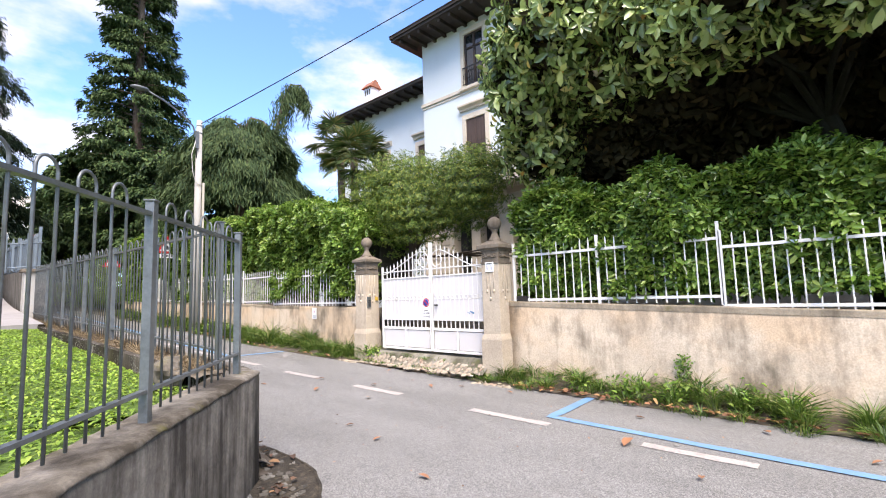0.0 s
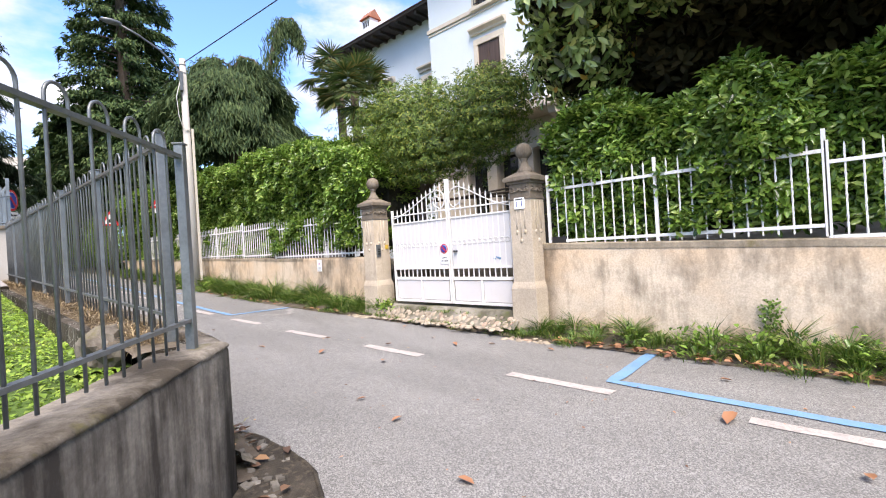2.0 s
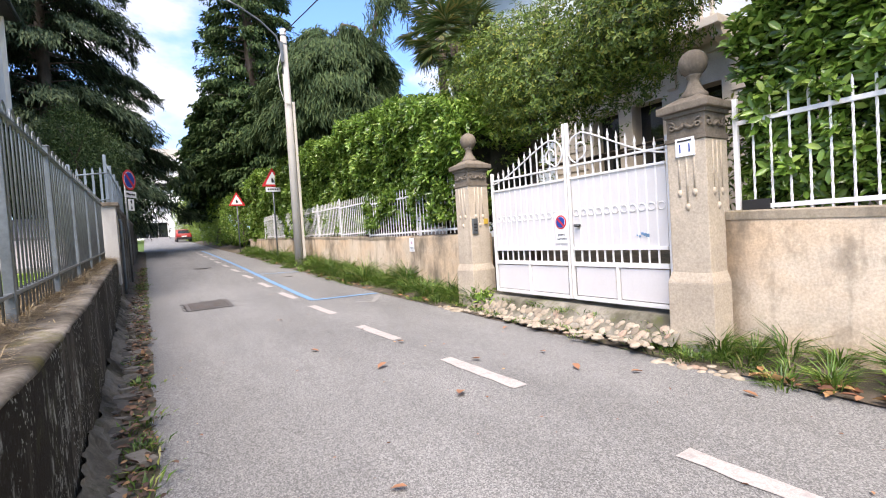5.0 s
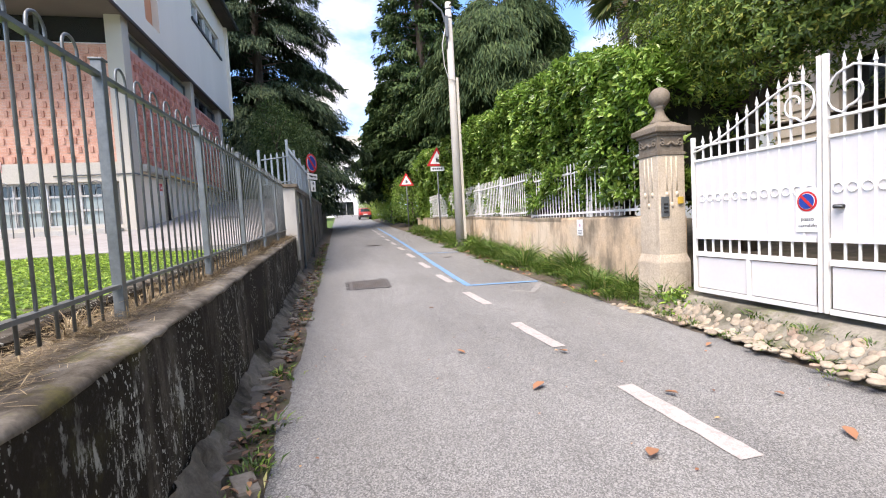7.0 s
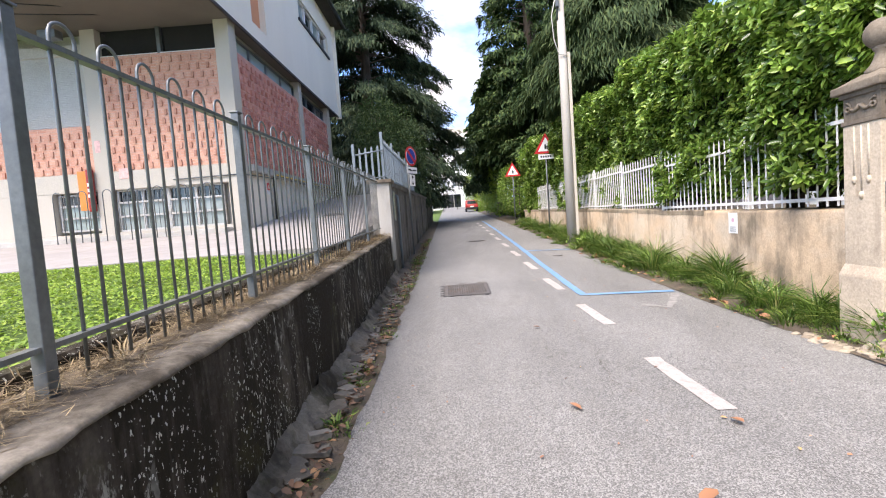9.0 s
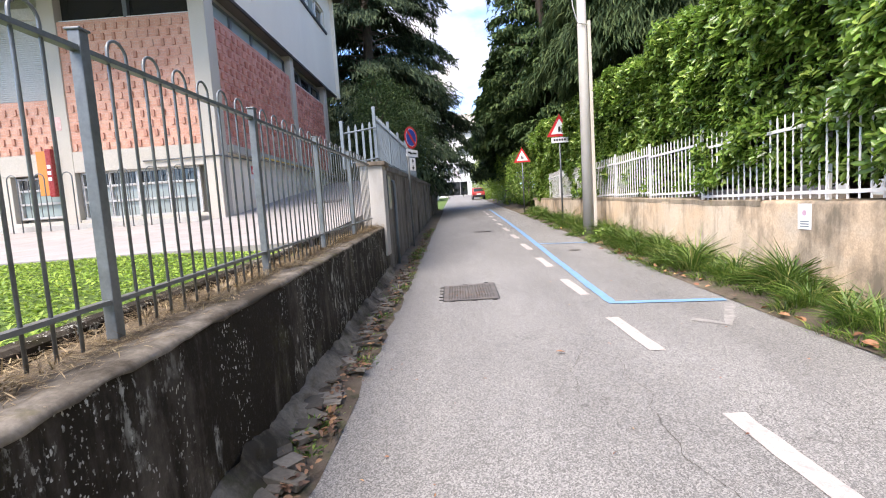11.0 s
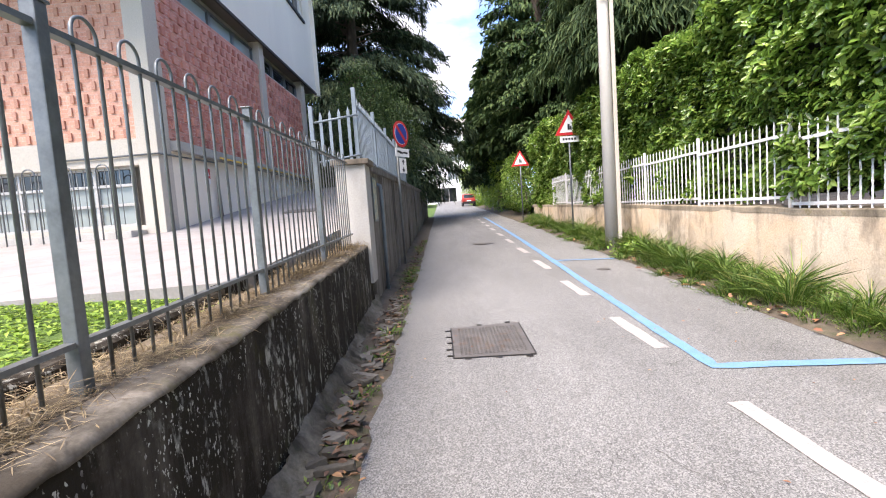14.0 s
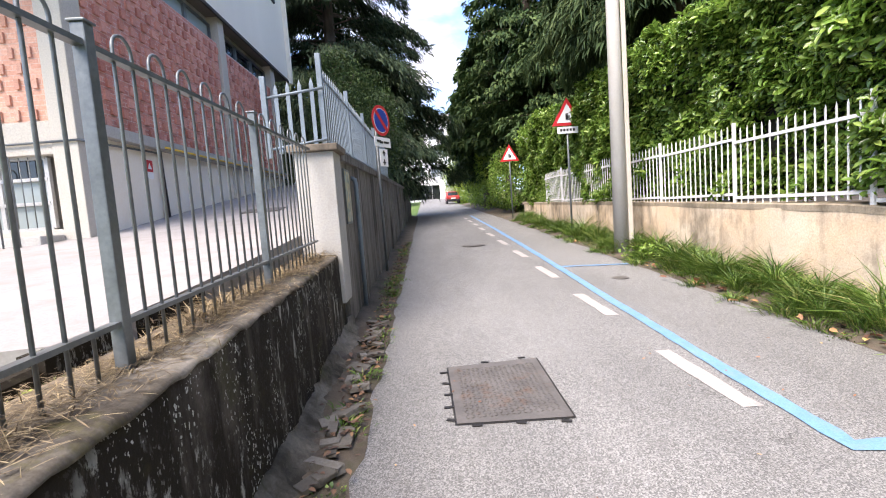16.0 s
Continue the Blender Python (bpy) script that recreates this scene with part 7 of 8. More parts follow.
def conifer(name, label, base, height, radius, n_branch, sprays, seed, material, weep=0.3, start=0.12, size=0.42, trunk_r=0.35, taper=1.0, spray_w=0.16, top_cut=0.0):
    """Conifer: trunk, tiers of drooping boughs, each hung with many sprays of needles."""
    t = thing(name, base, label, "tree")
    bx, by, bz_ = base
    bm = bm_new()
    tube(bm, [(bx, by, bz_ - 0.2), (bx + 0.1, by, bz_ + height * 0.5), (bx, by, bz_ + height)], [trunk_r, trunk_r * 0.55, 0.04], 9)
    part("trunk", bm, BARK, t)
    g = np.random.default_rng(seed)
    P, W, U = [], [], []
    bmb = bm_new()
    for k in range(n_branch):
        f = start + (1 - start) * (k + g.uniform(0, 0.8)) / n_branch
        az = g.uniform(0, math.tau)
        reach = radius * ((1 - f) ** taper * 0.92 + 0.08) * g.uniform(0.72, 1.12)
        z0 = bz_ + height * f
        m = max(6, int(sprays * reach / radius))
        s = np.sqrt(g.uniform(0.02, 1.0, m))
        droop = weep * reach
        cx = bx + math.cos(az) * reach * s
        cy = by + math.sin(az) * reach * s
        cz = z0 + 0.10 * reach * np.sin(s * 2.4) - droop * s ** 2.2
        wob = g.normal(0, 0.10 * reach * 0.5 + 0.06, m) * s
        cx = cx - math.sin(az) * wob * 1.8
        cy = cy + math.cos(az) * wob * 1.8
        cz = cz + g.normal(0, 0.09, m) - np.abs(g.normal(0, 0.22 * (0.5 + weep), m))
        P.append(np.stack([cx, cy, cz], 1))
        out = np.array([math.cos(az), math.sin(az), -0.25 - weep])
        W.append(out[None] + g.normal(0, 0.45, (m, 3)) + np.array([0, 0, -1.2 * weep]))
        U.append(np.array([0, 0, 1.0])[None] + g.normal(0, 0.4, (m, 3)) + out[None] * 0.5)
        q = [(bx + math.cos(az) * reach * v, by + math.sin(az) * reach * v, z0 + 0.10 * reach * math.sin(v * 2.4) - droop * v ** 2.2) for v in (0, 0.35, 0.7, 0.95)]
        tube(bmb, q, [0.075 * reach / radius + 0.02, 0.05 * reach / radius + 0.012, 0.02, 0.008], 4, False)
    part("bough_frame", bmb, BARK, t)
    P, W, U = np.concatenate(P), np.concatenate(W), np.concatenate(U)
    L = size * g.uniform(0.55, 1.25, len(P))
    leaf_part("crown", t, "", P, W, U, L, L * spray_w / size * g.uniform(0.7, 1.3, len(P)), material, fold=0.35, curl=0.25)
    return t


gz = lambda y: road_z(min(y, 125)) + 0.4
conifer("sequoia_tree", "tall narrow dark green conifer above the garden", (9.5, 37.0, gz(37)), 33, 4.3, 330, 330, 31, DARK_CONIFER, 0.16, 0.14, 0.38, 0.50, 0.78, 0.12)
conifer("weeping_cedar", "broad weeping blue-green cedar behind the hedge", (10.1, 22.2, gz(22)), 9.3, 4.3, 80, 2400, 32, WEEPING, 0.46, 0.64, 0.38, 0.32, 0.20, 0.05)


def arching_leader(label, pts, n, seed):
    """A bowed leader of the weeping cedar with curtains of hanging sprays."""
    t = thing("weeping_cedar", (pts[0][0], pts[0][1], gz(21)), label, "tree")
    bm = bm_new()
    tube(bm, [(pts[0][0], pts[0][1], gz(21) - 0.2)] + pts, [0.16] + [0.11 - 0.015 * k for k in range(len(pts))], 7)
    part("trunk", bm, BARK, t)
    g = np.random.default_rng(seed)
    q = np.array(pts)
    s_ = g.uniform(0, len(pts) - 1.001, n)
    i = s_.astype(int)
    f = (s_ - i)[:, None]
    P = q[i] * (1 - f) + q[i + 1] * f
    spread = np.interp(s_, [0, len(pts) - 1], [0.34, 0.07])
    drop = np.abs(g.normal(0, 1, n)) * np.interp(s_, [0, len(pts) - 1], [0.50, 0.42])
    P = P + g.normal(0, 1, (n, 3)) * spread[:, None] * np.array([1, 1, 0.4])
    P[:, 2] -= drop
    W = g.normal(0, 0.35, (n, 3)) + np.array([0, 0, -1.1])
    U = g.normal(0, 1, (n, 3))
    L = 0.40 * g.uniform(0.5, 1.2, n)
    leaf_part("crown", t, "", P, W, U, L, L * 0.11, WEEPING, fold=0.3, curl=0.2)


arching_leader("tall arching top of the weeping cedar", [(11.3, 21.7, 7.6), (11.6, 21.6, 9.6), (12.0, 21.5, 11.6), (12.4, 21.4, 12.7), (12.8, 21.1, 12.7), (13.05, 20.8, 11.8)], 3600, 33)
arching_leader("smaller arching top of the weeping cedar", [(9.6, 21.3, 7.4), (9.75, 21.2, 9.3), (10.1, 21.0, 10.15), (10.6, 20.8, 10.05), (10.95, 20.6, 9.3)], 2600, 30)
conifer("cedar_tree", "big dark deodar cedar with drooping boughs beyond the school", (-1.6, 36.5, gz(36)), 25, 7.6, 250, 1150, 34, CEDAR, 0.30, 0.10, 0.42, 0.5, 0.66, 0.075)
conifer("cedar_tree", "dark cedar behind the school roof", (-7.5, 34.0, gz(34)), 23, 6.0, 90, 260, 35, CEDAR, 0.34, 0.2, 0.6, 0.45, 0.8, 0.2)
conifer("yew_tree", "dense dark evergreen over the lane's wall", (10.3, 34.5, gz(34)), 10.5, 4.0, 120, 480, 36, DARK_CONIFER, 0.15, 0.28, 0.34, 0.3, 0.42, 0.14)
conifer("yew_tree", "dense dark evergreen further up the lane", (8.9, 41.5, gz(41)), 12.5, 4.4, 110, 380, 37, DARK_CONIFER, 0.15, 0.30, 0.45, 0.3, 0.45, 0.22)
conifer("yew_tree", "dark spreading evergreen far up the lane", (8.6, 50.0, gz(50)), 13.0, 4.6, 100, 260, 39, DARK_CONIFER, 0.15, 0.34, 0.55, 0.3, 0.5, 0.26)
conifer("yew_tree", "dark evergreen leaning over the lane", (7.9, 45.5, gz(45)), 10.0, 3.4, 110, 330, 40, DARK_CONIFER, 0.15, 0.22, 0.42, 0.3, 0.4, 0.2)
conifer("yew_tree", "dark evergreen seen behind the white gate garden", (13.5, 30.0, gz(30)), 10.5, 4.4, 90, 240, 38, DARK_CONIFER, 0.2, 0.08, 0.5, 0.3, 0.5, 0.22)

# bushes along the far lane and behind the iron fence
blob_tree("ivy_bush", "rounded dark ivy bush over the wall", "bush", [(8.0, 35.0, gz(35) - 0.5), (8.0, 35.0, gz(35) + 0.8)], [0.12, 0.08], [((7.8, 35.2, gz(35) + 1.5), (1.2, 2.2, 1.7))], 9000, 0.12, 41, LAUREL, 0.4)
blob_tree("green_bush", "tall yellow-green bush leaning over the lane", "bush", [(7.9, 46, gz(46) - 0.4), (7.8, 46, gz(46) + 1.6)], [0.14, 0.09], [((8.1, 41.5, gz(43) + 2.0), (1.5, 3.0, 2.4)), ((7.8, 47, gz(48) + 2.4), (1.6, 3.4, 2.7)), ((7.9, 53, gz(54) + 2.2), (1.4, 3.6, 2.4)), ((8.2, 62, gz(62) + 2.4), (1.9, 4.5, 2.8)), ((8.0, 72, gz(70) + 2.6), (2.2, 6, 3.0))], 26000, 0.20, 42, BRIGHT_BUSH, 0.4)
blob_tree("shrub_tree", "mixed green shrub behind the grey iron fence", "bush", [(0.4, 27, yard_z(27) - 0.2), (0.4, 27, 4.2)], [0.12, 0.08], [((0.5, 26.0, 5.2), (1.2, 2.2, 1.7)), ((0.9, 30.0, 5.3), (1.4, 2.6, 2.2)), ((1.0, 35.0, 5.4), (1.6, 3.0, 2.2)), ((0.2, 28, 6.6), (1.1, 1.6, 1.2))], 26000, 0.11, 43, DARK_CONIFER, 0.5)
blob_tree("garden_shrub", "leafy shrubs filling the garden behind the hedge", "bush", [(10.8, 14, gz(14)), (10.8, 14, 2.6)], [0.1, 0.07], [((10.8, 13.4, 2.9), (1.4, 2.4, 1.9)), ((11.2, 5.6, 2.2), (1.0, 1.2, 1.5))], 9000, 0.12, 44, MAPLE, 0.5)


def fan_palm(x, y, z, height, seed):
    t = thing("fan_palm", (x, y, z), "windmill fan palm rising behind the maple", "palm")
    bm = bm_new()
    tube(bm, [(x, y, z - 0.2), (x + 0.05, y, z + height * 0.5), (x, y, z + height)], [0.17, 0.15, 0.13], 9)
    part("trunk", bm, BARK, t)
    g = np.random.default_rng(seed)
    top = np.array([x, y, z + height])
    for k in range(26):
        az, el = g.uniform(0, math.tau), g.uniform(-0.9, 1.15)
        d = np.array([math.cos(az) * math.cos(el), math.sin(az) * math.cos(el), math.sin(el)])
        stem = top + d * g.uniform(0.65, 0.95)
        bm = bm_new()
        tube(bm, [tuple(top), tuple(top + (stem - top) * 0.5 + np.array([0, 0, 0.04])), tuple(stem)], [0.016, 0.013, 0.010], 5)
        fr = part("frond", bm, PALM, t)
        m = 30
        side = np.cross(d, np.array([0.1, 0.05, 1.0]))
        side /= np.linalg.norm(side)
        up = np.cross(side, d)
        a = np.linspace(-1.9, 1.9, m)
        way = d[None] * np.cos(a)[:, None] + side[None] * np.sin(a)[:, None] + np.array([0, 0, -0.22])[None] + g.normal(0, 0.03, (m, 3))
        me = leaf_mesh("blade_fan", np.tile(stem[None], (m, 1)), way, np.tile(up[None], (m, 1)), g.uniform(0.55, 0.75, m), np.full(m, 0.045), PALM, 0.3, 0.12)
        ob = new("blade_fan", me)
        ob.parent = fr
        ob.matrix_parent_inverse = (t.matrix_basis @ fr.matrix_parent_inverse @ fr.matrix_basis).inverted()
        tagged(ob, kind="stuff")
    return t


fan_palm(10.6, 14.6, 0.8, 6.7, 51)
fan_palm(10.0, 13.0, 0.8, 5.6, 52)

# ---- grass, lawn, litter ----
def blades(name, label, P, lean, size, material, seed, width=0.012, upright=1.0, category="grass"):
    g = np.random.default_rng(seed)
    n = len(P)
    a = g.uniform(0, math.tau, n)
    way = np.stack([np.cos(a) * lean, np.sin(a) * lean, np.full(n, upright)], 1) + g.normal(0, 0.2, (n, 3))
    up = np.stack([-np.cos(a), -np.sin(a), np.full(n, 0.4)], 1)
    L = size * g.uniform(0.5, 1.25, n)
    ob = new(name, leaf_mesh(name, P, way, up, L, np.full(n, width) * g.uniform(0.7, 1.4, n), material, 0.1, 0.35))
    return tagged(ob, label, category, kind="stuff")


def tufts(centres, per, spread, size, seed, name, label, material, width=0.012, lean=0.9):
    """Clumps of blades that arch outwards from each clump's heart; clumps differ in height."""
    g = np.random.default_rng(seed)
    P, W, U, L = [], [], [], []
    for c in centres:
        k = int(per * g.uniform(0.5, 1.4))
        tall = size * g.choice([0.45, 0.7, 0.9, 1.1, 1.35], p=[0.2, 0.25, 0.25, 0.2, 0.1])
        q = g.normal(0, spread, (k, 3))
        q[:, 2] = 0
        out = q / (np.linalg.norm(q, axis=1, keepdims=True) + 0.02)
        P.append(q + np.array(c)[None])
        W.append(out * lean * g.uniform(0.2, 1.2, (k, 1)) + np.array([0, 0, 1.0]) + g.normal(0, 0.18, (k, 3)))
        U.append(-out + np.array([0, 0, 0.5]) + g.normal(0, 0.1, (k, 3)))
        L.append(tall * g.uniform(0.55, 1.2, k))
    P, W, U, L = np.concatenate(P), np.concatenate(W), np.concatenate(U), np.concatenate(L)
    ob = new(name, leaf_mesh(name, P, W, U, L, width * g.uniform(0.7, 1.4, len(P)), material, 0.1, 0.45))
    return tagged(ob, label, "grass", kind="stuff")


g1 = np.random.default_rng(61)
cent = []
for y in np.arange(-12, 31, 0.17):
    if 5.55 < y < 8.6:
        continue
    thick = float(np.interp(y, [-12, 0, 4.9, 5.3, 8.8, 10, 13, 18, 31], [0.6, 0.7, 0.9, 0.7, 0.7, 0.8, 1.0, 1.0, 0.7]))
    if g1.uniform() < thick:
        x = (7.20 if y < 6 else 7.26 if y < 10.5 else 7.40) + g1.normal(0, 0.12)
        cent.append((x, y + g1.normal(0, 0.05), road_z(y) + (x - 6.84) * 0.16 - 0.03))
        if y > 9.6 and g1.uniform() < 0.35:
            x2 = 7.10 + g1.normal(0, 0.06)
            cent.append((x2, y, road_z(y) + (x2 - 6.84) * 0.16 - 0.03))
tufts(cent, 95, 0.05, 0.36, 62, "verge_grass", "long green grass tufts along the villa wall", GRASS, 0.012, 0.85)
cent = [(c[0] - 0.20 + g1.normal(0, 0.05), c[1] + g1.normal(0, 0.1), c[2] - 0.05) for c in cent if g1.uniform() < 0.75]
tufts(cent, 80, 0.08, 0.17, 64, "verge_weeds", "short weeds at the asphalt's edge", GRASS, 0.014)
cent = [(7.30 + g1.normal(0, 0.09), y + g1.normal(0, 0.12), road_z(y) + 0.03) for y in np.concatenate([np.arange(9.5, 15.5, 0.50), np.arange(15.5, 24, 0.6)])]
tufts(cent, 170, 0.055, 0.50, 65, "tall_grass", "tall arching grass clumps against the garden wall", GRASS, 0.013, 0.95)
# broad-leaved weeds
P = []
for y in np.concatenate([g1.uniform(-8, 4.0, 46), g1.uniform(8.4, 8.8, 6), g1.uniform(17.5, 19.0, 10)]):
    k = 26
    q = g1.normal(0, 0.09, (k, 3)) + np.array([7.15 + g1.normal(0, 0.1), y, road_z(y) + 0.16])
    P.append(q)
P = np.concatenate(P)
W = g1.normal(0, 0.7, P.shape) + np.array([-0.2, 0, 0.5])
wd = new("broad_weeds", leaf_mesh("broad_weeds", P, W, np.tile(np.array([[-0.3, 0, 1.0]]), (len(P), 1)), g1.uniform(0.05, 0.11, len(P)), g1.uniform(0.03, 0.06, len(P)), LAUREL))
tagged(wd, "broad-leaved weeds at the foot of the garden wall", "weeds", kind="stuff")
# climbing weed on the wall
P = np.stack([np.full(150, 7.40) - g1.uniform(0, 0.05, 150), 2.02 + g1.normal(0, 0.055, 150), g1.uniform(0.05, 0.52, 150)], 1)
ivy = new("wall_ivy", leaf_mesh("wall_ivy", P, g1.normal(0, 0.8, P.shape) + np.array([-0.5, 0, 0]), np.tile(np.array([[-1.0, 0, 0.6]]), (150, 1)), g1.uniform(0.03, 0.06, 150), g1.uniform(0.02, 0.04, 150), LAUREL))
tagged(ivy, "small ivy climbing the cream garden wall", "ivy", kind="stuff")

# lawn leaves
n = 115000
xy = np.stack([g1.uniform(-7.5, 1.62, n), g1.uniform(-3.0, 11.6, n)], 1)
rel = xy - np.array([CORNER.x, CORNER.y])
keep = (rel @ np.array([CN.x, CN.y]) > 0.36) & (xy[:, 1] < 11.25 + 0.10 * xy[:, 0])
xy = xy[keep]
Z = np.array([max(lawn_z(x, y), 0) for x, y in xy])
inner = (xy - np.array([CORNER.x, CORNER.y])) @ np.array([CN.x, CN.y])
P = np.stack([xy[:, 0], xy[:, 1], Z], 1)
near = inner < 2.4
P[near, 2] = np.maximum(P[near, 2], np.array([max(0.60, min(0.76, lawn_z(x, y))) - 0.02 for x, y in xy[near]]) if near.any() else 0)
blades("lawn_leaves", "lush clover and grass leaves of the lawn", P, 1.2, 0.05, LAWN, 71, 0.022, 0.9, "lawn")

# dry needles and earth on the coping, and straw
n = 24000
y = 4.5 + 10.3 * (g1.uniform(0, 1, n) + 0.012 * np.sin(g1.uniform(0, 1, n) * 60))
y = np.clip(y + 0.10 * np.sin(y * 9.0) * g1.uniform(0, 1, n), 4.5, 14.8)
x = 1.85 + g1.normal(0, 0.10, n)
P = np.stack([np.clip(x, 1.62, 2.09), y, np.array([ret_top(q) for q in y]) + 0.012 + np.abs(g1.normal(0, 0.014, n)) * (1.4 + np.sin(y * 5.3))], 1)
W = g1.normal(0, 1.0, (n, 3)) * np.array([1, 1, 0.18])
nd = new("dry_needles", leaf_mesh("dry_needles", P, W, np.tile(np.array([[0, 0, 1.0]]), (n, 1)), g1.uniform(0.03, 0.10, n), g1.uniform(0.002, 0.0055, n), STRAW, 0.1, 0.05))
tagged(nd, "dry brown needles and straw lying on the wall top", "litter", kind="stuff")


def fallen(name, label, P, size, seed, material=DRY_LEAF):
    g = np.random.default_rng(seed)
    n = len(P)
    W = g.normal(0, 1, (n, 3)) * np.array([1, 1, 0.12])
    L = size * g.uniform(0.6, 1.3, n)
    ob = new(name, leaf_mesh(name, P, W, np.array([0, 0, 1.0])[None] + g.normal(0, 0.3, (n, 3)), L, L * g.uniform(0.4, 0.6, n), material, 0.28, -0.08))
    return tagged(ob, label, "fallen leaves", kind="stuff")


y = np.concatenate([g1.uniform(-8, 4.5, 300), g1.uniform(9, 22, 60)])
x = np.concatenate([6.86 + np.abs(g1.normal(0, 0.10, 300)) - 0.08, 6.88 + g1.normal(0, 0.07, 60)])
fallen("fallen_leaves", "dry orange magnolia leaves along the verge", np.stack([x, y, np.array([road_z(q) + 0.005 for q in y]) + 0.02], 1), 0.115, 81)
y = g1.uniform(4.9, 24, 900)
x = 2.45 + g1.normal(0, 0.07, 900) - np.where(y > 11, 0.06, 0)
fallen("gutter_leaves", "dry brown leaves in the gutter", np.stack([x, y, np.array([road_z(q) + 0.055 for q in y])], 1), 0.058, 82, BROWN_LEAF)
n = 150
y = g1.uniform(-3, 14, n)
x = g1.uniform(2.7, 6.8, n)
fallen("scattered_scraps", "tiny dark leaf scraps scattered on the asphalt", np.array([drape(a, b, 0.012) for a, b in zip(x, y)]), 0.03, 83)


def single_leaf(x, y, size, k):
    ob = new("fallen_leaf", leaf_mesh("fallen_leaf", np.array([drape(x, y, 0.016)]), np.array([[math.cos(k), math.sin(k), 0.05]]), np.array([[0.1, 0.1, 1.0]]), np.array([size]), np.array([size * 0.5]), DRY_LEAF, 0.22, -0.1))
    tagged(ob, "single dry orange leaf lying on the asphalt", "fallen leaf", "single fallen leaves")


for k, (x, y, s) in enumerate([(4.95, 2.0, 0.22), (3.1, 3.0, 0.13), (4.6, 1.2, 0.12), (5.35, 6.55, 0.12), (4.45, 6.9, 0.15), (4.2, 8.0, 0.12), (4.75, 5.85, 0.15), (3.6, 4.9, 0.10), (5.9, 5.6, 0.14), (6.3, 5.2, 0.12), (6.1, 6.3, 0.10), (3.45, 4.2, 0.11), (6.4, 4.3, 0.12), (4.35, 10.3, 0.09), (5.1, 7.75, 0.12), (6.5, 7.4, 0.1), (6.2, 2.2, 0.12), (6.5, 1.0, 0.14), (5.9, 0.1, 0.12)]):
    single_leaf(x, y, s, k * 1.7)

# ---- cobbles before the gate and rubble in the gutter ----
cob = new("cobble_strip")
tagged(cob, "strip of rounded river cobbles along the road before the gate", "cobbles")
cob.location = (7.0, 7.0, 0.0)
meshes = []
for k in range(5):
    bm = bm_new()
    bmesh.ops.create_icosphere(bm, subdivisions=2, radius=1.0)
    for v in bm.verts:
        v.co *= 1 + 0.16 * noise.noise(v.co * 1.3 + Vector((k * 7, 0, 0)))
    for f in bm.faces:
        f.smooth = True
    meshes.append(mesh_of("cobble", bm, COBBLE))
g2 = np.random.default_rng(91)
for k in range(300):
    y = 4.6 + 4.9 * (k + g2.uniform(0, 1)) / 300
    wide = 0.18 + 0.26 * math.exp(-((y - 6.4) / 1.8) ** 2)
    r = g2.uniform(0, 1)
    x = (7.13 if 5.35 < y < 8.85 else 7.0) - wide * r
    foot = max(drape(x, y, 0.0)[2], float(np.interp(x, [6.93, 7.05, 7.15], [-0.01, 0.075, 0.155])) if 5.35 < y < 8.85 else -1.0)
    o = new("cobble", meshes[int(g2.integers(0, 5))])
    o.parent = cob
    o.location = (x - 7.0, y - 7.0, foot + g2.normal(0, 0.003))
    lean = -0.66 if 5.35 < y < 8.85 and x > 6.93 else 0.0
    o.rotation_euler = (g2.uniform(-0.2, 0.2), lean + g2.uniform(-0.2, 0.2), g2.uniform(-0.6, 0.6))
    w = g2.uniform(0.028, 0.058)
    o.scale = (w * g2.uniform(0.9, 1.5), w, w * 0.48)
rub = new("gutter_rubble")
tagged(rub, "broken cement pieces lining the gutter at the wall foot", "rubble")
rub.location = (2.3, 8.0, 0.0)
meshes = []
for k in range(4):
    bm = bm_new()
    vs = box(bm, -1, -1, -1, 1, 1, 1, 0.15)
    for v in bm.verts:
        v.co += Vector((noise.noise(v.co + Vector((k * 5, 1, 2))), noise.noise(v.co + Vector((k * 5, 7, 3))), noise.noise(v.co + Vector((k * 5, 4, 9))))) * 0.35
    meshes.append(mesh_of("rubble_piece", bm, RUBBLE))
for k in range(90):
    y = 5.1 + 10.4 * k / 90 + g2.normal(0, 0.05)
    o = new("rubble_piece", meshes[k % 4])
    o.parent = rub
    x = 2.34 + g2.normal(0, 0.05)
    o.location = (x - 2.3, y - 8.0, road_z(y) + 0.035)
    o.rotation_euler = (g2.uniform(-0.15, 0.15), g2.uniform(-0.15, 0.15), g2.uniform(0, 6.28))
    o.scale = (g2.uniform(0.02, 0.08), g2.uniform(0.025, 0.13), g2.uniform(0.010, 0.026))
# tufts in the gutter
cent = [(2.42 + g2.normal(0, 0.05), y, road_z(y) + 0.01) for y in g2.uniform(4.9, 24, 85)]
tufts(cent, 30, 0.06, 0.075, 95, "gutter_weeds", "small green weeds in the gutter", GRASS, 0.016)

# weeds between the cobbles and on the threshold
cent = [(6.93 + g2.normal(0, 0.10), y, road_z(y) + 0.03) for y in g2.uniform(4.9, 9.2, 40)] + [(7.18 + g2.normal(0, 0.05), y, 0.14) for y in g2.uniform(5.6, 8.4, 16)]
tufts(cent, 26, 0.05, 0.085, 97, "threshold_weeds", "small weeds between the cobbles before the gate", GRASS, 0.013)
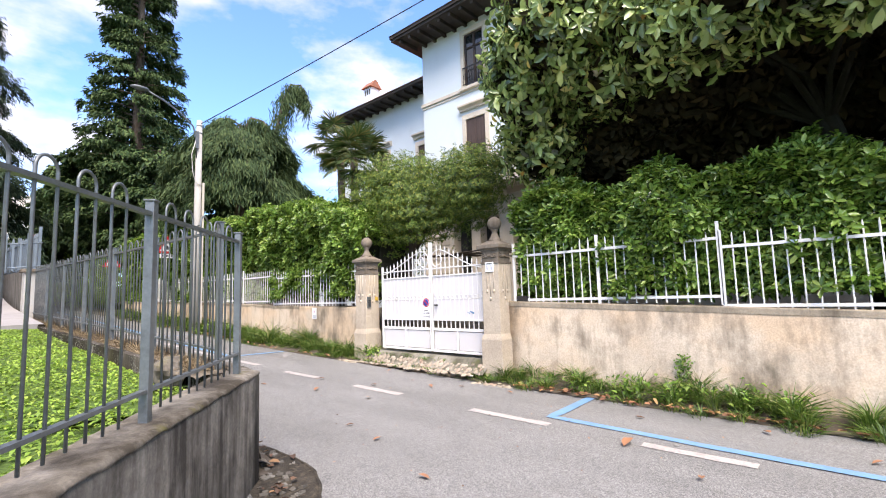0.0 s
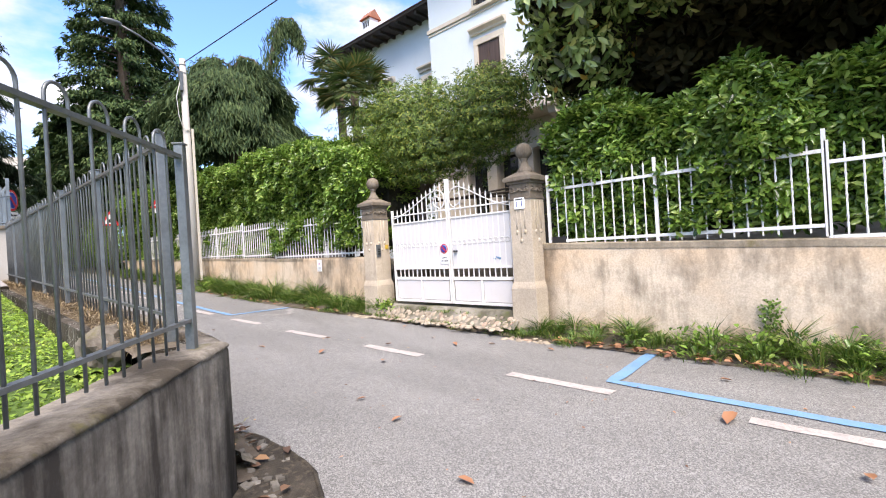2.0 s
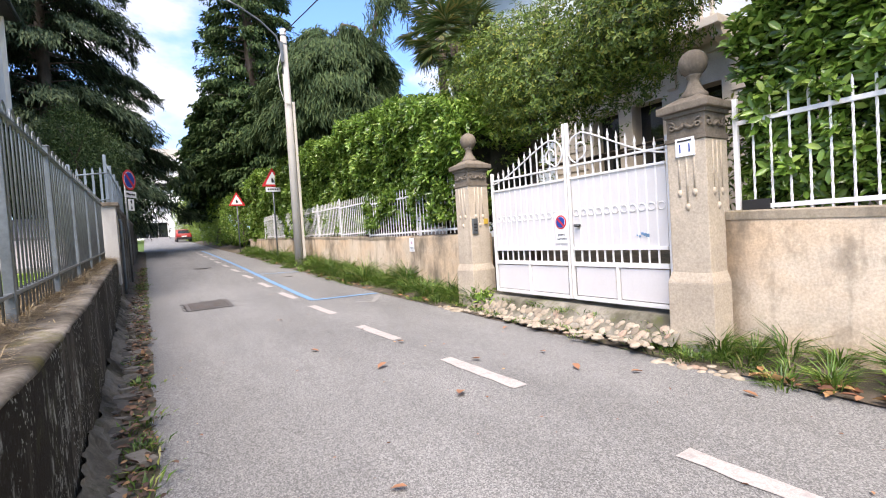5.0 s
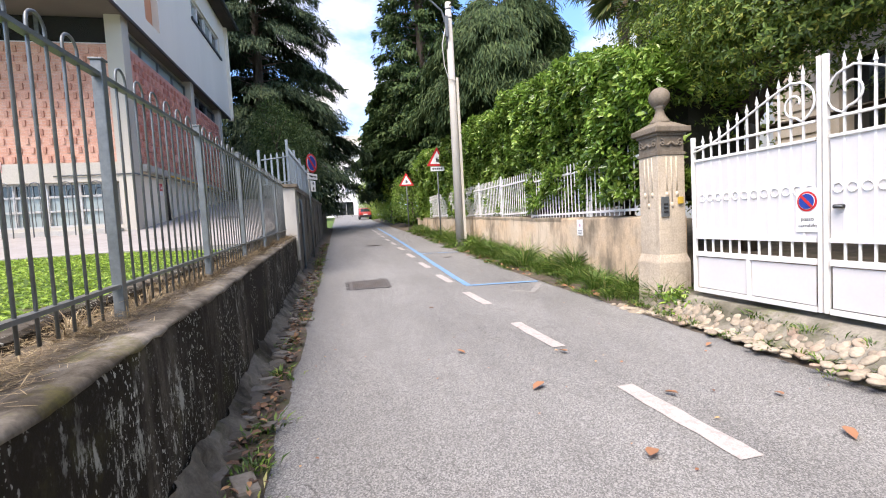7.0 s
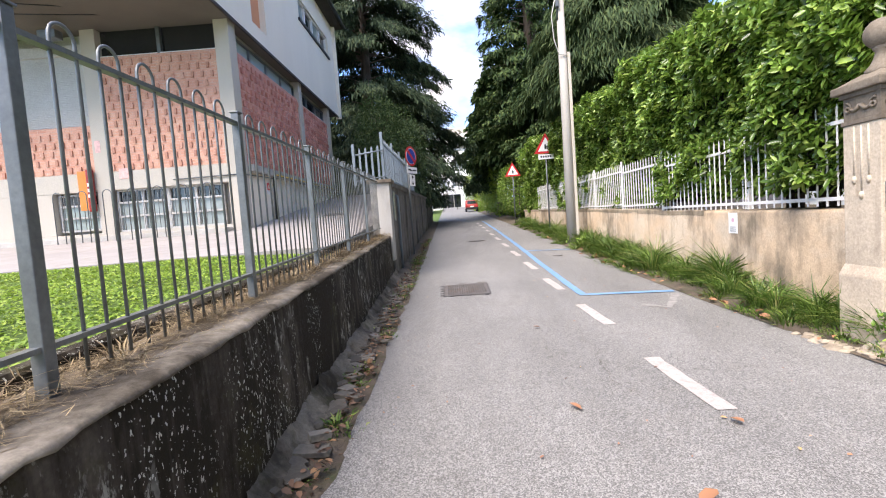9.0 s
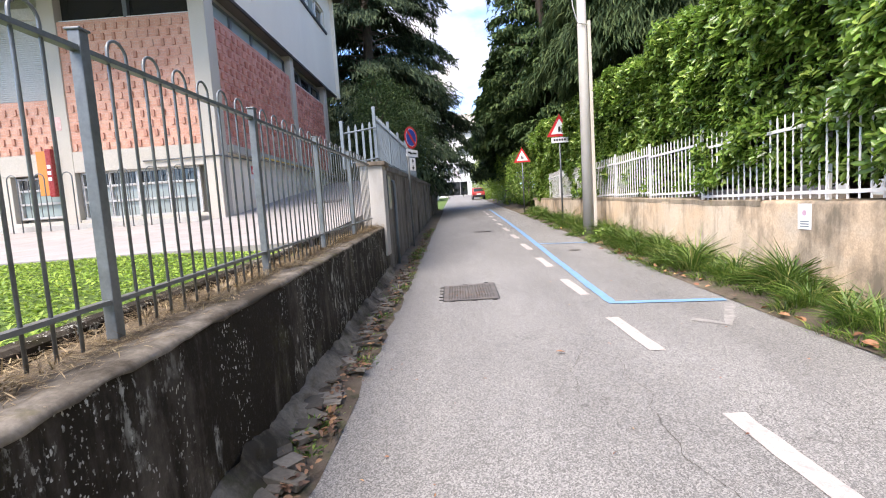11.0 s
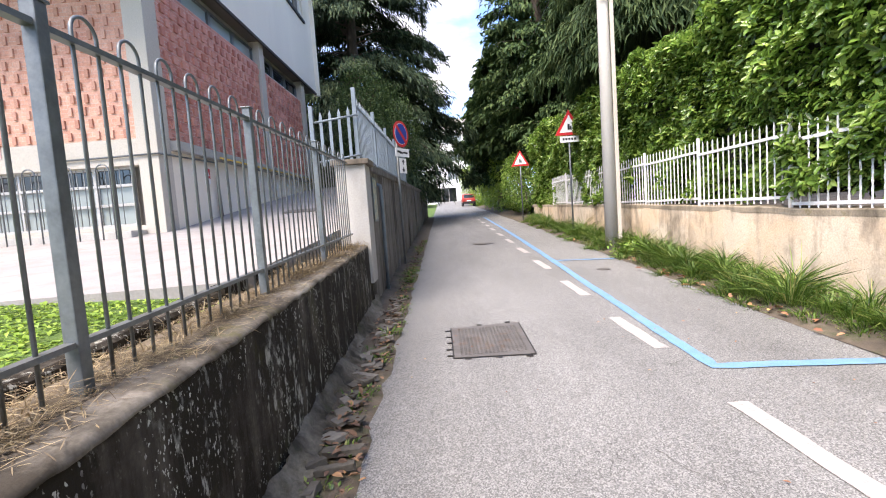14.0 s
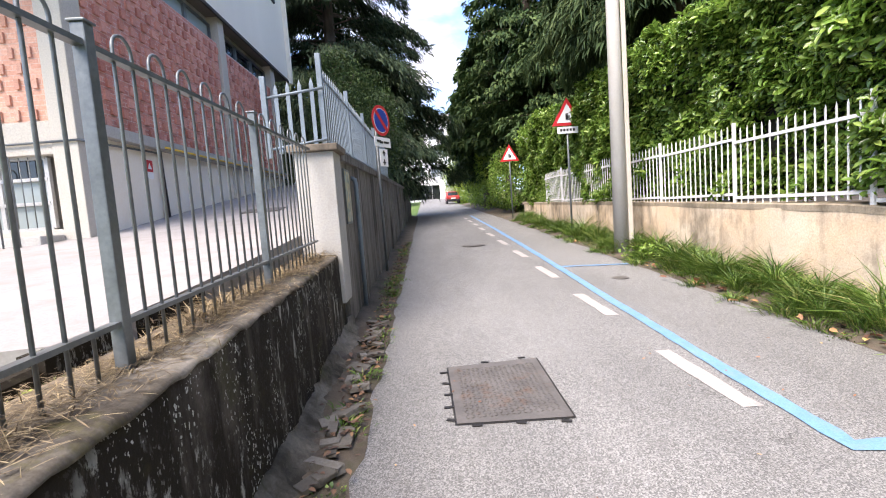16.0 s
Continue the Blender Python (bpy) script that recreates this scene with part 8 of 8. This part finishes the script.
# straw tussocks on the wall top
cent = [(1.80 + g2.normal(0, 0.05), y, ret_top(y)) for y in np.concatenate([g2.uniform(4.6, 7.6, 12), g2.uniform(7.6, 14.6, 14)])]
tufts(cent, 55, 0.05, 0.12, 98, "straw_tussocks", "tussocks of dry straw on the wall top", STRAW, 0.006, 1.6)

g3 = np.random.default_rng(123)
y = g3.uniform(3.5, 5.2, 26)
P = np.array([drape(float(np.interp(b, [3.5, 4.2, 5.2], [1.95, 2.36, 2.42])) + g3.normal(0, 0.09), b, 0.03) for b in y])
fallen("corner_leaves", "large dry brown leaves on the bare earth at the wall's corner", P, 0.095, 124, BROWN_LEAF)

clods = new("earth_clods")
tagged(clods, "small stones and clods on the bare earth at the wall's corner", "rubble")
clods.location = (2.3, 4.2, 0.0)
for k in range(70):
    y = g3.uniform(3.35, 5.3)
    x = float(np.interp(y, [3.3, 4.2, 5.3], [1.9, 2.36, 2.40])) + g3.normal(0, 0.10)
    o = new("clod", meshes[k % 4])
    o.parent = clods
    o.location = Vector(drape(x, y, 0.008)) - clods.location
    o.rotation_euler = (g3.uniform(-0.3, 0.3), g3.uniform(-0.3, 0.3), g3.uniform(0, 6.28))
    w = g3.uniform(0.008, 0.028)
    o.scale = (w * g3.uniform(0.8, 1.5), w, w * 0.6)
bm = bm_new()
bmesh.ops.create_icosphere(bm, subdivisions=3, radius=1.0)
for v in bm.verts:
    v.co = Vector((v.co.x * 0.13, v.co.y * 0.20, v.co.z * 0.15)) * (1 + 0.35 * noise.noise(v.co * 1.6) + 0.12 * noise.noise(v.co * 5)) + Vector((1.60, 4.86, 0.82))
tagged(new("stone_block", mesh_of("stone_block", bm, COPING)), "rough pale broken stone lying at the lawn's corner", "stone")

# old kerb between the wall top's soil and the yard
for name, ya, yb, lift in (("kerb_lawn", 4.9, 11.35, 0.05), ("kerb_yard", 11.37, 14.84, 0.03)):
    bm = bm_new()
    rows = []
    for i in range(61):
        y = ya + (yb - ya) * i / 60
        top = max(ret_top(y) + 0.06, yard_z(y) + (-0.06 if name == "kerb_lawn" else 0.012)) + 0.012 * noise.noise((0, y * 4, 2))
        x1 = 1.645 - 0.006 * (y - 5) + 0.012 * noise.noise((1, y * 3, 5))
        rows.append([bm.verts.new((x, y, z)) for x, z in ((x1, ret_top(y) - 0.1), (x1, top - 0.02), (x1 - 0.02, top), (x1 - 0.10, top), (x1 - 0.11, top - 0.2))])
    for a, b in zip(rows, rows[1:]):
        for i in range(4):
            bm.faces.new((a[i], a[i + 1], b[i + 1], b[i]))
    bm.faces.new(rows[0])
    bm.faces.new(rows[-1][::-1])
    setting(name, bm, DARK_WALL, "low blackened cement kerb behind the fence", "kerb")

# cracks in the asphalt
def crack(line, width, seed):
    bm = bm_new()
    rows = []
    for i in range(len(line) - 1):
        (ax, ay), (bx, by) = line[i], line[i + 1]
        k = max(3, int(math.hypot(bx - ax, by - ay) / 0.05))
        for j in range(k):
            u = j / k
            x, y = ax + (bx - ax) * u, ay + (by - ay) * u
            x += 0.05 * noise.noise((x * 5, y * 5, seed)) + 0.02 * noise.noise((x * 21, y * 21, seed))
            w = width * (0.5 + abs(noise.noise((x * 9, y * 9, seed + 3))))
            rows.append([bm.verts.new(drape(x + q, y, 0.0035)) for q in (-w, w)])
    for a, b in zip(rows, rows[1:]):
        bm.faces.new((a[0], a[1], b[1], b[0]))
    setting("road_crack", bm, DARK_SOIL, "fine dark crack in the asphalt", "road crack")


for k, line in enumerate([[(4.3, 10.9), (4.5, 10.45), (4.78, 10.1), (4.70, 9.75), (4.76, 9.45), (4.68, 9.1), (4.60, 8.6), (4.72, 8.1)], [(4.78, 10.1), (5.05, 9.95), (5.4, 9.7)], [(4.52, 10.4), (4.30, 9.9), (4.25, 9.4)]]):
    crack(line, 0.0022, 3 + k)
